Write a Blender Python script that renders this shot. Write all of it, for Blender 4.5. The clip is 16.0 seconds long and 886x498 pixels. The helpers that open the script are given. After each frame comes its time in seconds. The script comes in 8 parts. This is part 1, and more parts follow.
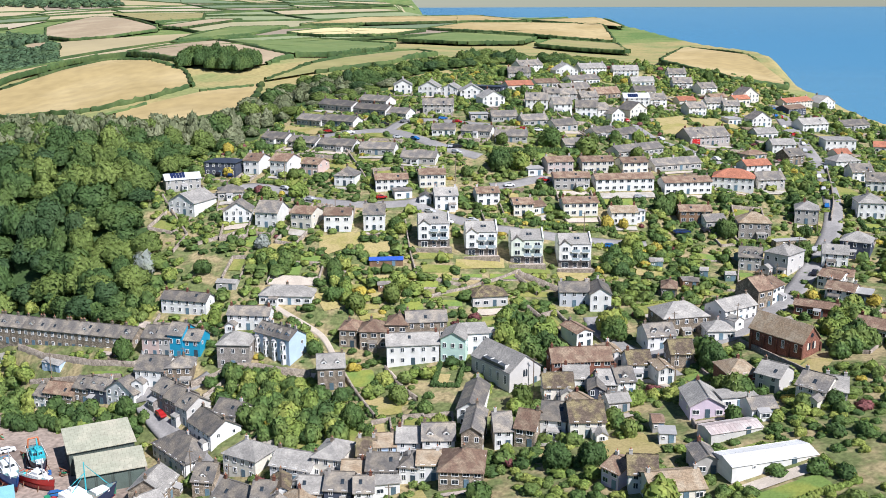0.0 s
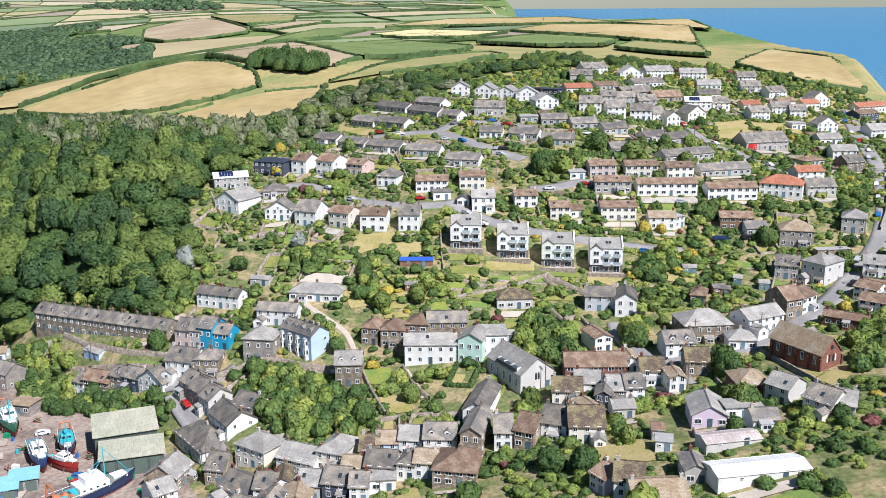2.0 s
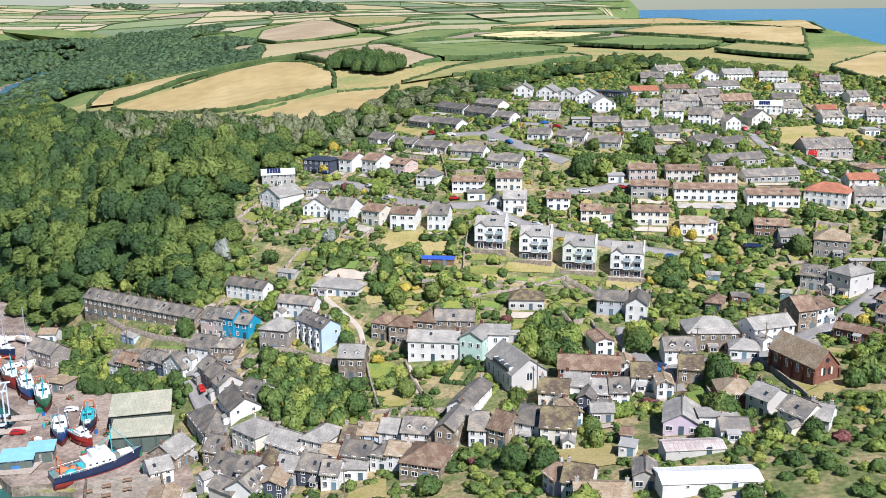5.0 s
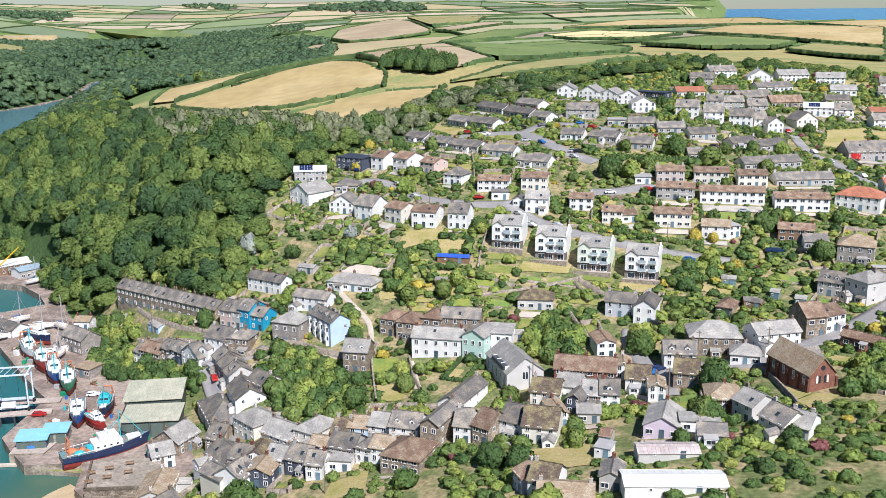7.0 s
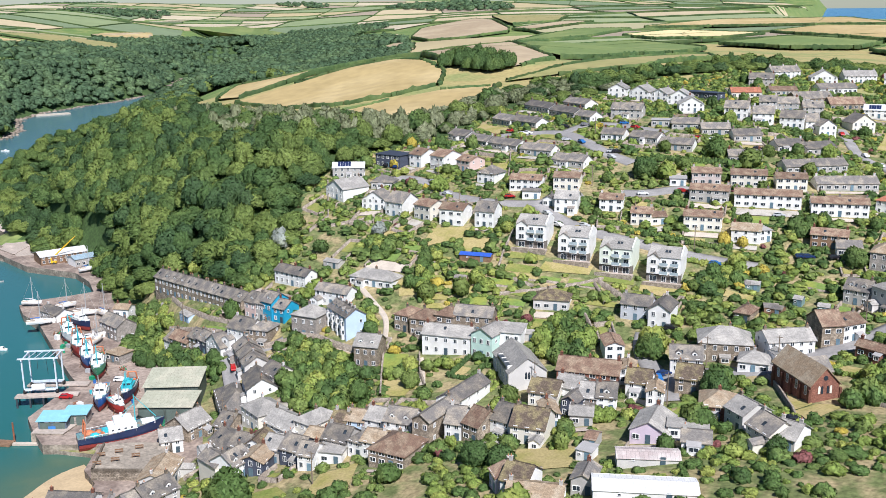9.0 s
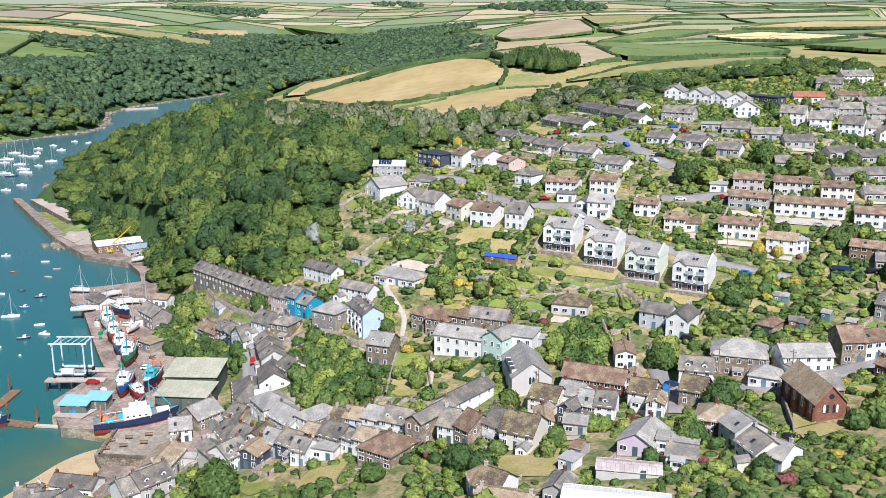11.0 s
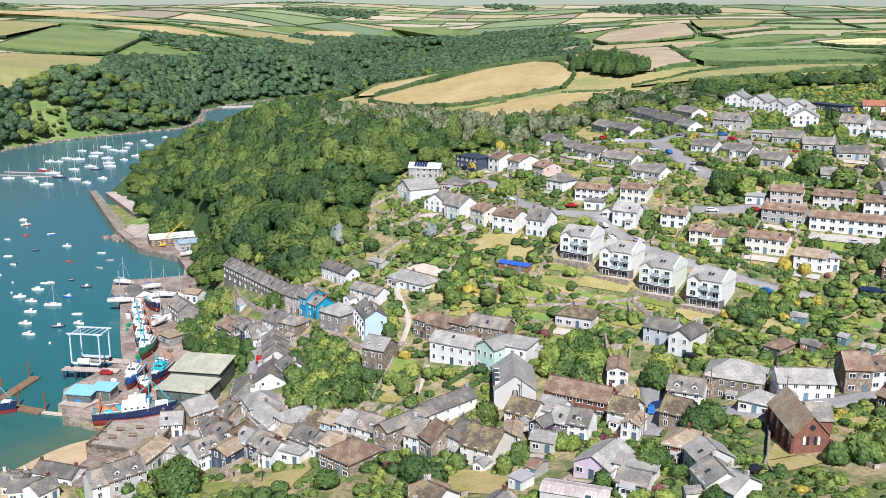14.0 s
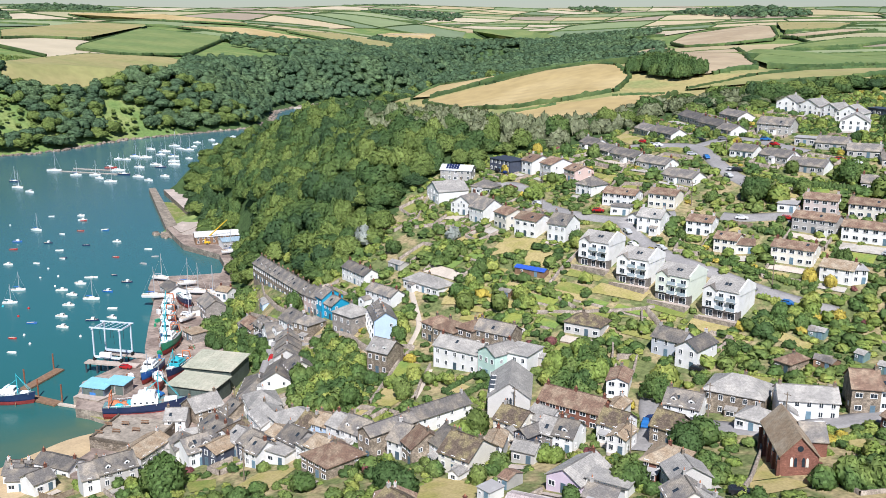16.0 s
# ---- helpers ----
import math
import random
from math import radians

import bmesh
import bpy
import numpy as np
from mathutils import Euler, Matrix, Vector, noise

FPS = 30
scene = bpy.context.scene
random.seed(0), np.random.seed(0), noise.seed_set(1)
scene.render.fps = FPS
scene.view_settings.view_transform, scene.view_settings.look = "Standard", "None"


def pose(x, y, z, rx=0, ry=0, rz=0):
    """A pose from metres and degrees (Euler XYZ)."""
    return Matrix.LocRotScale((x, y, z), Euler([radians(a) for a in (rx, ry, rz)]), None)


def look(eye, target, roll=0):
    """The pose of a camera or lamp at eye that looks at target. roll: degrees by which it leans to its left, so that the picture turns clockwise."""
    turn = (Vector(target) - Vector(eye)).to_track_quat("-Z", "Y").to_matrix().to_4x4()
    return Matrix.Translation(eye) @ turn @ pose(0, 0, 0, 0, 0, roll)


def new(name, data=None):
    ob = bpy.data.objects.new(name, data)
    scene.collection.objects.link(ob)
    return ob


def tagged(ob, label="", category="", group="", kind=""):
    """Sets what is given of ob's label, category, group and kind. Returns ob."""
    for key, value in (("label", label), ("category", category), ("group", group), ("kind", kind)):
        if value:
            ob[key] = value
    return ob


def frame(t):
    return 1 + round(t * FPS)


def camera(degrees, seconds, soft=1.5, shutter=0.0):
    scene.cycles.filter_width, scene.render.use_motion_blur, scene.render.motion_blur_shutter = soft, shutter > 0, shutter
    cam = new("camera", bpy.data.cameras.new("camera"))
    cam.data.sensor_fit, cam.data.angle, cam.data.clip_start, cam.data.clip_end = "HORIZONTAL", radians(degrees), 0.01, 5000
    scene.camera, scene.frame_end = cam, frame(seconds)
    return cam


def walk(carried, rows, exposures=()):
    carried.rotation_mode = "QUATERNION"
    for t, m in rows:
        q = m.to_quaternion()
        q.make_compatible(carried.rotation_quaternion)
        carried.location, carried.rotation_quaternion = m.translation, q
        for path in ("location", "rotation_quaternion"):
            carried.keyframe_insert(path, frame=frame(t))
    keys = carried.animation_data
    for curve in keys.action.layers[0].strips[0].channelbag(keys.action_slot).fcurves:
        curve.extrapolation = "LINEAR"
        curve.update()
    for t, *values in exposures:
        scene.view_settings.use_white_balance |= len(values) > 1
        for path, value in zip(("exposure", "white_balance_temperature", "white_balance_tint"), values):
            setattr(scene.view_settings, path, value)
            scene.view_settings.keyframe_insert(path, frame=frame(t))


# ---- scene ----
from mathutils.geometry import delaunay_2d_cdt

cam = camera(48.8, 16.0, soft=0.55)
METRES, EYE, TILT, LEAN, TURN = 180.0, 120.6, 0.55, -5.6, 0.0
ROWS = [
    (0.0, 0.0, 0.0, 0.0, -1.52, -14.85, 5.76),
    (0.5, 0.0293, -0.0039, -0.0019, -0.18, -14.71, 5.81),
    (1.0, 0.0587, -0.0072, -0.0039, 1.3, -14.55, 5.85),
    (1.5, 0.0879, -0.0096, -0.006, 2.79, -14.39, 5.91),
    (2.0, 0.1182, -0.0112, -0.0086, 4.19, -14.19, 5.97),
    (2.5, 0.1491, -0.0127, -0.0113, 5.42, -14.0, 6.02),
    (3.0, 0.1804, -0.0135, -0.0137, 6.64, -13.84, 6.05),
    (3.5, 0.2116, -0.0139, -0.0161, 7.85, -13.74, 6.06),
    (4.0, 0.2435, -0.0141, -0.019, 9.1, -13.61, 6.08),
    (6.5, 0.4026, -0.0015, -0.0341, 15.41, -12.97, 6.11),
    (7.0, 0.4331, 0.0042, -0.0376, 16.67, -12.84, 6.1),
    (7.5, 0.4637, 0.0111, -0.041, 18.07, -12.7, 6.09),
    (8.0, 0.4935, 0.0193, -0.0445, 19.51, -12.57, 6.06),
    (8.5, 0.5233, 0.0297, -0.0481, 20.88, -12.44, 6.02),
    (9.0, 0.5522, 0.0415, -0.0518, 22.09, -12.34, 5.92),
    (11.5, 0.6848, 0.123, -0.0698, 29.01, -11.63, 5.22),
    (12.0, 0.7073, 0.1412, -0.0728, 30.07, -11.51, 5.07),
    (12.5, 0.7306, 0.1615, -0.076, 31.12, -11.4, 4.95),
    (13.0, 0.7533, 0.1825, -0.0789, 32.14, -11.28, 4.85),
    (13.5, 0.7752, 0.2043, -0.0818, 33.27, -11.16, 4.8),
    (14.0, 0.797, 0.2271, -0.0851, 34.54, -11.02, 4.73),
    (14.5, 0.8184, 0.2497, -0.0884, 35.92, -10.88, 4.66),
    (15.0, 0.8397, 0.2731, -0.0914, 37.25, -10.75, 4.58),
    (15.5, 0.861, 0.2965, -0.0947, 38.43, -10.61, 4.53),
    (16.0, 0.8826, 0.3197, -0.098, 39.65, -10.47, 4.49),
]
walk(cam, [(t, pose(0, 0, EYE, TILT, LEAN, TURN) @ pose(METRES * x, METRES * y, METRES * z, 90 + pitch, roll, yaw)) for t, x, y, z, yaw, pitch, roll in ROWS], [(0.0, 0.45, 6050, 13), (16.0, 0.45, 6050, 13)])

# ---- light: midday sun from the seaward side, clear sky ----
SUN_FROM = Vector((0.66, -0.7, 1.15)).normalized()
world = bpy.data.worlds.new("sky")
scene.world = world
world.use_nodes = True
wn = world.node_tree
sky = wn.nodes.new("ShaderNodeTexSky")
sky.sky_type = "NISHITA"
sky.sun_disc = False
sky.sun_elevation = math.asin(SUN_FROM.z)
sky.sun_rotation = math.atan2(SUN_FROM.x, SUN_FROM.y)
sky.air_density, sky.dust_density, sky.ozone_density = 1.0, 0.1, 3.0
wn.nodes["Background"].inputs["Strength"].default_value = 0.05
tint = wn.nodes.new("ShaderNodeMix")
tint.data_type, tint.blend_type = "RGBA", "MULTIPLY"
tint.inputs["Factor"].default_value = 1.0
tint.inputs["B"].default_value = (0.86, 0.96, 1.06, 1)
wn.links.new(sky.outputs[0], tint.inputs["A"])
wn.links.new(tint.outputs["Result"], wn.nodes["Background"].inputs["Color"])
sun_data = bpy.data.lights.new("sun", "SUN")
sun_data.energy, sun_data.angle, sun_data.color = 5.0, radians(0.55), (1.0, 0.96, 0.915)
sun = new("sun", sun_data)
sun.matrix_world = look(SUN_FROM * 300, (0, 0, 0))


# ---- materials ----
def mat(name, col, rough=0.8, metal=0.0, var=0.25, scale=0.6, fine=6.0, bump=0.0, second=None, split=(0.45, 0.62), random_by="", spread=0.25, coords="Object"):
    """Noise at two scales over a base colour; optionally a second colour in patches and a tone per piece or island."""
    m = bpy.data.materials.new(name)
    m.use_nodes = True
    nt = m.node_tree
    b = nt.nodes["Principled BSDF"]
    b.inputs["Roughness"].default_value, b.inputs["Metallic"].default_value = rough, metal
    if rough >= 0.85:
        b.inputs["Specular IOR Level"].default_value = 0.2
    tc = nt.nodes.new("ShaderNodeNewGeometry") if coords == "World" else nt.nodes.new("ShaderNodeTexCoord")
    co = tc.outputs["Position"] if coords == "World" else tc.outputs[coords]
    big, small = nt.nodes.new("ShaderNodeTexNoise"), nt.nodes.new("ShaderNodeTexNoise")
    for n, s, d in ((big, scale, 5), (small, fine, 3)):
        n.inputs["Scale"].default_value, n.inputs["Detail"].default_value = s, d
        nt.links.new(co, n.inputs["Vector"])
    ramp = nt.nodes.new("ShaderNodeValToRGB")
    e = ramp.color_ramp.elements
    e[0].position, e[1].position = split
    e[0].color = (*col, 1)
    e[1].color = (*(second or [min(1, c * (1 + var)) for c in col]), 1)
    nt.links.new(big.outputs["Fac"], ramp.inputs[0])
    hsv = nt.nodes.new("ShaderNodeHueSaturation")
    mr = nt.nodes.new("ShaderNodeMapRange")
    mr.inputs["From Min"].default_value, mr.inputs["From Max"].default_value = 0.25, 0.75
    mr.inputs["To Min"].default_value, mr.inputs["To Max"].default_value = 1 - var, 1 + var
    nt.links.new(small.outputs["Fac"], mr.inputs["Value"])
    value = mr.outputs[0]
    if random_by:
        src = nt.nodes.new("ShaderNodeObjectInfo") if random_by == "object" else nt.nodes.new("ShaderNodeNewGeometry")
        out = src.outputs["Random"] if random_by == "object" else src.outputs["Random Per Island"]
        mr2, mul = nt.nodes.new("ShaderNodeMapRange"), nt.nodes.new("ShaderNodeMath")
        mr2.inputs["To Min"].default_value, mr2.inputs["To Max"].default_value = 1 - spread, 1 + spread
        nt.links.new(out, mr2.inputs["Value"])
        mul.operation = "MULTIPLY"
        nt.links.new(value, mul.inputs[0])
        nt.links.new(mr2.outputs[0], mul.inputs[1])
        value = mul.outputs[0]
    nt.links.new(ramp.outputs[0], hsv.inputs["Color"])
    nt.links.new(value, hsv.inputs["Value"])
    nt.links.new(hsv.outputs[0], b.inputs["Base Color"])
    if bump:
        bp = nt.nodes.new("ShaderNodeBump")
        bp.inputs["Strength"].default_value, bp.inputs["Distance"].default_value = min(bump, 1.0), 0.45 if bump >= 0.6 else 0.1
        nt.links.new(small.outputs["Fac"], bp.inputs["Height"])
        nt.links.new(bp.outputs[0], b.inputs["Normal"])
    return m


def courses(m, width, height, mortar, tone, turn=(0, 0, 0)):
    """Lays courses of slates, bricks or stones over a material: darker joints and a tone for each piece."""
    nt = m.node_tree
    b = nt.nodes["Principled BSDF"]
    old = b.inputs["Base Color"].links[0].from_socket
    tc, mp, br = nt.nodes.new("ShaderNodeTexCoord"), nt.nodes.new("ShaderNodeMapping"), nt.nodes.new("ShaderNodeTexBrick")
    mp.inputs["Rotation"].default_value = turn
    br.inputs["Scale"].default_value = 1.0
    br.inputs["Brick Width"].default_value, br.inputs["Row Height"].default_value = width, height
    br.inputs["Mortar Size"].default_value = mortar
    br.inputs["Color1"].default_value = (1 - tone, 1 - tone, 1 - tone, 1)
    br.inputs["Color2"].default_value = (1 + tone, 1 + tone, 1 + tone, 1)
    br.inputs["Mortar"].default_value = (0.6, 0.6, 0.6, 1)
    mix = nt.nodes.new("ShaderNodeMix")
    mix.data_type, mix.blend_type = "RGBA", "MULTIPLY"
    mix.inputs["Factor"].default_value = 1.0
    nt.links.new(tc.outputs["UV"], mp.inputs[0])
    nt.links.new(mp.outputs[0], br.inputs["Vector"])
    nt.links.new(old, mix.inputs["A"])
    nt.links.new(br.outputs["Color"], mix.inputs["B"])
    nt.links.new(mix.outputs["Result"], b.inputs["Base Color"])
    return m


WALLS = {
    "white": mat("white_render", (0.78, 0.77, 0.745), 0.85, var=0.06, scale=0.4, second=(0.7, 0.69, 0.65), random_by="object", spread=0.05),
    "cream": mat("cream_render", (0.69, 0.65, 0.56), 0.85, var=0.08, scale=0.4, random_by="object", spread=0.08),
    "grey": mat("grey_render", (0.42, 0.4, 0.37), 0.9, var=0.12, scale=0.4, random_by="object", spread=0.12),
    "greylight": mat("pale_grey_render", (0.55, 0.53, 0.5), 0.9, var=0.1, scale=0.4),
    "pinkgrey": mat("pinkish_grey_render", (0.5, 0.43, 0.4), 0.9, var=0.1, scale=0.4),
    "pink": mat("pale_pink_render", (0.62, 0.47, 0.42), 0.85, var=0.08, scale=0.4),
    "lilac": mat("lilac_render", (0.62, 0.52, 0.6), 0.85, var=0.08, scale=0.4),
    "blue": mat("pale_blue_render", (0.46, 0.58, 0.73), 0.8, var=0.07, scale=0.4),
    "cyan": mat("turquoise_paint", (0.02, 0.3, 0.48), 0.6, var=0.08, scale=0.4),
    "palegreen": mat("pale_green_render", (0.66, 0.7, 0.6), 0.85, var=0.06, scale=0.4),
    "mint": mat("mint_render", (0.5, 0.66, 0.58), 0.85, var=0.07, scale=0.4),
    "navy": mat("dark_slate_cladding", (0.06, 0.07, 0.1), 0.7, var=0.25, scale=0.5),
    "teal": mat("green_grey_boards", (0.16, 0.24, 0.23), 0.75, var=0.2, scale=0.8),
    "wood": mat("brown_boards", (0.2, 0.12, 0.07), 0.8, var=0.3, scale=0.8),
    "modern": mat("grey_white_cladding", (0.5, 0.52, 0.55), 0.6, var=0.06, scale=0.4),
    "redgrey": mat("grey_red_panels", (0.4, 0.36, 0.34), 0.7, var=0.1, scale=0.4),
    "stone": courses(mat("brown_rubble_stone", (0.27, 0.222, 0.168), 0.95, var=0.35, scale=0.7, fine=3.0, second=(0.41, 0.34, 0.26), bump=0.4, random_by="object", spread=0.15), 0.6, 0.3, 0.04, 0.25),
    "stonegrey": courses(mat("grey_dressed_stone", (0.3, 0.27, 0.24), 0.95, var=0.25, scale=0.7, fine=3.0, bump=0.3), 0.7, 0.35, 0.03, 0.15),
    "brick": courses(mat("red_brick", (0.23, 0.105, 0.075), 0.9, var=0.25, scale=0.8, fine=4.0, bump=0.2), 0.45, 0.15, 0.02, 0.18),
}
ROOFS = {
    "slate": courses(mat("weathered_slate", (0.165, 0.152, 0.138), 0.6, var=0.24, scale=0.35, fine=2.5, second=(0.29, 0.252, 0.2), random_by="object", spread=0.3), 0.5, 0.3, 0.02, 0.14),
    "light": courses(mat("bleached_slate", (0.3, 0.285, 0.26), 0.6, var=0.2, scale=0.3, fine=2.0, second=(0.41, 0.385, 0.345), random_by="object", spread=0.15), 0.5, 0.3, 0.02, 0.1),
    "brown": courses(mat("brown_roof_tile", (0.2, 0.125, 0.085), 0.8, var=0.3, scale=0.4, fine=2.5, second=(0.3, 0.22, 0.15), random_by="object", spread=0.22), 0.4, 0.32, 0.025, 0.15),
    "red": courses(mat("red_clay_tile", (0.36, 0.14, 0.08), 0.8, var=0.25, scale=0.4, fine=2.5, random_by="object", spread=0.15), 0.35, 0.32, 0.025, 0.15),
    "tan": courses(mat("lichened_tan_tile", (0.32, 0.24, 0.16), 0.85, var=0.25, scale=0.4, fine=2.5, second=(0.4, 0.33, 0.24)), 0.45, 0.32, 0.02, 0.12),
    "mossy": courses(mat("mossy_slate", (0.13, 0.1, 0.075), 0.9, var=0.35, scale=0.5, fine=3.0, second=(0.24, 0.2, 0.11)), 0.5, 0.3, 0.02, 0.2),
    "dark": mat("dark_metal_roof", (0.05, 0.06, 0.08), 0.45, 0.2, var=0.15, scale=0.5),
    "felt": mat("grey_felt_roof", (0.34, 0.33, 0.32), 0.9, var=0.15, scale=0.5),
    "panels": courses(mat("pale_roof_sheet", (0.6, 0.61, 0.62), 0.4, var=0.1, scale=0.4), 1.2, 1.9, 0.03, 0.08),
    "panels_white": courses(mat("white_sheet_roof", (0.66, 0.66, 0.64), 0.5, var=0.1, scale=0.3), 1.1, 6.0, 0.03, 0.06),
    "pinksheet": courses(mat("faded_pink_sheet_roof", (0.42, 0.35, 0.33), 0.7, var=0.2, scale=0.3, second=(0.52, 0.47, 0.44)), 0.9, 6.0, 0.04, 0.12),
    "bluegrey": courses(mat("blue_grey_sheet_roof", (0.27, 0.36, 0.42), 0.5, var=0.1, scale=0.3), 1.1, 6.0, 0.03, 0.06),
    "bluetarp": mat("blue_tarpaulin", (0.03, 0.09, 0.4), 0.5, var=0.2, scale=0.8),
}
glass = mat("window_glass", (0.03, 0.04, 0.05), 0.08, var=0.3, scale=0.5)
solar_glass = mat("solar_glass", (0.02, 0.03, 0.08), 0.15, var=0.15, scale=0.8)
white_paint = mat("white_paint", (0.8, 0.8, 0.78), 0.6, var=0.05, scale=1.0)
dark_paint = mat("dark_paint", (0.05, 0.06, 0.07), 0.5, var=0.2, scale=1.0)
door_paint = mat("door_paint", (0.1, 0.16, 0.2), 0.5, var=0.2, scale=1.0, random_by="object", spread=0.6)
clay = mat("clay_pot", (0.4, 0.18, 0.1), 0.9, var=0.2, scale=2.0)
asphalt = mat("worn_asphalt", (0.25, 0.24, 0.232), 0.95, var=0.14, scale=0.15, fine=1.5, second=(0.31, 0.296, 0.284), coords="World")
gravel = mat("pale_gravel", (0.46, 0.4, 0.33), 0.95, var=0.15, scale=0.3, fine=3.0, coords="World")
concrete = mat("stained_concrete", (0.4, 0.34, 0.29), 0.95, var=0.2, scale=0.12, fine=1.2, second=(0.5, 0.42, 0.36), coords="World")
quay_stone = mat("quay_stone", (0.2, 0.17, 0.135), 0.95, var=0.45, scale=0.3, fine=1.5, second=(0.34, 0.29, 0.23), bump=0.4, coords="World")
dry_stone = mat("dry_stone", (0.24, 0.2, 0.16), 0.95, var=0.45, scale=0.8, fine=3.0, second=(0.36, 0.31, 0.25), bump=0.5, coords="World")
sand = mat("beach_sand", (0.46, 0.35, 0.21), 0.95, var=0.12, scale=0.2, fine=1.5, coords="World")
LAWNS = {
    "dry": mat("parched_grass", (0.38, 0.31, 0.14), 0.95, var=0.22, scale=0.12, fine=1.6, second=(0.29, 0.265, 0.085), coords="World"),
    "mixed": mat("half_dry_grass", (0.25, 0.245, 0.075), 0.95, var=0.22, scale=0.15, fine=1.6, second=(0.17, 0.21, 0.05), coords="World"),
    "green": mat("lawn_grass", (0.16, 0.235, 0.06), 0.95, var=0.2, scale=0.15, fine=1.6, second=(0.24, 0.27, 0.06), coords="World"),
}
garden_ground = mat("garden_ground", (0.135, 0.16, 0.06), 0.95, var=0.45, scale=0.14, fine=0.9, second=(0.32, 0.26, 0.14), split=(0.44, 0.6), coords="World")
hill_grass = mat("hill_grass", (0.13, 0.2, 0.06), 0.95, var=0.25, scale=0.03, fine=0.4, second=(0.21, 0.25, 0.085), coords="World")
dry_hill = mat("dry_hill_grass", (0.36, 0.3, 0.13), 0.95, var=0.2, scale=0.03, fine=0.4, second=(0.24, 0.26, 0.1), coords="World")
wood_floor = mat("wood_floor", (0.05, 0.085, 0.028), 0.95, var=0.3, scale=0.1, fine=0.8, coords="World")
def leaves(m, glow=0.24):
    """Lets sunlight through the leaves of a foliage material."""
    nt = m.node_tree
    b = nt.nodes["Principled BSDF"]
    b.inputs["Specular IOR Level"].default_value = 0.12
    colour = b.inputs["Base Color"].links[0].from_socket
    thin, mix, gain = nt.nodes.new("ShaderNodeBsdfTranslucent"), nt.nodes.new("ShaderNodeMixShader"), nt.nodes.new("ShaderNodeMix")
    gain.data_type, gain.blend_type = "RGBA", "MULTIPLY"
    gain.inputs["Factor"].default_value = 1.0
    gain.inputs["B"].default_value = (1.45, 1.35, 0.95, 1)
    nt.links.new(colour, gain.inputs["A"])
    nt.links.new(gain.outputs["Result"], thin.inputs["Color"])
    mix.inputs[0].default_value = glow
    nt.links.new(b.outputs[0], mix.inputs[1])
    nt.links.new(thin.outputs[0], mix.inputs[2])
    nt.links.new(mix.outputs[0], nt.nodes["Material Output"].inputs["Surface"])
    return m


FOLIAGE = {
    "wood": mat("broadleaf_foliage", (0.075, 0.13, 0.044), 0.65, var=0.22, scale=0.06, fine=1.1, second=(0.118, 0.175, 0.052), random_by="island", spread=0.3, coords="World"),
    "oak": mat("oak_foliage", (0.135, 0.188, 0.052), 0.65, var=0.22, scale=0.06, fine=1.1, second=(0.19, 0.245, 0.068), random_by="island", spread=0.3, coords="World"),
    "holly": mat("evergreen_foliage", (0.056, 0.102, 0.042), 0.65, var=0.22, scale=0.06, fine=1.1, second=(0.075, 0.125, 0.05), random_by="island", spread=0.3, coords="World"),
    # far trees: the blue of distance haze is mixed into this leaf green
    "far": mat("hazed_distant_foliage", (0.085, 0.142, 0.075), 0.65, var=0.22, scale=0.02, fine=0.3, second=(0.125, 0.19, 0.09), random_by="island", spread=0.34, coords="World"),
    "garden": mat("garden_foliage", (0.1, 0.165, 0.05), 0.65, var=0.22, scale=0.1, fine=1.3, second=(0.19, 0.25, 0.072), random_by="island", spread=0.36, coords="World"),
    "bright": mat("fresh_garden_foliage", (0.2, 0.27, 0.066), 0.65, var=0.22, scale=0.12, fine=1.3, second=(0.31, 0.345, 0.09), random_by="island", spread=0.34, coords="World"),
    "gold": mat("golden_foliage", (0.42, 0.34, 0.065), 0.65, var=0.22, scale=0.2, fine=1.3, second=(0.5, 0.42, 0.091), random_by="island", spread=0.3, coords="World"),
    "rust": mat("copper_foliage", (0.2, 0.08, 0.078), 0.65, var=0.22, scale=0.2, fine=1.3, second=(0.26, 0.11, 0.104), random_by="island", spread=0.3, coords="World"),
    "silver": mat("silver_foliage", (0.3, 0.33, 0.3), 0.65, var=0.22, scale=0.2, fine=1.3, second=(0.36, 0.39, 0.3), random_by="island", spread=0.25, coords="World"),
    "bare": mat("thin_leaved_twigs", (0.17, 0.195, 0.105), 0.9, var=0.22, scale=0.1, fine=1.3, second=(0.24, 0.26, 0.155), random_by="island", spread=0.3, coords="World"),
    "hedge": mat("hedge_foliage", (0.07, 0.12, 0.0442), 0.65, var=0.22, scale=0.05, fine=0.5, second=(0.125, 0.175, 0.0598), random_by="island", spread=0.3, coords="World"),
}
for m in FOLIAGE.values():
    leaves(m)
bark = mat("bark", (0.14, 0.1, 0.07), 0.95, var=0.3, scale=1.5)


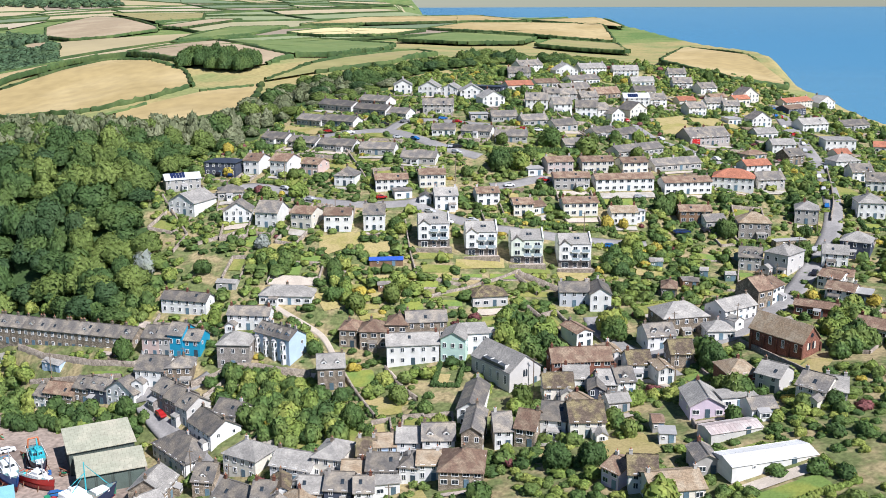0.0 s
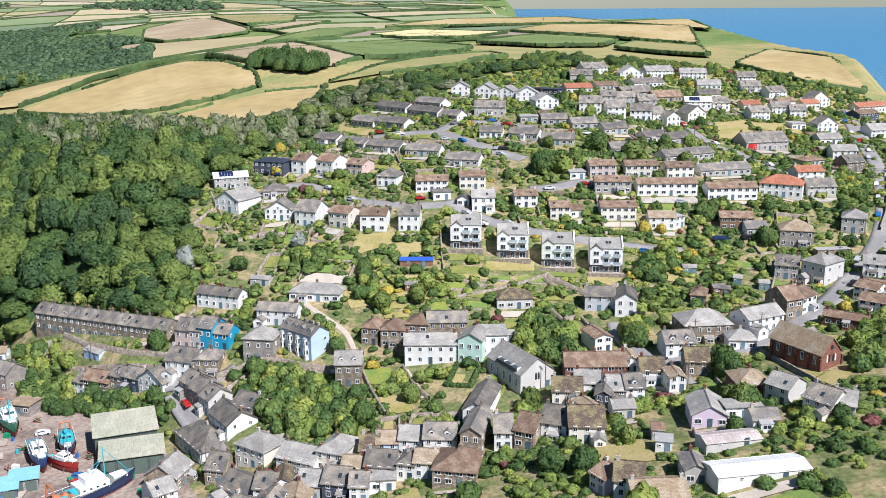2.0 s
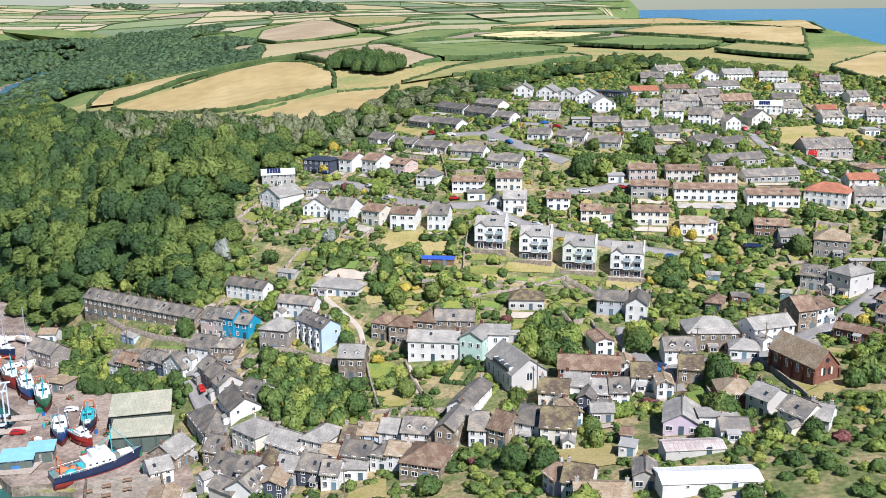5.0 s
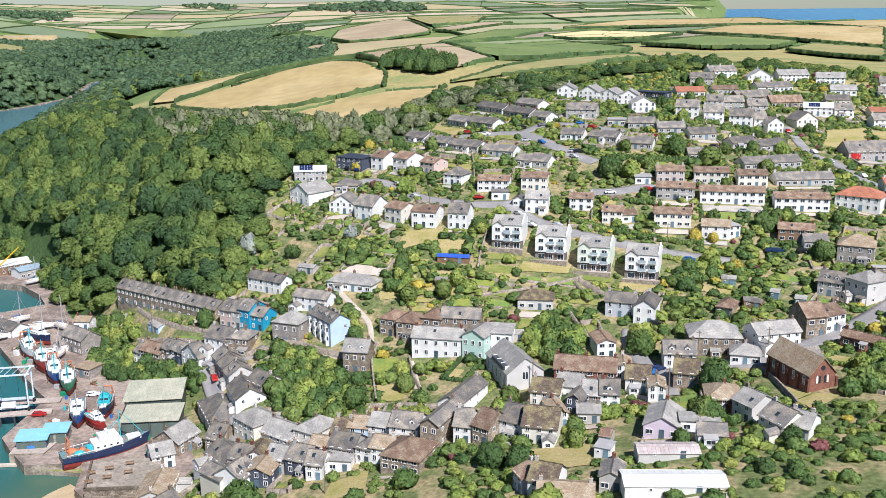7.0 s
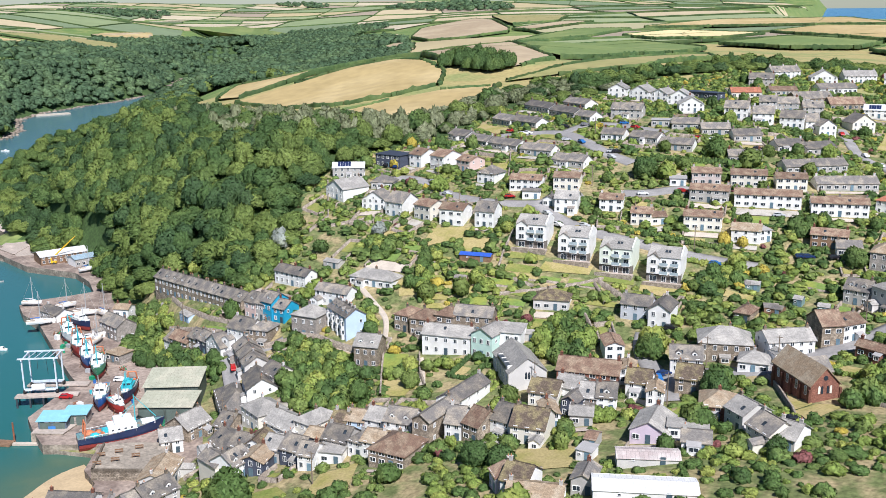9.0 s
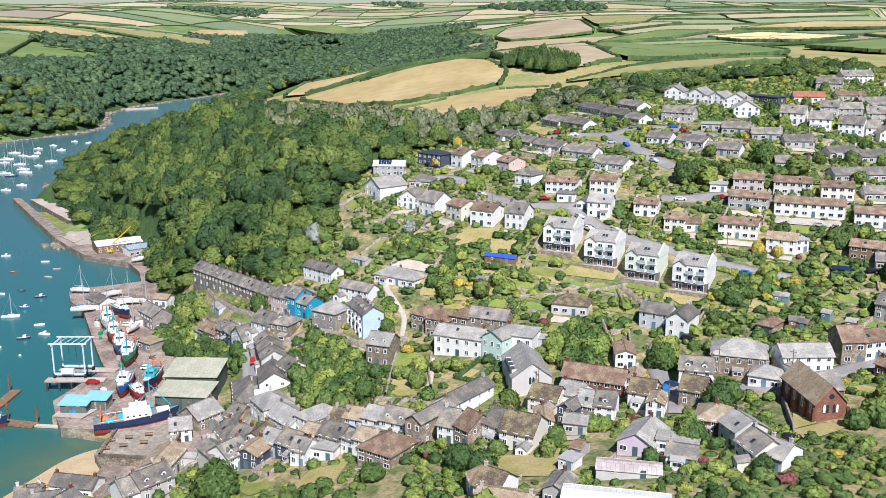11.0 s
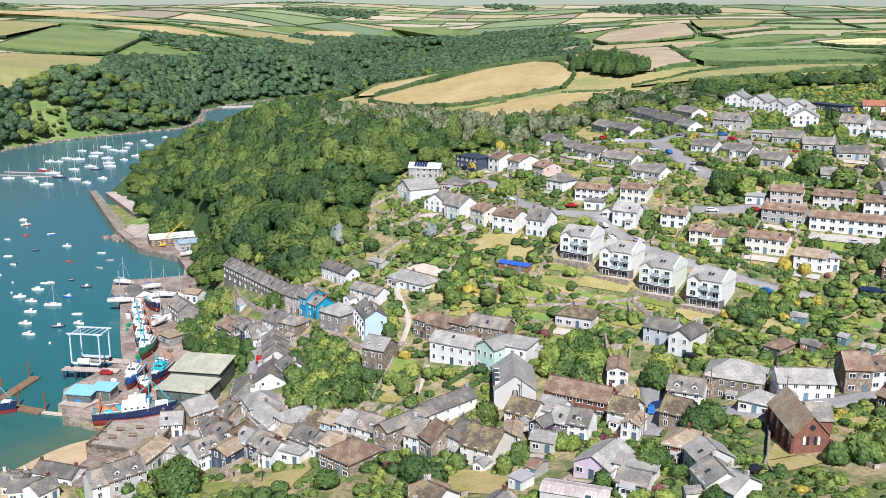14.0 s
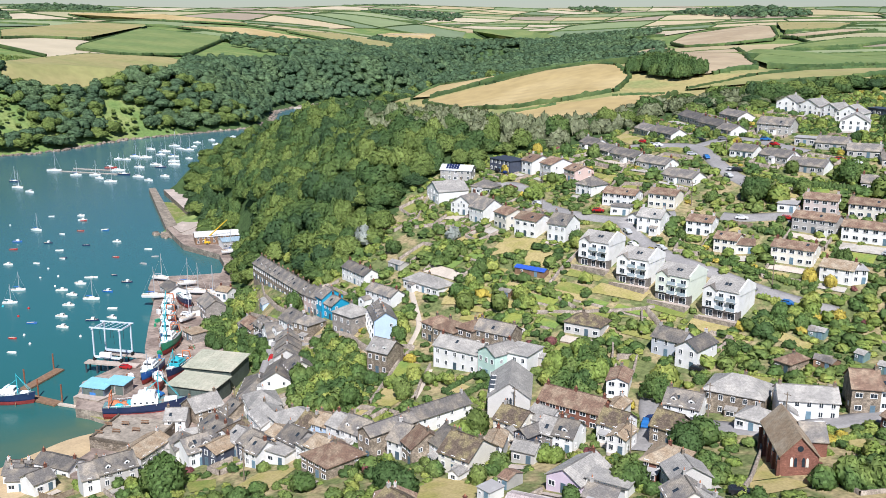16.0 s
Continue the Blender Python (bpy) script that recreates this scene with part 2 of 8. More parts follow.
def water_material():
    m = bpy.data.materials.new("sea_water")
    m.use_nodes = True
    nt = m.node_tree
    b = nt.nodes["Principled BSDF"]
    b.inputs["Roughness"].default_value = 0.22
    b.inputs["IOR"].default_value = 1.33
    geo = nt.nodes.new("ShaderNodeNewGeometry")
    # shoals: pale green water over the sand off the beach, deep teal elsewhere, open blue far out
    dist = nt.nodes.new("ShaderNodeVectorMath")
    dist.operation = "DISTANCE"
    dist.inputs[1].default_value = (-72, 178, 0)
    wob = nt.nodes.new("ShaderNodeTexNoise")
    wob.inputs["Scale"].default_value = 0.05
    wob.inputs["Detail"].default_value = 4
    add = nt.nodes.new("ShaderNodeMath")
    add.operation = "MULTIPLY_ADD"
    add.inputs[1].default_value = 45
    nt.links.new(geo.outputs["Position"], dist.inputs[0])
    nt.links.new(geo.outputs["Position"], wob.inputs["Vector"])
    nt.links.new(wob.outputs["Fac"], add.inputs[0])
    nt.links.new(dist.outputs["Value"], add.inputs[2])
    mr = nt.nodes.new("ShaderNodeMapRange")
    mr.inputs["From Min"].default_value, mr.inputs["From Max"].default_value = 22, 2400
    nt.links.new(add.outputs[0], mr.inputs["Value"])
    ramp = nt.nodes.new("ShaderNodeValToRGB")
    el = ramp.color_ramp.elements
    el[0].position, el[0].color = 0.0, (0.17, 0.17, 0.085, 1)
    el[1].position, el[1].color = 1.0, (0.045, 0.2, 0.36, 1)
    for p, c in ((0.009, (0.06, 0.125, 0.085)), (0.022, (0.022, 0.12, 0.115)), (0.06, (0.026, 0.13, 0.135)), (0.2, (0.05, 0.13, 0.14)), (0.45, (0.075, 0.165, 0.19))):
        el.new(p).color = (*c, 1)
    nt.links.new(mr.outputs[0], ramp.inputs[0])
    xyz, salt, blend = nt.nodes.new("ShaderNodeSeparateXYZ"), nt.nodes.new("ShaderNodeMapRange"), nt.nodes.new("ShaderNodeMix")
    nt.links.new(geo.outputs["Position"], xyz.inputs[0])
    salt.inputs["From Min"].default_value, salt.inputs["From Max"].default_value = 150, 420
    nt.links.new(xyz.outputs["X"], salt.inputs["Value"])
    blend.data_type = "RGBA"
    blend.inputs["B"].default_value = (0.075, 0.25, 0.4, 1)
    nt.links.new(salt.outputs[0], blend.inputs["Factor"])
    nt.links.new(ramp.outputs[0], blend.inputs["A"])
    nt.links.new(blend.outputs["Result"], b.inputs["Base Color"])
    rip = nt.nodes.new("ShaderNodeTexNoise")
    rip.inputs["Scale"].default_value, rip.inputs["Detail"].default_value = 0.9, 4
    nt.links.new(geo.outputs["Position"], rip.inputs["Vector"])
    bp = nt.nodes.new("ShaderNodeBump")
    bp.inputs["Strength"].default_value, bp.inputs["Distance"].default_value = 0.25, 0.15
    nt.links.new(rip.outputs["Fac"], bp.inputs["Height"])
    nt.links.new(bp.outputs[0], b.inputs["Normal"])
    return m


water_mat = water_material()


# ---- small mesh tools ----
def part(name, bm, material, parent=None, label="", m=None):
    """Links a bmesh as one mesh object under a thing or a part."""
    me = bpy.data.meshes.new(name)
    bm.to_mesh(me)
    bm.free()
    return link(name, me, material, parent, label, m)


def link(name, me, material=None, parent=None, label="", m=None):
    if material and not me.materials:
        me.materials.append(material)
    ob = new(name, me)
    ob.parent = parent
    if m is not None:
        ob.matrix_basis = m
    if label:
        ob["label"] = label
    return ob


def raw(name, verts, faces, uv=True):
    """A mesh from corner points and faces; slates and stones get a UV in metres on each face."""
    me = bpy.data.meshes.new(name)
    me.from_pydata(verts, [], faces)
    if uv:
        layer = me.uv_layers.new(name="UVMap").data
        for p in me.polygons:
            n = p.normal
            u = Vector((0, 0, 1)).cross(n)
            u = u.normalized() if u.length > 0.05 else Vector((1, 0, 0))
            w = n.cross(u)
            for li in p.loop_indices:
                c = me.vertices[me.loops[li].vertex_index].co
                layer[li].uv = (c.dot(u), c.dot(w))
    return me


def triangles(name, verts, tris, material, smooth=False):
    """A large mesh from arrays of points and triangles."""
    me = bpy.data.meshes.new(name)
    me.vertices.add(len(verts))
    me.vertices.foreach_set("co", np.asarray(verts, np.float32).ravel())
    me.loops.add(len(tris) * 3)
    me.loops.foreach_set("vertex_index", np.asarray(tris, np.int32).ravel())
    me.polygons.add(len(tris))
    me.polygons.foreach_set("loop_start", np.arange(0, len(tris) * 3, 3, dtype=np.int32))
    me.polygons.foreach_set("loop_total", np.full(len(tris), 3, np.int32))
    if smooth:
        me.polygons.foreach_set("use_smooth", np.ones(len(tris), bool))
    me.update(calc_edges=True)
    me.materials.append(material)
    return me


def box(bm, x0, x1, y0, y1, z0, z1, m=None):
    vs = [bm.verts.new(Vector(c) if m is None else m @ Vector(c)) for c in ((x0, y0, z0), (x1, y0, z0), (x1, y1, z0), (x0, y1, z0), (x0, y0, z1), (x1, y0, z1), (x1, y1, z1), (x0, y1, z1))]
    for f in ((3, 2, 1, 0), (4, 5, 6, 7), (0, 1, 5, 4), (1, 2, 6, 5), (2, 3, 7, 6), (3, 0, 4, 7)):
        bm.faces.new([vs[i] for i in f])


def tube(bm, a, b, r0, r1=None, n=8):
    a, b = Vector(a), Vector(b)
    q = (b - a).to_track_quat("Z", "Y")
    r1 = r0 if r1 is None else r1
    rings = [[bm.verts.new(p + q @ Vector((r * math.cos(k * math.tau / n), r * math.sin(k * math.tau / n), 0))) for k in range(n)] for p, r in ((a, r0), (b, r1))]
    for k in range(n):
        bm.faces.new((rings[0][k], rings[0][(k + 1) % n], rings[1][(k + 1) % n], rings[1][k]))
    bm.faces.new(rings[0][::-1])
    bm.faces.new(rings[1])


# ---- the lie of the land ----
GX, GY, STEP = -336.0, 120.0, 64.8
LEVELS = np.array([
    [-9.6, -10, -5, -6, -2.2, 12.1, 22.7, 33.7, 40.9, 45.6, 48],
    [-9.6, -8.5, -8.6, -4.3, 0.6, 12.4, 25.7, 35.8, 40.9, 46, 48],
    [-9.7, -7.3, -0.1, -2.2, 9.8, 18.5, 23.8, 33.1, 40.9, 45.6, 48],
    [-9.4, -6.4, 1.3, 20.2, 36.1, 39.2, 35.2, 36.4, 41.6, 44.4, 47],
    [-7.1, 6.2, 29.6, 57.4, 53.3, 56, 56, 52.4, 46.9, 43.8, 45],
    [1.1, 45.2, 55.6, 61, 61.7, 68.4, 69.4, 58.1, 51.2, 46.9, 44.4],
    [26, 46, 54.1, 59.5, 69, 73.9, 73.8, 65.2, 58.3, 52.1, 44.5],
    [48, 56, 60, 67, 73, 78, 78, 71.8, 66.5, 56.9, 46.7],
    [57, 64, 70, 77, 80, 83.5, 82.2, 78.7, 75.6, 66.2, 57],
])
QUAY = [(-66, 176), (-70, 186), (-78, 191), (-85, 205), (-100, 199), (-109, 205), (-118, 212), (-125, 240), (-131, 244), (-151, 259), (-182, 283), (-197, 290), (-208, 299), (-208, 306), (-199, 317), (-193, 326), (-206, 338), (-223, 348), (-253, 349), (-276, 359), (-295, 368)]
YARD = QUAY + [(-288, 390), (-240, 367), (-206, 355), (-180, 322), (-154, 298), (-130, 278), (-110, 264), (-94, 254), (-72, 236), (-55, 211), (-53, 192), (-58, 174)]
HARBOUR = QUAY + [(-324, 396), (-402, 446), (-432, 480), (-480, 576), (-564, 720), (-660, 912), (-720, 1080), (-768, 1200), (-936, 1500), (-1020, 1704), (-1080, 1704), (-984, 1440), (-840, 1200), (-810, 1080), (-809, 1007), (-792, 918), (-768, 858), (-684, 775), (-650, 719), (-658, 656), (-666, 587), (-642, 498), (-647, 450), (-672, 300), (-720, 0), (-720, -1500), (-95, -1500), (-95, 120), (-88, 150)]
SEA = [(380, -1500), (390, 330), (345, 500), (312, 576), (310, 612), (318, 650), (336, 732), (372, 840), (392, 960), (376, 1080), (366, 1200), (345, 1560), (262, 1700), (130, 1770), (66, 1840), (40, 2200), (26, 2900), (14, 4000), (6, 4700), (0, 5400), (6000, 5400), (6000, -1500)]

WOOD = [(-103, 354), (-99, 376), (-93, 400), (-78, 424), (-70, 450), (-58, 482), (-42, 503), (-17, 523), (-6, 571), (39, 618), (96, 650), (147, 714), (100, 690), (43, 672), (0, 610), (-62, 560), (-90, 505), (-108, 470), (-136, 466), (-168, 484), (-218, 508), (-270, 542), (-312, 566), (-340, 610), (-400, 690), (-440, 640), (-400, 540), (-404, 480), (-390, 450), (-331, 410), (-291, 386), (-247, 365), (-212, 352), (-186, 327), (-160, 306), (-143, 309), (-118, 300), (-95, 294), (-86, 302), (-91, 324)]

CREEK = [(-345, 830), (-380, 1060), (-470, 1300), (-600, 1480), (-760, 1500), (-650, 1000), (-520, 800), (-440, 720)]


def inside(x, y, poly):
    c = np.zeros(np.shape(x), bool)
    for (xi, yi), (xj, yj) in zip(poly, poly[-1:] + poly[:-1]):
        if yi != yj:
            c ^= ((yi > y) != (yj > y)) & (x < (xj - xi) * (y - yi) / (yj - yi) + xi)
    return c


def reach(x, y, poly):
    """Distance to the outline of a polygon."""
    d = np.full(np.shape(x), 1e9)
    for (ax, ay), (bx, by) in zip(poly, poly[-1:] + poly[:-1]):
        ux, uy = bx - ax, by - ay
        t = np.clip(((x - ax) * ux + (y - ay) * uy) / (ux * ux + uy * uy + 1e-9), 0, 1)
        d = np.minimum(d, np.hypot(x - ax - t * ux, y - ay - t * uy))
    return d


def ease(v):
    v = np.clip(v, 0, 1)
    return v * v * (3 - 2 * v)


def swell(r):
    """The level of the open water: it climbs towards the horizon so that the edge of the sheet stands at the true horizon."""
    return np.where(r > 1800, 120.6 * (1 - r / (r + (r - 1800) ** 2 / 480)), 0.0)


def ground(x, y):
    x, y = np.asarray(x, float), np.asarray(y, float)
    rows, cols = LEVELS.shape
    u, v = np.clip((x - GX) / STEP, 0, cols - 1.001), np.clip((y - GY) / STEP, 0, rows - 1.001)
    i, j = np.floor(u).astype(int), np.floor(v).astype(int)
    wx, wy = [[-0.5 * t + t * t - 0.5 * t**3, 1 - 2.5 * t * t + 1.5 * t**3, 0.5 * t + 2 * t * t - 1.5 * t**3, -0.5 * t * t + 0.5 * t**3] for t in (u - i, v - j)]
    near = 0
    for q in range(4):
        for p in range(4):
            near = near + wy[q] * wx[p] * LEVELS[np.clip(j + q - 1, 0, rows - 1), np.clip(i + p - 1, 0, cols - 1)]
    near = near + 9 * np.exp(-((x + 258) ** 2 + (y - 420) ** 2) / 4000)
    r = np.hypot(x, y)
    roll = np.sin(x / 310 + 1.3) * np.cos(y / 370 + 0.4) + 0.6 * np.sin(x / 140 - y / 190)
    far = 80 + 0.02 * np.clip(r - 650, 0, 1200) + 0.011 * np.clip(r - 1850, 0, 4000) + roll * (3 + 9 * ease((r - 1400) / 1500))
    # the wooded valley of the upper river, and the coast falling away to seaward
    ax, ay, ux, uy = -650.0, 950.0, -0.538, 0.843
    along = np.clip((x - ax) * ux + (y - ay) * uy, 0, 2130)
    side = np.hypot(x - ax - along * ux, y - ay - along * uy)
    far = far - 58 * np.exp(-((side / 380) ** 2)) - 11 * np.exp(-(((x - 220) / 160) ** 2) - ((y - 1030) / 200) ** 2)
    far = np.maximum(far, swell(r) + 12)
    out = np.hypot(np.maximum(np.maximum(GX - x, x - GX - STEP * (cols - 1)), 0), np.maximum(np.maximum(GY - y, y - GY - STEP * (rows - 1)), 0))
    k = ease(out / 260)
    z = near * (1 - k) + far * k + 13.5 * np.exp(-(((x + 205) / 150) ** 2) - ((y - 715) / 170) ** 2) + 4 * np.exp(-(((x + 150) / 60) ** 2) - ((y - 540) / 50) ** 2) + 9 * np.exp(-(((x + 160) / 90) ** 2) - ((y - 850) / 100) ** 2)
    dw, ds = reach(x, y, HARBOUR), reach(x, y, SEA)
    wet, salt = inside(x, y, HARBOUR), inside(x, y, SEA)
    bank = 0.38 + 0.34 * ease((-600 - x) / 60)
    z = np.minimum(z, 0.6 + (1.4 + (bank - 1.4) * ease((r - 540) / 160)) * dw)
    z = np.minimum(z, 4 + swell(r) + 1.1 * ds)
    yard = np.where(inside(x, y, YARD), 0, reach(x, y, YARD))
    s = ease(yard / 17)
    z = 2.6 + (z - 2.6) * s
    z = np.where(inside(x, y, YARD) & (reach(x, y, QUAY) < 9), -3.0, z)
    z = np.where(wet, np.minimum(z, -1.0 - 0.25 * dw), z)
    return np.where(salt, swell(r) - 3 - 0.1 * np.minimum(ds, 60), z)


def level(x, y):
    return float(ground(np.array([x]), np.array([y]))[0])


def spaced(lo, hi, a, b, fine, growth=1.055):
    """Even steps between a and b, growing steps beyond."""
    mid = list(np.arange(a, b + 0.1, fine))
    left, right, s = [a], [b], fine
    while left[-1] > lo or right[-1] < hi:
        s = min(s * growth, 70)
        if left[-1] > lo:
            left.append(left[-1] - s)
        if right[-1] < hi:
            right.append(right[-1] + s)
    return np.array(left[:0:-1] + mid + right[1:])


def sheet(xs, ys, height):
    gx, gy = np.meshgrid(xs, ys)
    verts = np.stack([gx, gy, height(gx, gy)], -1).reshape(-1, 3)
    n = len(xs)
    a = (np.arange(len(ys) - 1)[:, None] * n + np.arange(n - 1)).ravel()
    return verts, np.concatenate([np.stack([a, a + 1, a + n + 1], 1), np.stack([a, a + n + 1, a + n], 1)])


verts, tris = sheet(spaced(-4300, 3200, -340, 300, 4), spaced(-300, 4750, 110, 600, 4), lambda x, y: ground(x, y) - 3.0 * ease((np.hypot(x, y) - 620) / 120))
sheet_mesh = triangles("ground", verts, tris, garden_ground, True)
sheet_mesh.materials.append(hill_grass)
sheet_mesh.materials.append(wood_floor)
sheet_mesh.materials.append(dry_hill)
mid = verts[tris].mean(1)
town = (mid[:, 0] > -160) & (mid[:, 0] < 300) & (mid[:, 1] < 520)
shore = reach(mid[:, 0], mid[:, 1], HARBOUR)
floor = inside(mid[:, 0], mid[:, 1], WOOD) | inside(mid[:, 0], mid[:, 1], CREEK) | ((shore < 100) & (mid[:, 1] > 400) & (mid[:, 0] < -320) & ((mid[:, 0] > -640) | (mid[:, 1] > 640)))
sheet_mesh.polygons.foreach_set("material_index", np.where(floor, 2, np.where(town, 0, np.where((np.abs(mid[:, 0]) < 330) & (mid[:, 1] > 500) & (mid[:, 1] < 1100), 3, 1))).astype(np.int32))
tagged(new("ground", sheet_mesh), "rolling garden and hedge-bank ground of the hillside", "ground", kind="structure")
ring = np.concatenate([[0, 60, 120, 200, 300, 420], np.arange(560, 4901, 140)])
turns = np.linspace(0, math.tau, 97)[:-1]
verts = np.array([(60 + r * math.cos(a), 60 + r * math.sin(a), 0) for r in ring for a in turns], float)
verts[:, 2] = swell(np.hypot(verts[:, 0], verts[:, 1]))
tris = []
for k in range(len(ring) - 1):
    for a in range(96):
        p, q = k * 96 + a, k * 96 + (a + 1) % 96
        tris += [(p, p + 96, q + 96), (p, q + 96, q)]
tagged(new("water", triangles("water", verts, tris, water_mat, True)), "teal harbour water running out to blue open sea", "water", kind="structure")


# ---- fields, lawns, roads ----
def drape(corners, n, lift, bend=0.0, seed=0):
    """Points and triangles of a four-cornered patch laid over the land."""
    (ax, ay), (bx, by), (cx, cy), (dx, dy) = corners
    s, t = np.meshgrid(np.linspace(0, 1, n + 1), np.linspace(0, 1, n + 1))
    x = (1 - s) * (1 - t) * ax + s * (1 - t) * bx + s * t * cx + (1 - s) * t * dx
    y = (1 - s) * (1 - t) * ay + s * (1 - t) * by + s * t * cy + (1 - s) * t * dy
    if bend:
        x, y = x + bend * np.sin(y / 23 + seed), y + bend * np.sin(x / 19 + seed * 2)
    v = np.stack([x, y, ground(x, y) + lift], -1).reshape(-1, 3)
    a = (np.arange(n)[:, None] * (n + 1) + np.arange(n)).ravel()
    f = np.concatenate([np.stack([a, a + 1, a + n + 2], 1), np.stack([a, a + n + 2, a + n + 1], 1)])
    area = (cx - ax) * (dy - by) - (cy - ay) * (dx - bx)
    return v, f if area > 0 else f[:, ::-1]


LAWN_SPOTS, ROAD_SPOTS = [], []


def lawn(corners, kind):
    v, f = drape(corners, 8, 0.22, 0.25, len(LAWN_SPOTS))
    LAWN_SPOTS.append(corners)
    words = {"dry": "sun-parched straw-yellow garden lawn", "mixed": "half-dry patchy garden lawn", "green": "watered green garden lawn"}
    return tagged(new("lawn", triangles("lawn", v, f, LAWNS[kind], True)), words[kind], "lawn", "garden lawns", "structure")


def road(points, width, kind):
    """A ribbon laid along a smoothed line, with low kerb edges."""
    p = np.array(points, float)
    for _ in range(3):
        q = np.empty((2 * len(p), 2))
        q[0::2], q[1::2] = p, p
        q[1:-1:2], q[2::2] = 0.75 * p[:-1] + 0.25 * p[1:], 0.25 * p[:-1] + 0.75 * p[1:]
        p = q
    d = np.gradient(p, axis=0)
    nrm = np.stack([-d[:, 1], d[:, 0]], 1) / np.maximum(np.hypot(*d.T), 1e-6)[:, None]
    mid = ground(p[:, 0], p[:, 1])
    across = np.array([-0.5, -0.5, -0.25, 0, 0.25, 0.5, 0.5])
    drop = np.array([-1.2, 0, 0.03, 0.05, 0.03, 0, -1.2])
    side = [p + nrm * width * a for a in across]
    z = [np.maximum(ground(s[:, 0], s[:, 1]), mid - 0.5) + 0.28 + h for s, h in zip(side, drop)]
    v = np.stack([np.c_[s, h] for s, h in zip(side, z)], 1).reshape(-1, 3)
    k = len(across)
    a = (np.arange(len(p) - 1)[:, None] * k + np.arange(k - 1)).ravel()
    f = np.concatenate([np.stack([a, a + k + 1, a + 1], 1), np.stack([a, a + k, a + k + 1], 1)])
    ROAD_SPOTS.append((p, width))
    words = "pale gravel footpath through the gardens" if kind == "path" else "worn grey asphalt village road"
    return tagged(new("road" if kind != "path" else "path", triangles("road", v, f[:, ::-1], gravel if kind == "path" else asphalt, True)), words, kind if kind == "path" else "road", kind="structure")


grow = np.random.RandomState(11)
lawn([(-20.5, 258.3), (-13.1, 257.9), (-11.9, 250.9), (-19.2, 251.3)], "green")
lawn([(-15.0, 244.2), (-4.9, 244.9), (-4.8, 235.5), (-11.5, 235.3)], "dry")
lawn([(37.8, 204.8), (51.1, 205.4), (52.9, 194.0), (37.9, 191.4)], "dry")
lawn([(38.6, 191.0), (47.0, 191.9), (47.7, 188.1), (39.0, 188.9)], "dry")
lawn([(-34.1, 327.1), (-22.3, 329.8), (-23.0, 319.3), (-33.5, 318.3)], "dry")
lawn([(-20.8, 322.1), (-10.1, 323.3), (-9.0, 314.0), (-17.2, 312.8)], "dry")
lawn([(-19.9, 288.5), (-12.9, 288.9), (-12.1, 286.3), (-19.0, 285.8)], "dry")
lawn([(-19.0, 283.6), (-11.4, 284.2), (-10.6, 281.6), (-18.1, 281.0)], "dry")
lawn([(-33.5, 294.1), (-27.4, 294.5), (-24.6, 287.2), (-29.6, 285.9)], "dry")
lawn([(12.3, 313.6), (28.2, 315.4), (28.1, 310.0), (11.5, 307.5)], "dry")
lawn([(-0.5, 316.1), (11.4, 316.3), (11.3, 313.6), (-0.5, 312.1)], "mixed")
lawn([(0.9, 309.3), (11.6, 309.6), (10.3, 305.0), (0.8, 304.6)], "mixed")
lawn([(44.9, 308.9), (57.5, 310.0), (55.1, 303.7), (45.5, 303.4)], "dry")
lawn([(31.3, 311.0), (42.4, 311.4), (42.7, 308.0), (31.0, 307.7)], "mixed")
lawn([(3.4, 292.8), (23.6, 301.1), (29.1, 301.8), (12.5, 291.8)], "mixed")
lawn([(-30.0, 391.0), (-24.7, 388.3), (-24.9, 380.9), (-30.2, 384.3)], "dry")
lawn([(0.5, 350.4), (7.9, 351.2), (8.2, 345.2), (5.3, 342.3)], "dry")
lawn([(20.5, 406.6), (32.9, 403.9), (50.4, 400.2), (43.9, 394.2)], "green")
lawn([(118.7, 492.7), (139.5, 509.7), (130.2, 462.8), (114.9, 459.6)], "dry")
lawn([(138.4, 502.4), (161.2, 511.9), (164.1, 489.0), (141.6, 490.0)], "dry")
lawn([(90.0, 259.2), (97.9, 264.2), (95.5, 254.1), (91.9, 249.8)], "dry")
lawn([(92.1, 250.4), (95.5, 253.4), (99.3, 235.1), (95.1, 230.4)], "dry")
lawn([(95.1, 230.4), (100.2, 235.4), (106.5, 234.5), (98.2, 222.6)], "dry")
lawn([(124.1, 327.3), (132.2, 324.7), (127.2, 316.3), (121.6, 322.7)], "mixed")
lawn([(69.8, 239.6), (74.3, 235.2), (70.7, 230.2), (68.6, 235.2)], "green")
lawn([(-61.6, 456.8), (-41.7, 441.6), (-46.0, 434.2), (-61.9, 447.5)], "dry")
lawn([(-9.0, 427.8), (0.5, 428.6), (-2.1, 414.3), (-7.5, 416.7)], "green")
lawn([(-23.7, 429.6), (-15.6, 427.0), (-15.4, 419.5), (-23.4, 423.4)], "mixed")
lawn([(-38.5, 389.9), (-36.2, 391.4), (-25.2, 388.1), (-31.8, 385.1)], "mixed")
lawn([(-60.5, 323.8), (-58.1, 329.6), (-55.2, 329.0), (-55.7, 321.3)], "green")
lawn([(-33.8, 323.6), (-20.7, 329.5), (-19.6, 322.3), (-31.0, 314.6)], "dry")
lawn([(68.7, 236.9), (72.9, 238.6), (73.4, 232.2), (69.0, 232.5)], "green")
lawn([(67.8, 229.4), (70.3, 235.3), (74.2, 226.6), (71.4, 222.8)], "green")
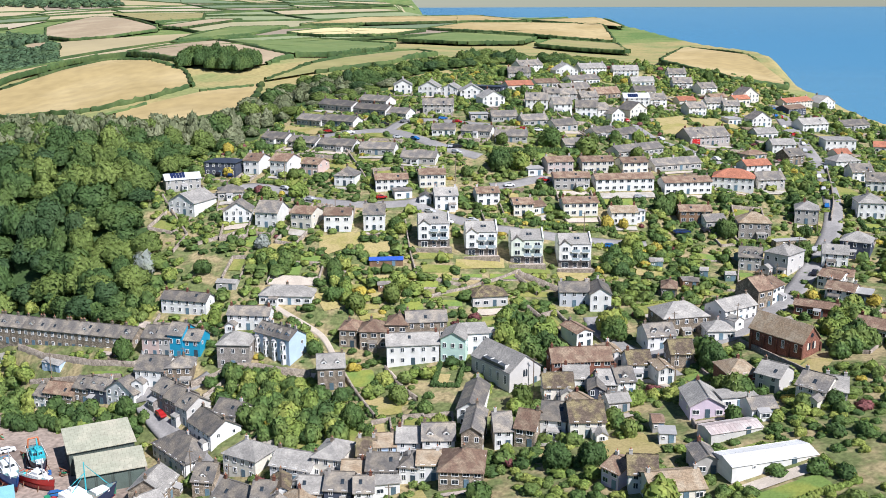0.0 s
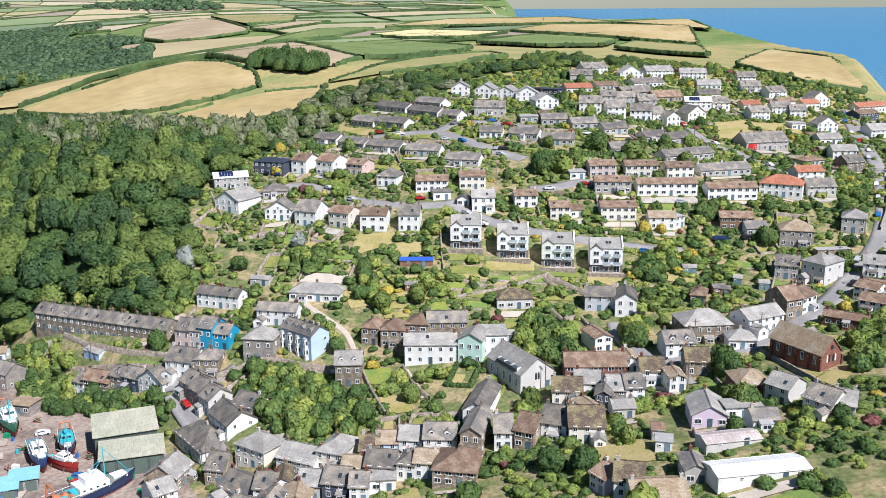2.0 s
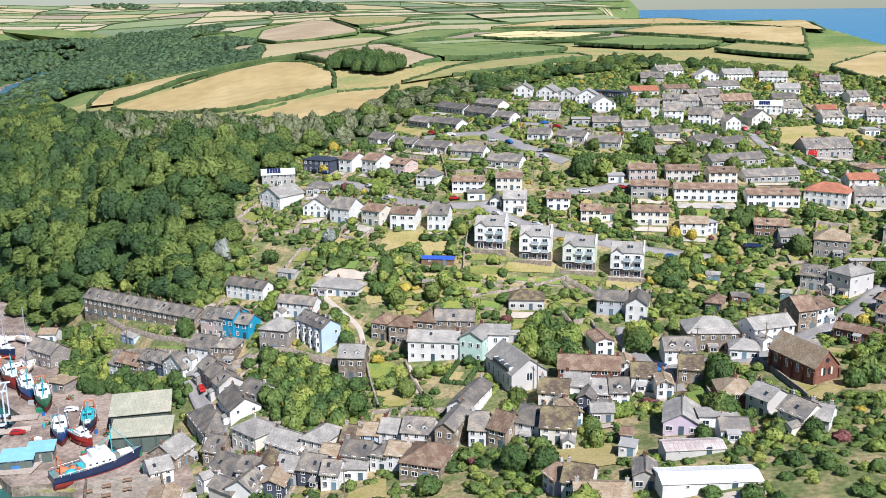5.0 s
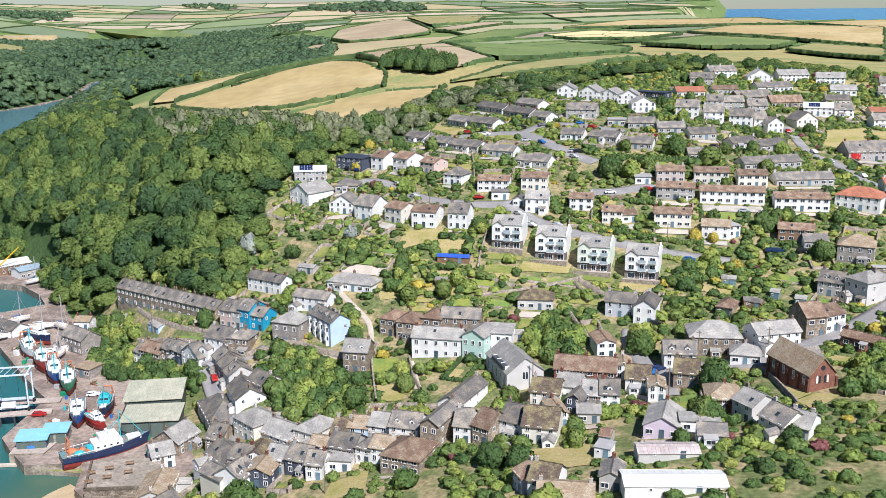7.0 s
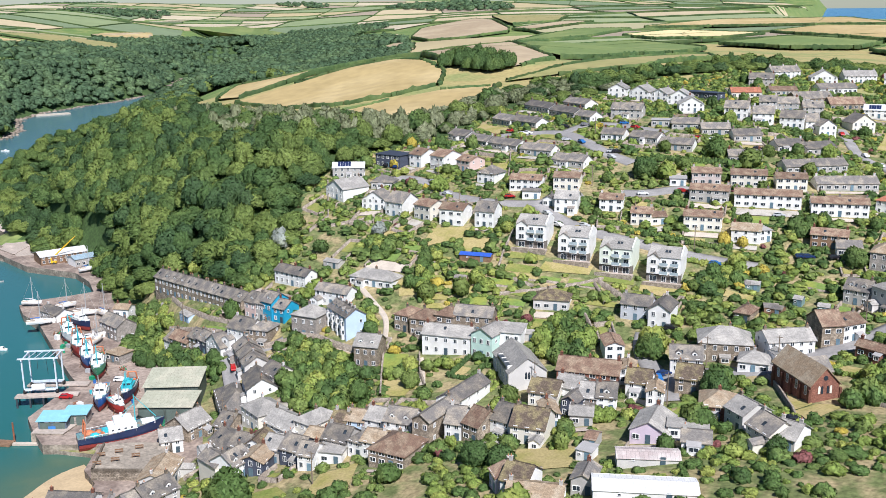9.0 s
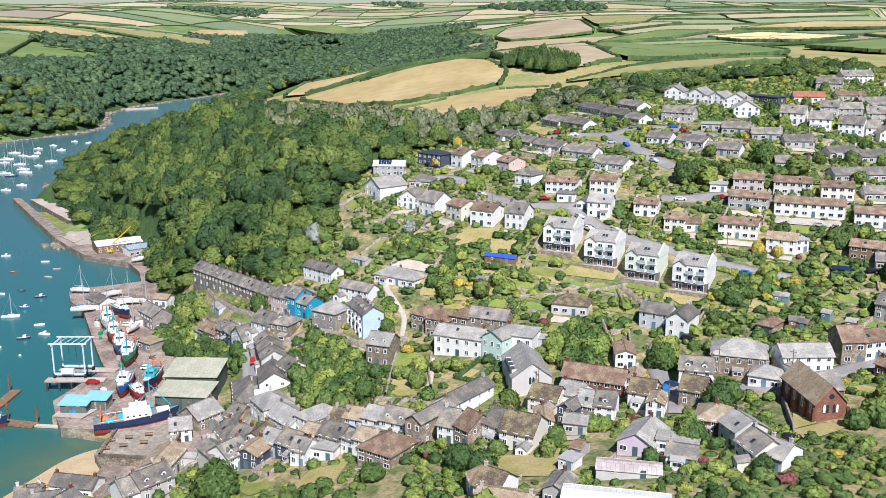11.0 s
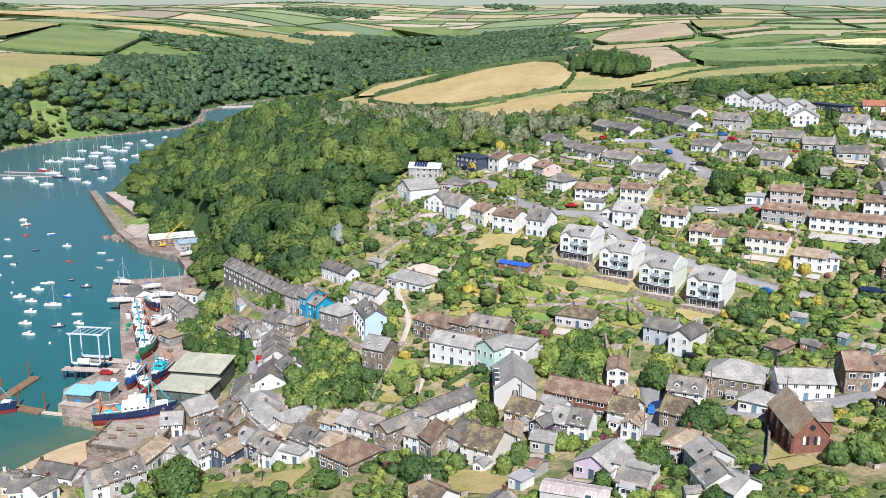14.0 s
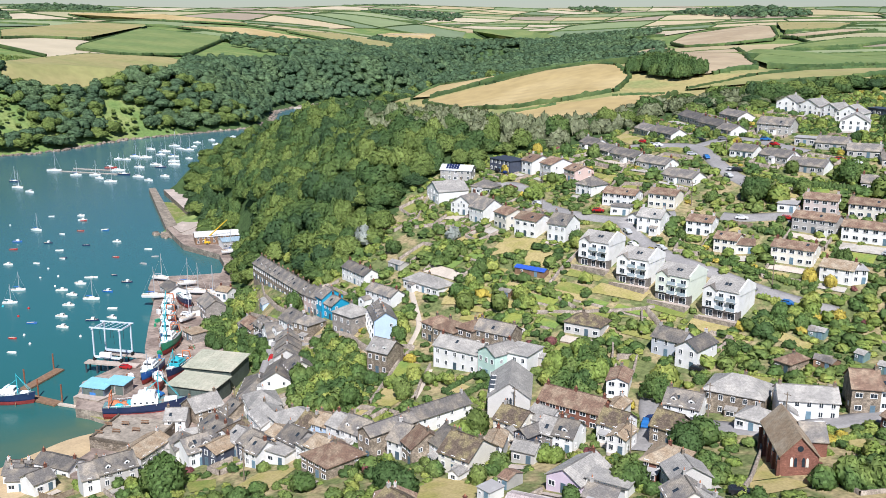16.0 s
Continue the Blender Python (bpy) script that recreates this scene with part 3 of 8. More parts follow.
lawn([(-21.9, 258.3), (-13.8, 258.3), (-12.1, 250.8), (-19.4, 251.1)], "green")
lawn([(-14.5, 243.7), (-6.2, 244.3), (-2.7, 240.7), (-11.6, 236.0)], "dry")
lawn([(-3.2, 196.0), (-0.1, 198.3), (3.8, 184.8), (-1.7, 185.6)], "dry")
lawn([(-51.5, 246.3), (-46.6, 246.2), (-44.9, 241.6), (-49.1, 241.4)], "mixed")
lawn([(-6.5, 183.8), (-7.8, 193.1), (-2.4, 196.4), (0.9, 181.5)], "dry")
lawn([(-22.7, 182.7), (-16.0, 186.6), (-11.4, 183.2), (-15.4, 178.9)], "mixed")
lawn([(-98.1, 275.0), (-88.3, 272.2), (-85.4, 267.9), (-95.3, 271.4)], "green")
lawn([(-32.8, 230.5), (-25.9, 230.5), (-23.9, 225.2), (-30.8, 225.9)], "mixed")
lawn([(125.1, 331.1), (129.9, 332.0), (131.6, 325.7), (123.4, 322.7)], "mixed")
lawn([(168.0, 387.4), (172.2, 378.7), (173.7, 370.5), (160.1, 368.0)], "mixed")
road([(205.8, 563.1), (201.1, 536.3), (191.0, 487.9), (180.0, 434.2), (167.1, 392.6), (153.5, 349.0), (144.1, 329.5), (129.8, 307.7), (113.4, 283.3), (100.1, 269.6), (88.8, 259.5), (76.9, 256.8), (64.1, 256.3)], 6.6, "asphalt")
road([(-76.2, 363.9), (-71.8, 370.4), (-64.0, 373.5), (-53.8, 367.8), (-43.2, 358.1), (-30.3, 351.8), (-13.5, 349.9), (-1.4, 351.9), (6.0, 358.1), (12.1, 362.4)], 5, "asphalt")
road([(27.1, 365.9), (34.2, 366.7), (42.7, 370.8), (48.4, 373.0), (50.9, 370.1)], 5, "asphalt")
road([(-2.4, 351.6), (7.9, 342.4), (23.0, 336.0), (39.3, 334.0), (57.0, 330.1), (70.0, 328.2), (78.9, 327.5)], 5, "asphalt")
road([(-44.8, 429.7), (-31.7, 431.0), (-13.0, 429.7), (1.1, 414.3), (12.7, 401.0), (24.8, 392.8)], 6, "asphalt")
road([(-13.0, 429.7), (-6.4, 444.2), (7.2, 441.1), (18.4, 435.3), (31.7, 429.6)], 5, "asphalt")
road([(100.1, 484.9), (103.8, 468.3), (106.8, 447.3), (112.6, 435.9), (118.4, 432.5)], 5, "asphalt")
road([(116.7, 436.9), (122.0, 419.4), (129.7, 398.9), (138.9, 394.3)], 6, "asphalt")
road([(200.1, 555.6), (195.5, 522.2), (187.0, 484.9), (182.4, 451.7), (178.9, 426.0)], 5, "asphalt")
road([(-46, 290.5), (-42, 287), (-35, 281), (-30, 276.5), (-27.5, 272.5), (-25, 266.0)], 1.7, "path")
road([(-77.9, 257.9), (-70.6, 248.4), (-64.0, 240.9), (-58.4, 233.5), (-52.8, 225.1), (-47.0, 214.3)], 4.5, "asphalt")
road([(51.8, 280.7), (52.3, 273.4), (55.7, 263.7), (59.4, 257.5), (62.6, 253.2), (64.7, 245.5), (66.4, 237.9)], 5, "asphalt")
road([(-81.0, 261.5), (-72.4, 260.0), (-65.0, 260.3), (-60.4, 264.4)], 4, "asphalt")
road([(-46.4, 264.3), (-39.8, 261.6), (-33.6, 259.5), (-29.7, 258.4)], 1.8, "path")
road([(-9.1, 256.6), (-5.4, 249.2), (-2.4, 242.2)], 1.8, "path")
road([(55.2, 239.0), (60.6, 237.9), (64.1, 230.0), (61.8, 231.0)], 1.8, "path")


# ---- houses ----
FOOTPRINTS = []
WINDOW_KINDS = {}


def window_meshes(w, h, bars=1):
    """A window's frame with glazing bars and sill, and its pane, for one size; shared by all windows of that size."""
    key = (round(w, 2), round(h, 2), bars)
    if key not in WINDOW_KINDS:
        e, y0 = 0.1, -0.1
        outer = [(-w / 2, 0), (w / 2, 0), (w / 2, h), (-w / 2, h)]
        inner = [(-w / 2 + e, e), (w / 2 - e, e), (w / 2 - e, h - e), (-w / 2 + e, h - e)]
        verts = [(x, y, z) for y in (y0, 0.05) for ring in (outer, inner) for x, z in ring]
        faces = []
        for k in range(4):
            j = (k + 1) % 4
            faces += [(k, j, 4 + j, 4 + k), (j, k, 8 + k, 8 + j), (4 + k, 4 + j, 12 + j, 12 + k)]
        if bars and w > 0.8:
            m = len(verts)
            verts = verts + [(x, y, z) for x, z in ((-0.035, e), (0.035, e), (0.035, h - e), (-0.035, h - e)) for y in (-0.08, -0.025)]
            faces = faces + [(m, m + 2, m + 4, m + 6), (m + 2, m + 3, m + 5, m + 4), (m + 1, m, m + 6, m + 7)]
        n = len(verts)
        fr = raw("window", verts, faces, False)
        fr.materials.append(white_paint)
        one = raw("window", verts + [(x, -0.02, z) for x, z in inner], faces + [(n, n + 1, n + 2, n + 3)], False)
        one.materials.append(white_paint)
        one.materials.append(glass)
        one.polygons[len(faces)].material_index = 1
        bm = bmesh.new()
        box(bm, -w / 2 + e, w / 2 - e, -0.03, -0.012, e, h - e)
        pn = bpy.data.meshes.new("pane")
        bm.to_mesh(pn)
        bm.free()
        pn.materials.append(glass)
        WINDOW_KINDS[key] = fr, pn, one
    return WINDOW_KINDS[key]


def add_window(root, w, h, m, bars=1, split=True):
    """Near windows carry their pane as a sub-part; far ones are a single mesh."""
    fr, pn, one = window_meshes(w, h, bars)
    ob = link("window", fr if split else one, None, root, "", m)
    if split:
        link("pane", pn, None, ob)


def door_mesh():
    if "door" not in WINDOW_KINDS:
        bm = bmesh.new()
        box(bm, -0.45, 0.45, -0.06, 0.03, 0, 2.0)
        box(bm, -0.55, -0.45, -0.09, 0.03, 0, 2.1)
        box(bm, 0.45, 0.55, -0.09, 0.03, 0, 2.1)
        box(bm, -0.45, 0.45, -0.09, 0.03, 2.0, 2.1)
        me = bpy.data.meshes.new("door")
        bm.to_mesh(me)
        bm.free()
        me.materials.append(door_paint)
        WINDOW_KINDS["door"] = me
    return WINDOW_KINDS["door"]


def chimney(root, x, y, z, wall):
    if ("chimney", wall) not in WINDOW_KINDS:
        bm = bmesh.new()
        box(bm, -0.36, 0.36, -0.26, 0.26, -1.2, 0.75)
        box(bm, -0.41, 0.41, -0.31, 0.31, 0.75, 0.88)
        me = bpy.data.meshes.new("chimney")
        bm.to_mesh(me)
        bm.free()
        me.materials.append(WALLS[wall])
        bm = bmesh.new()
        tube(bm, (0, 0, 0), (0, 0, 0.45), 0.14, 0.11)
        pot = bpy.data.meshes.new("chimney_pot")
        bm.to_mesh(pot)
        bm.free()
        pot.materials.append(clay)
        WINDOW_KINDS["chimney", wall] = me, pot
    me, pot = WINDOW_KINDS["chimney", wall]
    ob = link("chimney", me, None, root, "", pose(x, y, z))
    for dx in (0.0,):
        link("chimney_pot", pot, None, ob, "", pose(dx, 0, 0.88))


def slab(name, quads, thick):
    """Sloping slabs: each face of the roof gets thickness downwards."""
    verts, faces = [], []
    for q in quads:
        k, n = len(verts), len(q)
        verts += [tuple(c) for c in q] + [(c[0], c[1], c[2] - thick) for c in q]
        faces.append(tuple(range(k, k + n)))
        faces.append(tuple(range(k + 2 * n - 1, k + n - 1, -1)))
        for i in range(n):
            j = (i + 1) % n
            faces.append((k + i, k + n + i, k + n + j, k + j))
    return raw(name, verts, faces)


def roof_faces(w, d, h, rise, kind, eave=0.35):
    a, b, z0 = w / 2 + eave, d / 2 + eave, h - 0.12
    top = h + rise
    if kind == "gable":
        return [[(-a, -b, z0), (a, -b, z0), (a, 0, top), (-a, 0, top)], [(a, b, z0), (-a, b, z0), (-a, 0, top), (a, 0, top)]]
    if kind == "front_gable":
        return [[(-a, b, z0), (-a, -b, z0), (0, -b, top), (0, b, top)], [(a, -b, z0), (a, b, z0), (0, b, top), (0, -b, top)]]
    if kind == "hip":
        if w >= d:
            r = (w - d) / 2 + 0.25
            return [[(-a, -b, z0), (a, -b, z0), (r, 0, top), (-r, 0, top)], [(a, b, z0), (-a, b, z0), (-r, 0, top), (r, 0, top)], [(a, -b, z0), (a, b, z0), (r, 0, top)], [(-a, b, z0), (-a, -b, z0), (-r, 0, top)]]
        r = (d - w) / 2 + 0.25
        return [[(-a, b, z0), (-a, -b, z0), (0, -r, top), (0, r, top)], [(a, -b, z0), (a, b, z0), (0, r, top), (0, -r, top)], [(-a, -b, z0), (a, -b, z0), (0, -r, top)], [(a, b, z0), (-a, b, z0), (0, r, top)]]
    return [[(-a, -b, h + 0.2), (a, -b, h + 0.2), (a, b, h + 0.35), (-a, b, h + 0.35)]]


def wall_mesh(w, d, h, rise, kind, deep=3.5):
    a, b = w / 2, d / 2
    v = [(-a, -b, -deep), (a, -b, -deep), (a, b, -deep), (-a, b, -deep), (-a, -b, h), (a, -b, h), (a, b, h), (-a, b, h)]
    f = [(0, 1, 5, 4), (1, 2, 6, 5), (2, 3, 7, 6), (3, 0, 4, 7)]
    if kind == "gable":
        v += [(-a, 0, h + rise - 0.15), (a, 0, h + rise - 0.15)]
        f = [(0, 1, 5, 4), (1, 2, 6, 9, 5), (2, 3, 7, 6), (3, 0, 4, 8, 7)]
    elif kind == "front_gable":
        v += [(0, -b, h + rise - 0.15), (0, b, h + rise - 0.15)]
        f = [(0, 1, 5, 8, 4), (1, 2, 6, 5), (2, 3, 7, 9, 6), (3, 0, 4, 7)]
    return raw("wall", v, f)


WORDS = {"white": "white-rendered", "cream": "cream-rendered", "grey": "grey-rendered", "greylight": "pale grey rendered", "pinkgrey": "pinkish-grey rendered", "pink": "pale pink", "lilac": "lilac-painted",
         "blue": "pale blue", "cyan": "bright turquoise", "mint": "mint-green", "palegreen": "pale green", "navy": "dark slate-clad", "teal": "green-grey boarded", "wood": "brown timber-clad", "modern": "grey and white modern", "redgrey": "grey and red panelled",
         "stone": "brown stone", "stonegrey": "grey dressed-stone", "brick": "red brick"}
ROOF_WORDS = {"slate": "a weathered slate roof", "light": "a pale bleached slate roof", "brown": "a brown tiled roof", "red": "a red clay tile roof", "tan": "a lichened tan roof", "mossy": "a mossy dark slate roof",
              "dark": "a dark metal roof", "felt": "a flat felt roof", "panels": "a pale panelled roof", "bluetarp": "a blue tarpaulin roof", "panels_white": "a white sheet roof", "pinksheet": "a faded pink sheet roof", "bluegrey": "a blue-grey sheet roof"}


def base_level(x, y, turn, w, d):
    c, s = math.cos(radians(turn)), math.sin(radians(turn))
    front = [level(x + c * u + s * d / 2, y + s * u - c * d / 2) for u in (-w / 2, 0, w / 2)]
    return sum(front) / 3


def house(x, y, turn, w, d, h, wall, roof, kind, z=None, dormers=0):
    """A dwelling: walls with gables, slated roof, windows storey by storey, doors, chimneys and now and then a rooflight, dormer or porch."""
    rnd = random.Random(int(x * 10) * 7919 + int(y * 10))
    z = base_level(x, y, turn, w, d) if z is None else z
    if wall == "stone" and y < 262 and not dormers:
        wall = ("stone", "white", "stone", "greylight", "cream", "stonegrey", "white")[random.Random(int(x * 19) + int(y * 23)).randrange(7)]
    if roof == "brown" and y < 262 and x < 30:
        roof = ("slate", "tan", "slate", "light", "brown")[random.Random(int(x * 13) + int(y * 7)).randrange(5)]
    elif roof == "slate" and y < 262 and x > -60:
        roof = ("tan", "tan", "mossy", "light", "slate", "slate", "slate", "slate", "slate", "slate")[random.Random(int(x * 31) + int(y * 17)).randrange(10)]
    storeys = 1 if h < 3.9 else 2 if h < 7.2 else 3
    pitch = {"brown": 22, "red": 26, "felt": 0, "light": 30, "tan": 24, "panels": 28, "dark": 14, "panels_white": 12, "bluegrey": 14}.get(roof, 34 if storeys > 1 else 29)
    if wall in ("stone", "brick", "stonegrey"):
        pitch = 35 if kind != "hip" else 30
    span = {"gable": d, "front_gable": w, "hip": min(w, d), "flat": 0}[kind]
    rise = span / 2 * math.tan(radians(pitch))
    place = pose(x, y, z, 0, 0, turn)
    FOOTPRINTS.append((x, y, turn, w, d))
    form = {"gable": "house", "front_gable": "gable-fronted house", "hip": "hip-roofed house", "flat": "flat-roofed house"}[kind]
    if storeys == 1:
        form = form.replace("house", "bungalow")
    root = new("bungalow" if storeys == 1 else "house")
    root.matrix_world = place
    tagged(root, f"{WORDS[wall]} {form} with {ROOF_WORDS[roof]}", "bungalow" if storeys == 1 else "house", "village houses")
    link("wall", wall_mesh(w, d, h, rise, kind), WALLS[wall], root)
    # grey bungalows: the sunlight on the gable ends is put in as white
    if wall == "grey" and kind == "gable" and storeys == 1:
        for sx in (-1, 1):
            a, b = w / 2 + 0.01, d / 2
            me = raw("gable_end", [(sx * a, -b, -3), (sx * a, b, -3), (sx * a, b, h), (sx * a, 0, h + rise - 0.16), (sx * a, -b, h)], [(0, 1, 2, 3, 4) if sx > 0 else (4, 3, 2, 1, 0)])
            link("gable_end", me, WALLS["white"], root, "gable end in white that stands for sunlight on it")
    top = link("roof", slab("roof", roof_faces(w, d, h, rise, kind), 0.16), ROOFS[roof], root)
    if kind in ("gable", "front_gable") and y < 300:
        bm = bmesh.new()
        if kind == "gable":
            box(bm, -w / 2 - 0.35, w / 2 + 0.35, -0.14, 0.14, h + rise - 0.06, h + rise + 0.07)
        else:
            box(bm, -0.14, 0.14, -d / 2 - 0.35, d / 2 + 0.35, h + rise - 0.06, h + rise + 0.07)
        part("ridge", bm, ROOFS[roof], top)
    # windows and doors on the front and both sides
    each = h / storeys
    near = y < 200
    n = max(1, round(w / 2.7))
    for s in range(storeys):
        for k in range(n):
            cx = -w / 2 + w * (k + 0.5) / n
            wide = 1.6 if storeys == 1 or roof == "brown" else 1.05
            if s == 0 and k == n // 2 and n > 1:
                link("door", door_mesh(), None, root, "", pose(cx, -d / 2 - 0.02, 0.05))
            else:
                add_window(root, wide, 1.2 if wide > 1.5 else 1.4, pose(cx, -d / 2 - 0.02, s * each + 0.8), 1, near)
        for sx in ((-1, 1) if x > 0 and y < 420 else (1,)):
            for k in range(max(1, round(d / 4.5))):
                if rnd.random() < 0.5:
                    cy = -d / 2 + d * (k + 0.5) / max(1, round(d / 4.5))
                    add_window(root, 0.95, 1.1, pose(sx * (w / 2 + 0.02), cy, s * each + 0.95, 0, 0, 90 * sx), 1, False)
    if kind == "front_gable" and storeys == 2 and rnd.random() < 0.4:
        add_window(root, 0.7, 0.9, pose(0, -d / 2 - 0.02, h + 0.3), 0)
    # chimneys
    if roof in ("slate", "light", "mossy", "tan", "brown", "red") and kind != "flat":
        cw = wall if wall in ("stone", "brick", "stonegrey") else rnd.choice(("grey", "stone", "greylight", "stonegrey", "brick"))
        if kind == "gable":
            for sx in ((-1, 1) if w > 8 or rnd.random() < 0.35 else (rnd.choice((-1, 1)),)):
                chimney(root, sx * (w / 2 - 0.55), 0, h + rise, cw)
            if w > 15:
                chimney(root, 0, 0, h + rise, cw)
        elif kind == "hip":
            chimney(root, rnd.uniform(-0.15, 0.15) * w, 0.4, h + rise - 0.1, cw)
        else:
            chimney(root, 0, d / 2 - 0.6, h + rise, cw)
    # a small porch or lean-to against the front
    if w > 5.5 and kind in ("gable", "hip") and wall not in ("modern",) and rnd.random() < 0.42:
        px_, pw = rnd.uniform(-0.3, 0.3) * w, rnd.uniform(1.8, 3.2)
        porch = new("porch")
        porch.parent = root
        porch.matrix_basis = pose(px_, -d / 2 - 0.8, 0)
        link("wall", wall_mesh(pw, 1.6, 2.2, 0, "flat", 3), WALLS["white" if wall in ("white", "grey", "cream", "blue") else wall], porch)
        link("roof", slab("roof", [[(-pw / 2 - 0.15, -0.95, 2.2), (pw / 2 + 0.15, -0.95, 2.2), (pw / 2 + 0.15, 0.8, 2.75), (-pw / 2 - 0.15, 0.8, 2.75)]], 0.1), ROOFS[rnd.choice(("slate", "felt", "light"))], porch)
        link("window", window_meshes(round(pw * 0.7, 1), 1.1)[2], None, porch, "", pose(0, -0.82, 0.9))
    # a lower wing at one side of the front
    if y < 330 and w > 6.5 and kind in ("gable", "hip") and storeys > 1 and rnd.random() < 0.4:
        ww, wd, wh = rnd.uniform(2.6, 3.8), rnd.uniform(2.4, 4.0), rnd.uniform(2.3, 3.2)
        wing = new("wing")
        wing.parent = root
        wing.matrix_basis = pose(rnd.choice((-1, 1)) * (w / 2 - ww / 2 - 0.05), -d / 2 - wd / 2 + 0.1, 0)
        link("wall", wall_mesh(ww, wd, wh, ww * 0.3, "front_gable"), WALLS[wall if rnd.random() < 0.6 else "white"], wing)
        link("roof", slab("roof", roof_faces(ww, wd, wh, ww * 0.3, "front_gable", 0.2), 0.12), ROOFS[rnd.choice(("slate", roof, "light"))], wing)
        link("window", window_meshes(1.2, 1.1)[2], None, wing, "", pose(0, -wd / 2 - 0.02, 0.9))
    # rooflights on the near slope
    if kind == "gable" and storeys > 1 and roof in ("slate", "brown", "light") and rnd.random() < 0.6:
        bm = bmesh.new()
        box(bm, -0.4, 0.4, -0.6, 0.6, 0, 0.06)
        t = rnd.uniform(0.35, 0.65)
        ang = math.degrees(math.atan2(rise, d / 2))
        part("rooflight", bm, glass, top, "", pose(rnd.uniform(-0.3, 0.3) * w, -d / 2 * (1 - t), h + rise * t + 0.03, ang))
    # dormers on old two-storey slate houses
    if not dormers and kind == "gable" and roof == "slate" and storeys >= 2 and wall not in ("modern", "brick") and y < 330 and rnd.random() < 0.45 and w < 13:
        dormers = 2 if w > 6 else 1
    for q in range(dormers):
        dm = new("dormer")
        dm.parent = root
        link("wall", wall_mesh(1.5, 2.4, 1.15, 0.55, "front_gable", 0.4), WALLS["white" if wall != "blue" else wall], dm)
        link("roof", slab("roof", roof_faces(1.5, 2.4, 1.15, 0.55, "front_gable", 0.15), 0.1), ROOFS[roof], dm)
        dm.matrix_basis = pose(w * ((q + 0.5) / dormers - 0.5), -d / 2 + 2.3, h + 0.25)
        link("window", window_meshes(0.8, 0.9, 1)[2], None, dm, "", pose(0, -1.22, 0.15))
    # solar array
    if roof == "panels":
        ang = math.degrees(math.atan2(rise, d / 2))
        for k in range(5):
            for q in range(2):
                bm = bmesh.new()
                box(bm, -0.5, 0.5, -0.8, 0.8, 0, 0.05)
                part("solar_panel", bm, solar_glass, top, "", pose(-w * 0.3 + k * 1.1, -d / 2 + 1.3 + q * 1.6 * math.cos(radians(ang)), h + (1.3 + q * 1.5) * rise / (d / 2) + 0.08, ang))
    return root


def shed(x, y, turn, w, d, h, wall, roof, kind):
    """A small garden shed with a boarded door and a pitched roof."""
    FOOTPRINTS.append((x, y, turn, w, d))
    root = new("garden_shed")
    root.matrix_world = pose(x, y, base_level(x, y, turn, w, d), 0, 0, turn)
    tagged(root, f"small {WORDS[wall]} garden shed with {ROOF_WORDS[roof]}", "shed", "garden sheds")
    rise = 0.0 if kind == "flat" else 0.75
    link("wall", wall_mesh(w, d, h, rise, kind, 1.5), WALLS[wall], root)
    link("roof", slab("roof", roof_faces(w, d, h, rise, kind, 0.2), 0.08), ROOFS[roof], root)
    link("door", door_mesh(), None, root, "", pose(w * 0.22, -d / 2 - 0.02, 0.05))
    add_window(root, 0.7, 0.6, pose(-w * 0.25, -d / 2 - 0.02, 1.1), 0)
    return root




def church(x, y, turn, w, d, h):
    """A red brick church: steep lichened roof, lancets in the gable with a round light above, buttresses and a transept."""
    root = new("church")
    root.matrix_world = pose(x, y, base_level(x, y, turn, w, d), 0, 0, turn)
    FOOTPRINTS.append((x, y, turn, w + 3, d))
    tagged(root, "red brick church with a steep lichened slate roof", "church")
    rise = w / 2 * 1.15
    link("wall", wall_mesh(w, d, h, rise, "front_gable"), WALLS["brick"], root)
    link("roof", slab("roof", roof_faces(w, d, h, rise, "front_gable", 0.35), 0.2), ROOFS["tan"], root)
    for sx in (-1.5, -0.75, 1.5, 0.75):
        n = 7
        pts = [(-0.28, 0), (0.28, 0), (0.28, 1.5), (0.17, 1.8), (0, 2.0), (-0.17, 1.8), (-0.28, 1.5)]
        me = raw("lancet_window", [(px_, q, pz) for q in (-0.08, 0.05) for px_, pz in pts], [tuple(range(n))] + [(i, n + i, n + (i + 1) % n, (i + 1) % n) for i in range(n)], False)
        link("lancet_window", me, WALLS["cream"] if abs(sx) > 1 else glass, root, "", pose(sx, -d / 2 - 0.01, 1.8))
    bm = bmesh.new()
    tube(bm, (0, -d / 2 - 0.08, h + 1.6), (0, -d / 2 + 0.05, h + 1.6), 0.6, n=14)
    part("round_window", bm, glass, root)
    for sx in (-1, 1):
        for k in range(5):
            bm = bmesh.new()
            box(bm, sx * (w / 2 + 0.3) - 0.3, sx * (w / 2 + 0.3) + 0.3, -d / 2 + k * d / 4.2 - 0.3, -d / 2 + k * d / 4.2 + 0.3, -3, h - 1.0)
            part("buttress", bm, WALLS["brick"], root)
        for k in range(4):
            add_window(root, 0.9, 2.2, pose(sx * (w / 2 + 0.02), -d / 2 + (k + 0.5) * d / 4.2, 1.1, 0, 0, 90 * sx), 1)
    wing = new("transept")
    wing.parent = root
    wing.matrix_basis = pose(w / 2 + 1.6, d / 4, 0)
    link("wall", wall_mesh(5.0, 7.0, h - 0.6, 2.8, "gable"), WALLS["brick"], wing)
    link("roof", slab("roof", roof_faces(5.0, 7.0, h - 0.6, 2.8, "gable", 0.3), 0.16), ROOFS["slate"], wing)
    return root


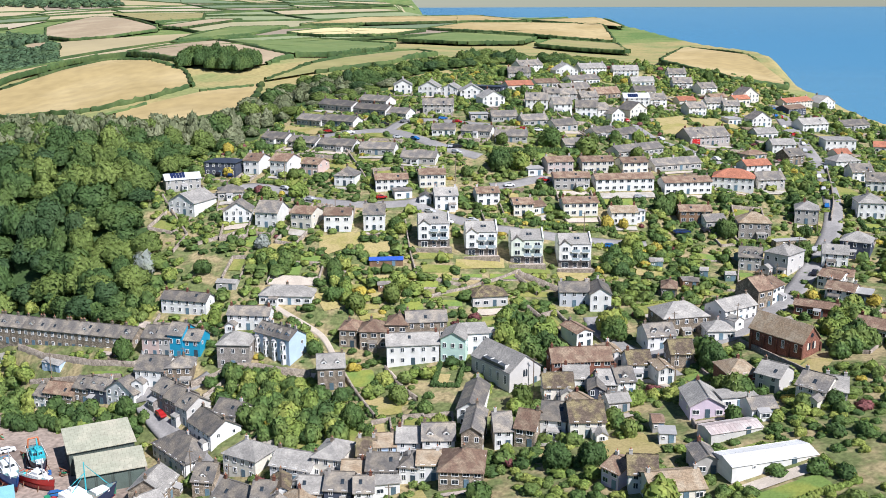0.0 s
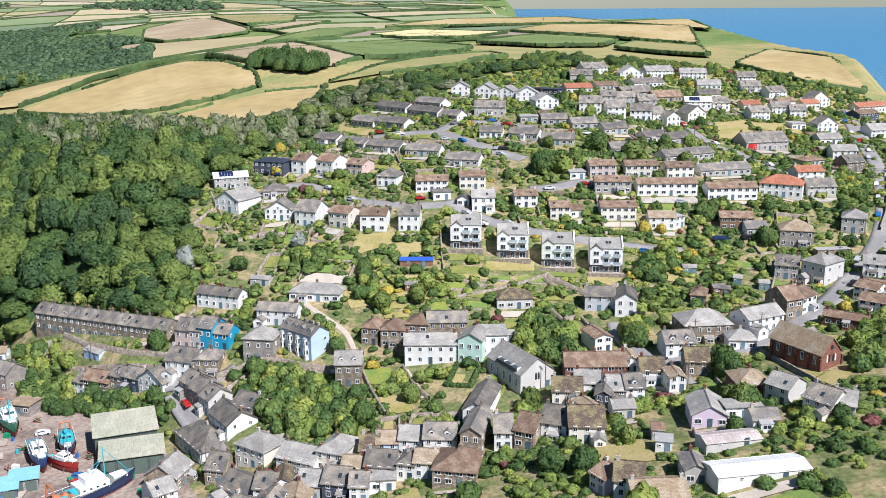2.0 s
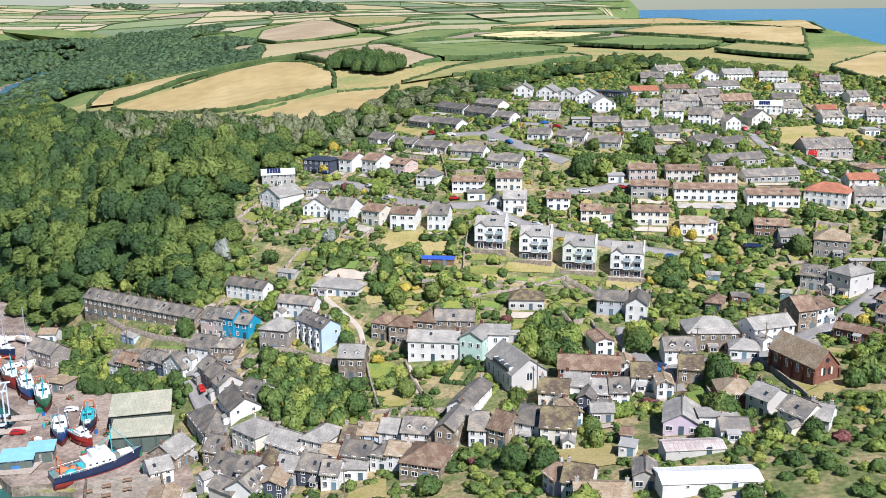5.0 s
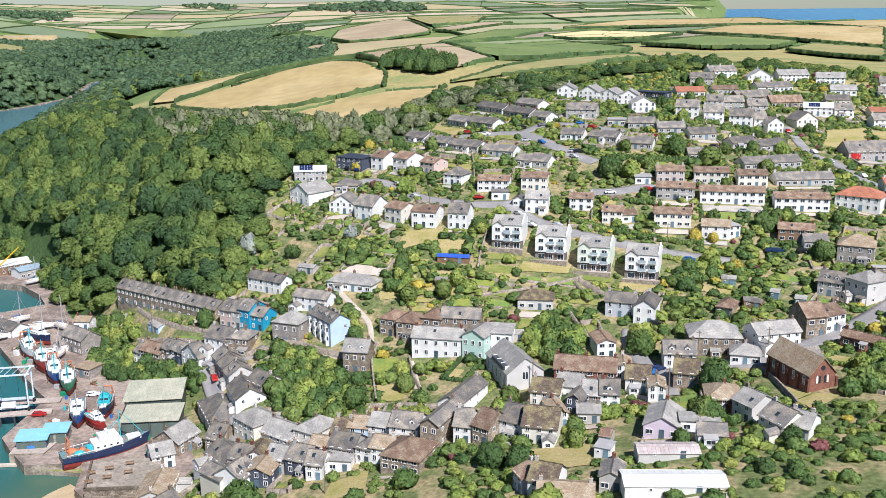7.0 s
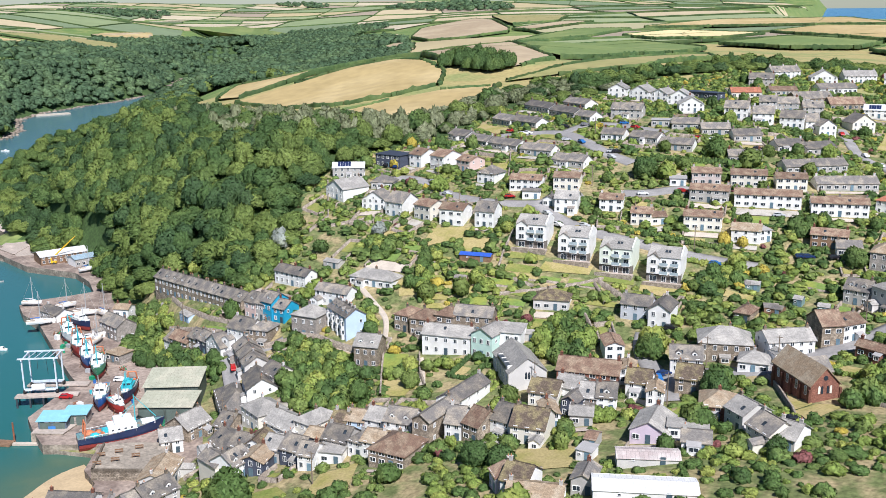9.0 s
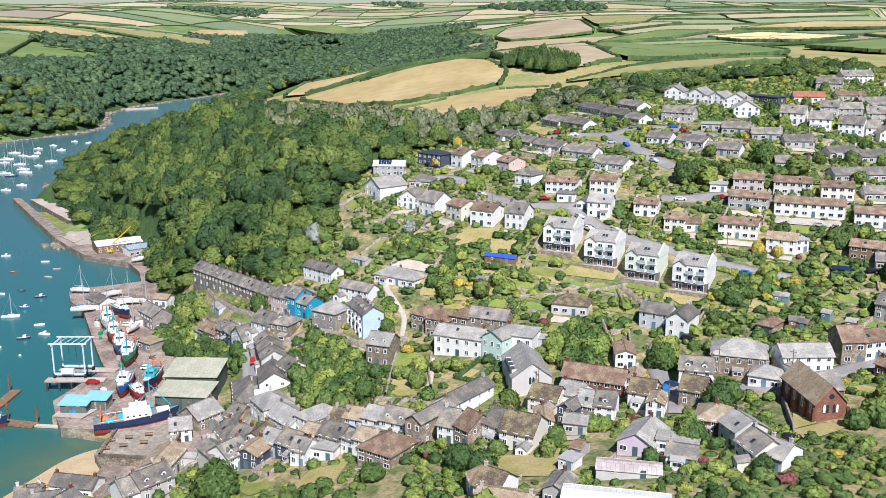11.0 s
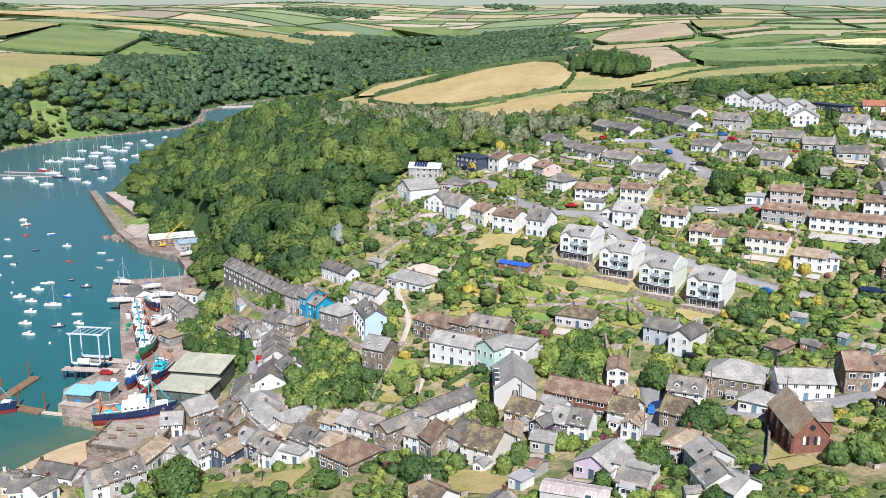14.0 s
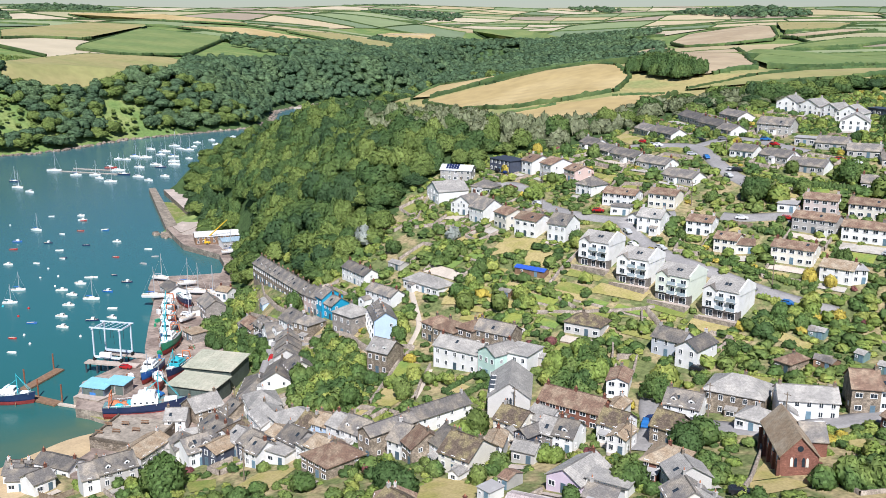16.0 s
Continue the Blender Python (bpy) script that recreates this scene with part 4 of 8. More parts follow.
def chapel(x, y, turn, w, d, h):
    """A former chapel: tall plain gable with a twin lancet, a steep slate roof and a row of arched windows down the side."""
    root = new("chapel")
    root.matrix_world = pose(x, y, base_level(x, y, turn, w, d), 0, 0, turn)
    FOOTPRINTS.append((x, y, turn, w, d))
    tagged(root, "converted chapel with a plain pale gable and bleached slate roof", "chapel")
    rise = w / 2 * 0.75
    link("wall", wall_mesh(w, d, h, rise, "front_gable"), WALLS["greylight"], root)
    top = link("roof", slab("roof", roof_faces(w, d, h, rise, "front_gable", 0.3), 0.18), ROOFS["light"], root)
    for sx in (-0.42, 0.42):
        pts = [(sx - 0.32, 0), (sx + 0.32, 0), (sx + 0.32, 1.5), (sx + 0.2, 1.85), (sx, 2.1), (sx - 0.2, 1.85), (sx - 0.32, 1.5)]
        n = len(pts)
        me = raw("lancet_window", [(px_, q, pz) for q in (-0.06, 0.05) for px_, pz in pts], [tuple(range(n))] + [(i, n + i, n + (i + 1) % n, (i + 1) % n) for i in range(n)], False)
        link("lancet_window", me, glass, root, "", pose(0, -d / 2 - 0.01, 2.9))
    bm = bmesh.new()
    box(bm, -0.9, 0.9, -0.08, 0.05, -0.1, 0.0)
    part("sill", bm, WALLS["white"], root, "", pose(0, -d / 2 - 0.01, 2.9))
    link("door", door_mesh(), None, root, "", pose(3.4, -d / 2 - 0.02, 0.0))
    for k in range(5):
        add_window(root, 1.1, 2.6, pose(-w / 2 - 0.02, -d / 2 + d * (k + 0.6) / 5.4, 1.2, 0, 0, -90), 1)
    # roof terrace: a dark block on the side slope stands for the shaded recess
    bm = bmesh.new()
    box(bm, -w / 2 - 0.1, -w / 2 + 2.8, -6.2, 3.4, h + 0.15, h + 1.1)
    part("roof_terrace", bm, dark_paint, root, "roof terrace, its recess shade shown as a dark block")
    for k in range(4):
        bm = bmesh.new()
        box(bm, -w / 2 + 0.3, -w / 2 + 2.6, -6.2 + k * 3.2 - 0.08, -6.2 + k * 3.2 + 0.08, h + 0.1, h + 1.3)
        part("terrace_divider", bm, WALLS["white"], root)
    return root
house(-90.7, 371.0, 23, 13.1, 7, 4.6, "grey", "panels", "gable")
house(-83.4, 355.3, -26, 11.5, 13, 4.6, "white", "light", "front_gable")
house(-71.0, 364.2, 7, 9.1, 8, 3.0, "grey", "slate", "hip")
house(-77.5, 388.0, -13, 13.0, 9, 5.5, "navy", "dark", "hip")
house(-65.0, 391.2, -17, 6.6, 11, 5.5, "white", "brown", "gable")
house(-53.2, 387.8, -23, 7.8, 11, 6.0, "white", "brown", "gable")
house(-41.1, 385.1, -25, 7.7, 9, 4.6, "pink", "brown", "gable")
house(-27.4, 372.4, -13, 8.0, 9, 4.1, "white", "slate", "hip")
house(-10.6, 365.9, 6, 12.2, 8, 4.6, "white", "brown", "gable")
house(-6.3, 357.8, 12, 6.6, 5, 3.0, "white", "slate", "flat")
house(4.8, 368.9, 5, 9.9, 8, 5.1, "cream", "brown", "gable")
house(-64.7, 344.9, 2, 9.8, 9, 4.1, "white", "slate", "front_gable")
house(-52.2, 340.1, -16, 8.4, 10, 5.5, "white", "slate", "gable")
house(-39.6, 337.6, -21, 8.0, 9, 5.5, "cream", "brown", "gable")
house(-28.2, 334.9, -2, 9.3, 9, 6.0, "white", "brown", "gable")
house(-15.7, 335.2, 0, 7.3, 9, 6.0, "white", "slate", "gable")
house(9.5, 351.1, 6, 8.3, 8, 5.5, "white", "light", "gable")
house(2.3, 353.2, -1, 4.3, 5, 3.0, "white", "slate", "front_gable")
house(-61.5, 430.4, -30, 12.5, 8, 2.8, "grey", "slate", "gable")
house(-48.1, 419.2, -30, 14.2, 8, 2.8, "grey", "slate", "gable")
house(-33.3, 410.9, -25, 16.6, 8, 2.8, "grey", "slate", "gable")
house(-16.5, 402.5, -13, 14.7, 8, 2.8, "grey", "slate", "gable")
house(0.6, 390.9, -14, 14.2, 8, 2.8, "grey", "slate", "gable")
house(-48.2, 455.5, -38, 15.0, 8, 2.8, "grey", "slate", "gable")
house(-35.1, 447.6, -32, 18.2, 8, 2.8, "grey", "slate", "gable")
house(-37.9, 479.9, -41, 22.0, 8, 2.8, "grey", "slate", "gable")
house(-20.7, 463.2, -37, 19.2, 8, 2.8, "grey", "slate", "gable")
house(-7.8, 451.0, -32, 10.1, 8, 2.8, "grey", "slate", "gable")
house(-20.0, 483.9, -37, 16.8, 8, 2.8, "grey", "slate", "gable")
house(9.3, 456.9, -3, 14.1, 8, 4.2, "grey", "slate", "gable")
house(-7.9, 516.9, 1, 9.3, 12, 4.6, "white", "light", "front_gable")
house(6.1, 508.6, -10, 10.2, 12, 4.6, "white", "light", "front_gable")
house(17.0, 504.9, -15, 8.6, 11, 4.0, "white", "light", "front_gable")
house(26.8, 496.2, -0, 11.6, 11, 4.0, "white", "light", "front_gable")
house(34.8, 474.4, 14, 11.2, 11, 4.0, "white", "light", "front_gable")
house(35.9, 517.0, -30, 19.2, 6, 3.0, "navy", "dark", "flat")
house(11.0, 422.3, -6, 9.8, 8, 2.8, "white", "slate", "gable")
house(25.5, 418.8, -18, 12.9, 8, 2.8, "grey", "slate", "gable")
house(39.2, 412.5, -5, 13.5, 8, 2.8, "grey", "slate", "gable")
house(38.1, 439.4, 5, 11.3, 8, 2.8, "grey", "slate", "gable")
house(50.8, 435.4, 15, 11.7, 8, 2.8, "grey", "slate", "gable")
house(63.6, 432.3, 23, 11.5, 8, 2.8, "grey", "slate", "gable")
house(27.1, 441.5, 5, 7.9, 6, 2.8, "grey", "felt", "flat")
house(56.4, 468.9, -2, 10.3, 9, 4.8, "white", "slate", "gable")
house(67.8, 466.3, 7, 8.8, 9, 4.8, "white", "slate", "gable")
house(80.5, 469.5, -6, 10.1, 9, 4.8, "white", "slate", "gable")
house(87.5, 472.1, 18, 5.9, 9, 4.8, "white", "slate", "gable")
house(93.0, 469.1, 31, 8.0, 9, 4.8, "white", "slate", "front_gable")
house(67.4, 500.2, 3, 7.8, 8, 4.6, "grey", "slate", "gable")
house(75.3, 504.6, 16, 10.3, 8, 4.6, "grey", "slate", "gable")
house(87.1, 505.8, 12, 9.3, 8, 4.6, "grey", "slate", "gable")
house(107.8, 491.6, 31, 11.2, 9, 4.6, "cream", "slate", "front_gable")
house(80.6, 429.6, 31, 12.1, 8, 2.8, "grey", "slate", "gable")
house(91.3, 435.2, 42, 14.5, 8, 2.8, "grey", "slate", "gable")
house(65.8, 406.4, 16, 12.6, 8, 2.8, "grey", "slate", "gable")
house(91.2, 407.5, 31, 25.1, 8, 2.8, "grey", "slate", "gable")
house(103.2, 391.0, 20, 22.1, 8, 2.8, "grey", "slate", "gable")
house(54.8, 381.5, 10, 10.5, 8, 4.8, "pinkgrey", "brown", "gable")
house(70.0, 383.0, 7, 12.7, 8, 4.8, "cream", "brown", "gable")
house(84.7, 383.7, 12, 10.8, 8, 4.8, "cream", "brown", "gable")
house(58.1, 368.5, 1, 13.6, 8, 4.8, "grey", "brown", "gable")
house(78.1, 368.5, 5, 22.6, 8, 4.8, "white", "brown", "gable")
house(101.9, 367.4, 7, 18.7, 8, 4.8, "white", "brown", "gable")
house(45.0, 378.0, 9, 6.0, 6, 2.8, "white", "felt", "flat")
house(24.9, 356.0, 8, 8.4, 8, 4.6, "white", "brown", "gable")
house(37.4, 349.1, 5, 7.2, 8, 4.6, "cream", "brown", "gable")
house(42.3, 350.2, 24, 5.4, 7, 3.0, "cream", "brown", "gable")
house(58.4, 350.2, 4, 12.7, 8, 5.1, "cream", "brown", "gable")
house(73.6, 345.1, 1, 9.4, 8, 4.6, "white", "tan", "gable")
house(78.1, 345.7, 31, 4.3, 7, 4.1, "white", "felt", "flat")
house(99.9, 346.1, -3, 11.4, 8, 4.6, "wood", "brown", "gable")
house(105.6, 341.7, 9, 7.6, 7, 3.0, "grey", "slate", "gable")
house(122.8, 373.4, -20, 15.4, 11, 5.1, "white", "red", "hip")
house(137.0, 392.7, 13, 11.1, 8, 4.6, "white", "red", "gable")
house(136.6, 375.4, 9, 11.2, 8, 4.0, "grey", "slate", "gable")
root = house(132.8, 452.3, 19, 21.4, 12, 4.0, "redgrey", "slate", "gable")
bm = bmesh.new()
box(bm, -9.8, -5.6, -6.12, -5.95, 0.0, 3.4)
part("garage_door", bm, mat("fire_red", (0.5, 0.02, 0.02), 0.5, var=0.08, scale=0.5), root, "tall bright red garage door")
house(147.8, 426.6, 25, 10.2, 7, 2.8, "grey", "brown", "hip")
house(167.7, 446.6, 4, 11.0, 8, 4.6, "white", "light", "gable")
house(164.2, 424.9, 24, 9.3, 8, 4.1, "stone", "slate", "gable")
house(170.1, 477.4, 12, 11.3, 8, 3.0, "white", "light", "gable")
house(176.4, 504.4, 13, 11.1, 8, 4.1, "white", "slate", "front_gable")
house(162.2, 503.7, 11, 7.2, 8, 3.0, "white", "felt", "flat")
house(145.4, 515.2, 18, 10.7, 8, 4.6, "white", "slate", "gable")
house(161.9, 536.2, 4, 9.9, 8, 4.0, "white", "slate", "gable")
house(170.2, 532.3, -2, 8.3, 8, 4.0, "white", "slate", "gable")
house(189.5, 566.0, 24, 13.1, 8, 4.6, "cream", "slate", "front_gable")
house(146.7, 538.6, 13, 10.0, 8, 3.5, "cream", "red", "gable")
house(157.4, 587.4, -0, 11.4, 9, 4.0, "white", "slate", "gable")
house(160.3, 612.5, 1, 10.9, 9, 4.0, "white", "slate", "gable")
house(168.8, 577.9, 24, 11.9, 9, 4.0, "white", "slate", "gable")
house(169.2, 556.1, 15, 10.2, 8, 3.5, "cream", "brown", "gable")
house(182.8, 557.5, 18, 10.1, 8, 3.5, "cream", "red", "gable")
house(128.7, 531.2, 12, 9.3, 9, 4.0, "white", "slate", "gable")
house(117.1, 528.2, -1, 13.7, 9, 4.0, "white", "panels", "gable")
house(101.1, 537.2, 21, 17.0, 9, 3.0, "stone", "brown", "gable")
house(84.5, 538.2, 36, 20.9, 9, 3.0, "stone", "slate", "gable")
house(95.6, 578.2, 29, 21.1, 9, 3.0, "white", "slate", "gable")
house(89.0, 601.1, 11, 14.2, 10, 4.0, "white", "light", "front_gable")
house(107.3, 616.0, 18, 17.7, 10, 4.1, "white", "light", "gable")
house(128.9, 615.8, -1, 15.8, 10, 4.1, "white", "light", "gable")
house(133.8, 589.4, 2, 13.5, 9, 3.0, "white", "light", "gable")
house(128.4, 560.3, 7, 12.2, 9, 3.0, "cream", "slate", "gable")
house(58.3, 573.4, 2, 12.9, 9, 4.0, "grey", "slate", "gable")
house(67.0, 607.5, 32, 17.3, 9, 4.0, "white", "slate", "gable")
house(53.6, 530.4, 16, 14.5, 9, 3.0, "cream", "red", "gable")
house(70.4, 549.8, 18, 13.6, 9, 3.0, "grey", "brown", "gable")
house(209.0, 545.5, 30, 14.6, 9, 4.0, "navy", "brown", "gable")
house(204.0, 504.5, 14, 15.2, 10, 4.1, "white", "light", "gable")
house(240.8, 581.5, 24, 13.0, 9, 4.6, "white", "light", "front_gable")
house(201.6, 463.8, -7, 14.0, 12, 5.5, "white", "light", "flat")
house(187.2, 423.4, 10, 11.7, 9, 4.0, "white", "light", "hip")
house(184.7, 401.2, -1, 8.7, 9, 4.0, "white", "slate", "gable")
house(184.2, 384.0, -22, 7.5, 9, 4.0, "white", "slate", "gable")
house(165.7, 348.9, -11, 9.6, 10, 6.0, "white", "light", "hip")
house(194.6, 444.2, 12, 7.0, 8, 3.0, "cream", "red", "gable")
house(231.7, 518.3, 21, 17.7, 9, 3.0, "grey", "slate", "gable")
house(223.4, 466.0, -20, 5.5, 9, 3.0, "cream", "red", "gable")
house(220.2, 571.8, 32, 23.7, 9, 4.0, "cream", "red", "gable")
house(140.9, 344.7, -19, 8.1, 9, 5.5, "grey", "light", "hip")
house(118.3, 335.4, -10, 11.0, 10, 6.0, "stonegrey", "tan", "hip")
house(146.7, 314.5, -32, 9.4, 9, 5.5, "navy", "light", "hip")
house(136.4, 307.6, -19, 7.9, 8, 4.6, "white", "light", "gable")
house(128.4, 288.4, -45, 7.0, 8, 4.0, "white", "brown", "gable")
house(131.3, 290.5, -28, 7.8, 7, 3.5, "cream", "brown", "gable")
house(126.1, 276.7, -36, 8.1, 8, 4.0, "white", "brown", "gable")
house(131.0, 273.4, -31, 4.8, 6, 2.8, "navy", "felt", "flat")
house(109.6, 310.8, -19, 7.1, 8, 4.6, "grey", "slate", "gable")
house(119.3, 306.4, -48, 8.2, 11, 7.0, "greylight", "light", "hip")
house(100.6, 279.7, 29, 6.2, 9, 6.0, "stone", "brown", "gable")
house(104.9, 283.1, 44, 7.8, 9, 5.1, "white", "brown", "gable")
house(91.0, 271.3, 30, 13.0, 8, 4.6, "white", "light", "gable")
house(75.5, 270.5, 10, 14.0, 11, 5.8, "stone", "light", "hip", 27.2)
house(84.2, 260.7, 0, 7.6, 7, 3.0, "white", "light", "hip")
church(97.1, 244.8, 34, 7.4, 16.5, 4.0)
house(123.0, 247.2, -45, 9.1, 8, 3.0, "cream", "brown", "gable")
house(114.5, 266.5, -30, 11.9, 4, 3.0, "brick", "brown", "gable")
house(86.1, 220.9, -45, 6.1, 8, 4.5, "stone", "light", "gable")
house(92.0, 209.2, -47, 7.0, 8, 4.0, "cream", "slate", "gable")
house(95.8, 208.7, -21, 4.9, 8, 3.0, "grey", "slate", "gable")
house(78.9, 295.1, -14, 4.7, 8, 3.0, "stone", "brown", "hip")
house(-51.4, 283.8, -7, 12.7, 6, 4.8, "white", "slate", "gable")
house(-72.5, 293.9, -16, 15.3, 6, 4.6, "white", "slate", "gable")
house(-41.3, 294.4, -7, 16.6, 8, 3.0, "white", "light", "hip")
shed(-61.3, 301.5, -9, 6.5, 4, 2.4, "grey", "light", "gable")
house(21.1, 291.4, 8, 11.0, 8, 3.5, "greylight", "mossy", "hip")
house(55.6, 289.6, -4, 6.4, 10.5, 5.6, "white", "slate", "front_gable")
house(47.9, 291.4, -4, 9.0, 7.0, 4.9, "modern", "slate", "gable")
house(-20.5, 273.6, -9, 5.1, 8, 5.5, "stone", "brown", "hip")
house(-13.3, 271.9, -3, 8.2, 8, 5.5, "stone", "brown", "hip")
house(-6.4, 273.5, -5, 6.3, 8, 6.0, "stone", "brown", "hip")
house(1.6, 274.5, 5, 11.8, 7, 5.5, "stone", "slate", "gable")
house(-2.4, 263.3, 4, 14.7, 8, 6.0, "white", "light", "gable")
house(10.0, 263.6, -12, 7.0, 9, 7.0, "mint", "light", "front_gable")
house(15.2, 267.5, 6, 7.8, 9, 6.0, "white", "light", "flat")
house(-24.9, 255.3, 6, 7.4, 8, 6.6, "stone", "light", "gable", None, 2)


def bay_window(root, x, y, w, tall, storeys, wall):
    """A canted bay with a window on each floor, white sills and a small lead-grey hipped roof."""
    bay = new("bay")
    bay.parent = root
    bay.matrix_basis = pose(x, y, 0)
    a, c, e = w / 2, w / 2 - 0.5, 0.75
    ring = [(-a, 0.1), (-c, -e), (c, -e), (a, 0.1)]
    v = [(px_, py_, z) for z in (-2.0, tall) for px_, py_ in ring]
    link("wall", raw("wall", v, [(0, 1, 5, 4), (1, 2, 6, 5), (2, 3, 7, 6)]), WALLS[wall], bay)
    lip = [(-a - 0.12, 0.1), (-c - 0.1, -e - 0.14), (c + 0.1, -e - 0.14), (a + 0.12, 0.1)]
    v = [(px_, py_, tall) for px_, py_ in lip] + [(-c, 0.1, tall + 0.6), (c, 0.1, tall + 0.6)]
    link("roof", raw("roof", v, [(0, 1, 4), (1, 2, 5, 4), (2, 3, 5), (3, 2, 1, 0)]), ROOFS["felt"], bay)
    for s in range(storeys):
        z = 0.75 + s * tall / storeys
        link("window", window_meshes(round(2 * c - 0.1, 1), 1.5)[2], None, bay, "", pose(0, -e - 0.02, z))
        for sx in (-1, 1):
            ang = math.degrees(math.atan2(e + 0.1, 0.5))
            link("window", window_meshes(0.7, 1.5, 0)[2], None, bay, "", pose(sx * (a + c) / 2 + sx * 0.02, (0.1 - e) / 2, z, 0, 0, sx * ang))
        bm = bmesh.new()
        box(bm, -c - 0.05, c + 0.05, -e - 0.1, -e, z - 0.12, z)
        part("sill", bm, white_paint, bay)


for k in range(4):
    root = house(-36.7 - 2.76 * k, 267.8 + 2.16 * k, -38, 3.5, 7.0, 6.8, ("blue", "blue", "grey", "blue")[k], "slate", "gable", 20.9, 1)
    bay_window(root, -0.55, -3.5, 1.9, 5.6, 2, "white")

house(-53.5, 270.7, -5, 9.4, 9, 7.0, "stonegrey", "light", "hip")
house(-78.8, 279.3, -17, 5.6, 8, 6.0, "pink", "slate", "gable")
house(-75.0, 278.4, -13, 4.2, 8, 6.0, "grey", "slate", "gable")
house(-71.1, 277.4, -16, 4.8, 8, 7.0, "cyan", "slate", "gable")
house(-66.5, 276.3, -13, 5.4, 7, 5.1, "cyan", "slate", "gable")
house(-75.9, 267.2, -13, 9.6, 9, 5.5, "white", "slate", "gable")
house(-68.7, 266.0, 1, 7.1, 8, 5.5, "stone", "slate", "hip")
house(-70.4, 258.1, -43, 5.6, 8, 4.8, "stone", "slate", "gable")
house(-66.3, 254.2, -44, 5.6, 8, 4.8, "stone", "slate", "gable")
house(-62.2, 250.2, -45, 5.6, 8, 4.8, "stone", "slate", "gable")
house(-54.7, 240.5, -50, 12.3, 9, 4.5, "white", "brown", "gable")
house(-50.5, 244.4, -26, 7.3, 8, 4.0, "stone", "brown", "gable")
house(-42.3, 223.3, -30, 10.1, 9, 5.3, "stone", "light", "hip")
house(-61.7, 238.0, -49, 17.4, 11, 4.0, "white", "brown", "hip")
house(-111.3, 275.0, -24, 4.2, 7, 4.6, "white", "slate", "gable")
house(-105.2, 273.0, -18, 10.0, 7, 4.6, "stone", "brown", "gable")
house(-97.7, 271.3, -23, 5.3, 7, 4.6, "stone", "slate", "gable")
house(-92.0, 268.6, -26, 6.7, 7, 4.6, "navy", "slate", "gable")
house(-83.9, 264.3, -29, 10.7, 7, 4.6, "white", "slate", "front_gable")
shed(-111.4, 283.6, -30, 7.7, 4, 2.5, "blue", "light", "gable")
house(-29.5, 215.4, -21, 10.6, 9, 4.0, "white", "light", "gable")
house(-21.0, 215.3, -17, 7.2, 10, 5.3, "cream", "light", "hip")
house(-9.0, 216.8, 5, 5.1, 8, 4.5, "blue", "brown", "gable")
house(-2.9, 217.0, -3, 5.6, 8, 4.5, "white", "slate", "gable")
house(4.1, 215.6, -1, 7.6, 8, 4.5, "white", "slate", "gable")
house(12.7, 215.6, -9, 4.9, 14, 6.2, "stone", "brown", "front_gable")
house(13.5, 233.0, -11, 6.1, 17, 4.8, "white", "slate", "front_gable")
house(19.1, 215.0, 2, 4.2, 9, 4.5, "white", "slate", "gable")
house(25.7, 213.8, -22, 4.9, 9, 4.5, "stone", "brown", "gable")
house(-13.0, 215.2, 0, 4.4, 8, 4.0, "stone", "slate", "gable")
house(-35.6, 203.9, -5, 5.1, 8, 4.0, "white", "slate", "gable")
house(-32.3, 205.3, 8, 4.4, 8, 4.0, "white", "slate", "front_gable")
house(-24.8, 202.7, -4, 5.5, 8, 4.0, "grey", "slate", "gable")
house(-18.3, 201.5, -7, 6.1, 8, 4.0, "navy", "slate", "gable")
house(-15.6, 207.3, -2, 5.2, 8, 4.0, "cream", "slate", "gable")
house(-12.9, 198.2, 2, 4.2, 7, 4.0, "white", "slate", "gable")
house(-8.8, 206.5, -5, 7.0, 8, 4.1, "grey", "slate", "gable")
house(-8.2, 200.6, 9, 5.9, 5, 3.0, "white", "light", "flat")
house(-2.3, 205.8, -11, 4.2, 8, 4.1, "white", "slate", "hip")
house(1.7, 205.3, -4, 5.1, 8, 4.1, "white", "slate", "gable")
house(9.2, 201.0, -7, 9.9, 11, 4.0, "stone", "brown", "hip")
house(-27.0, 196.1, 6, 6.8, 8, 4.0, "navy", "slate", "front_gable")
house(-40.7, 206.2, -33, 13.2, 9, 4.0, "stone", "slate", "gable")
house(-52.8, 222.5, -10, 5.2, 9, 4.0, "stone", "brown", "gable")
chapel(23.2, 250.8, 33, 10.6, 17, 5.0)
house(43.2, 250.0, 4, 16.4, 8, 4.5, "brick", "brown", "gable")
house(45.3, 267.5, 22, 5.4, 9, 4.6, "white", "brown", "front_gable")
house(52.7, 253.4, 9, 4.2, 8, 4.0, "white", "slate", "front_gable")
house(40.8, 240.8, -5, 6.4, 8, 4.0, "white", "light", "gable")
house(44.3, 229.4, -9, 4.2, 7, 4.5, "navy", "slate", "front_gable")
house(47.3, 233.8, 3, 4.4, 8, 4.1, "stone", "light", "gable")
house(51.5, 234.2, 9, 4.8, 8, 4.0, "stone", "slate", "gable")
house(47.9, 222.7, 11, 5.4, 5, 3.0, "grey", "light", "gable")
house(35.3, 236.3, -1, 7.6, 8, 4.0, "stone", "slate", "gable")
house(38.5, 213.3, 1, 8.2, 10, 4.1, "stone", "mossy", "gable")
house(32.1, 216.3, -15, 6.0, 9, 4.5, "white", "slate", "gable")
house(40.0, 221.7, 26, 4.2, 8, 4.0, "white", "slate", "front_gable")
house(57.7, 244.6, 2, 6.2, 8, 4.0, "white", "slate", "gable")
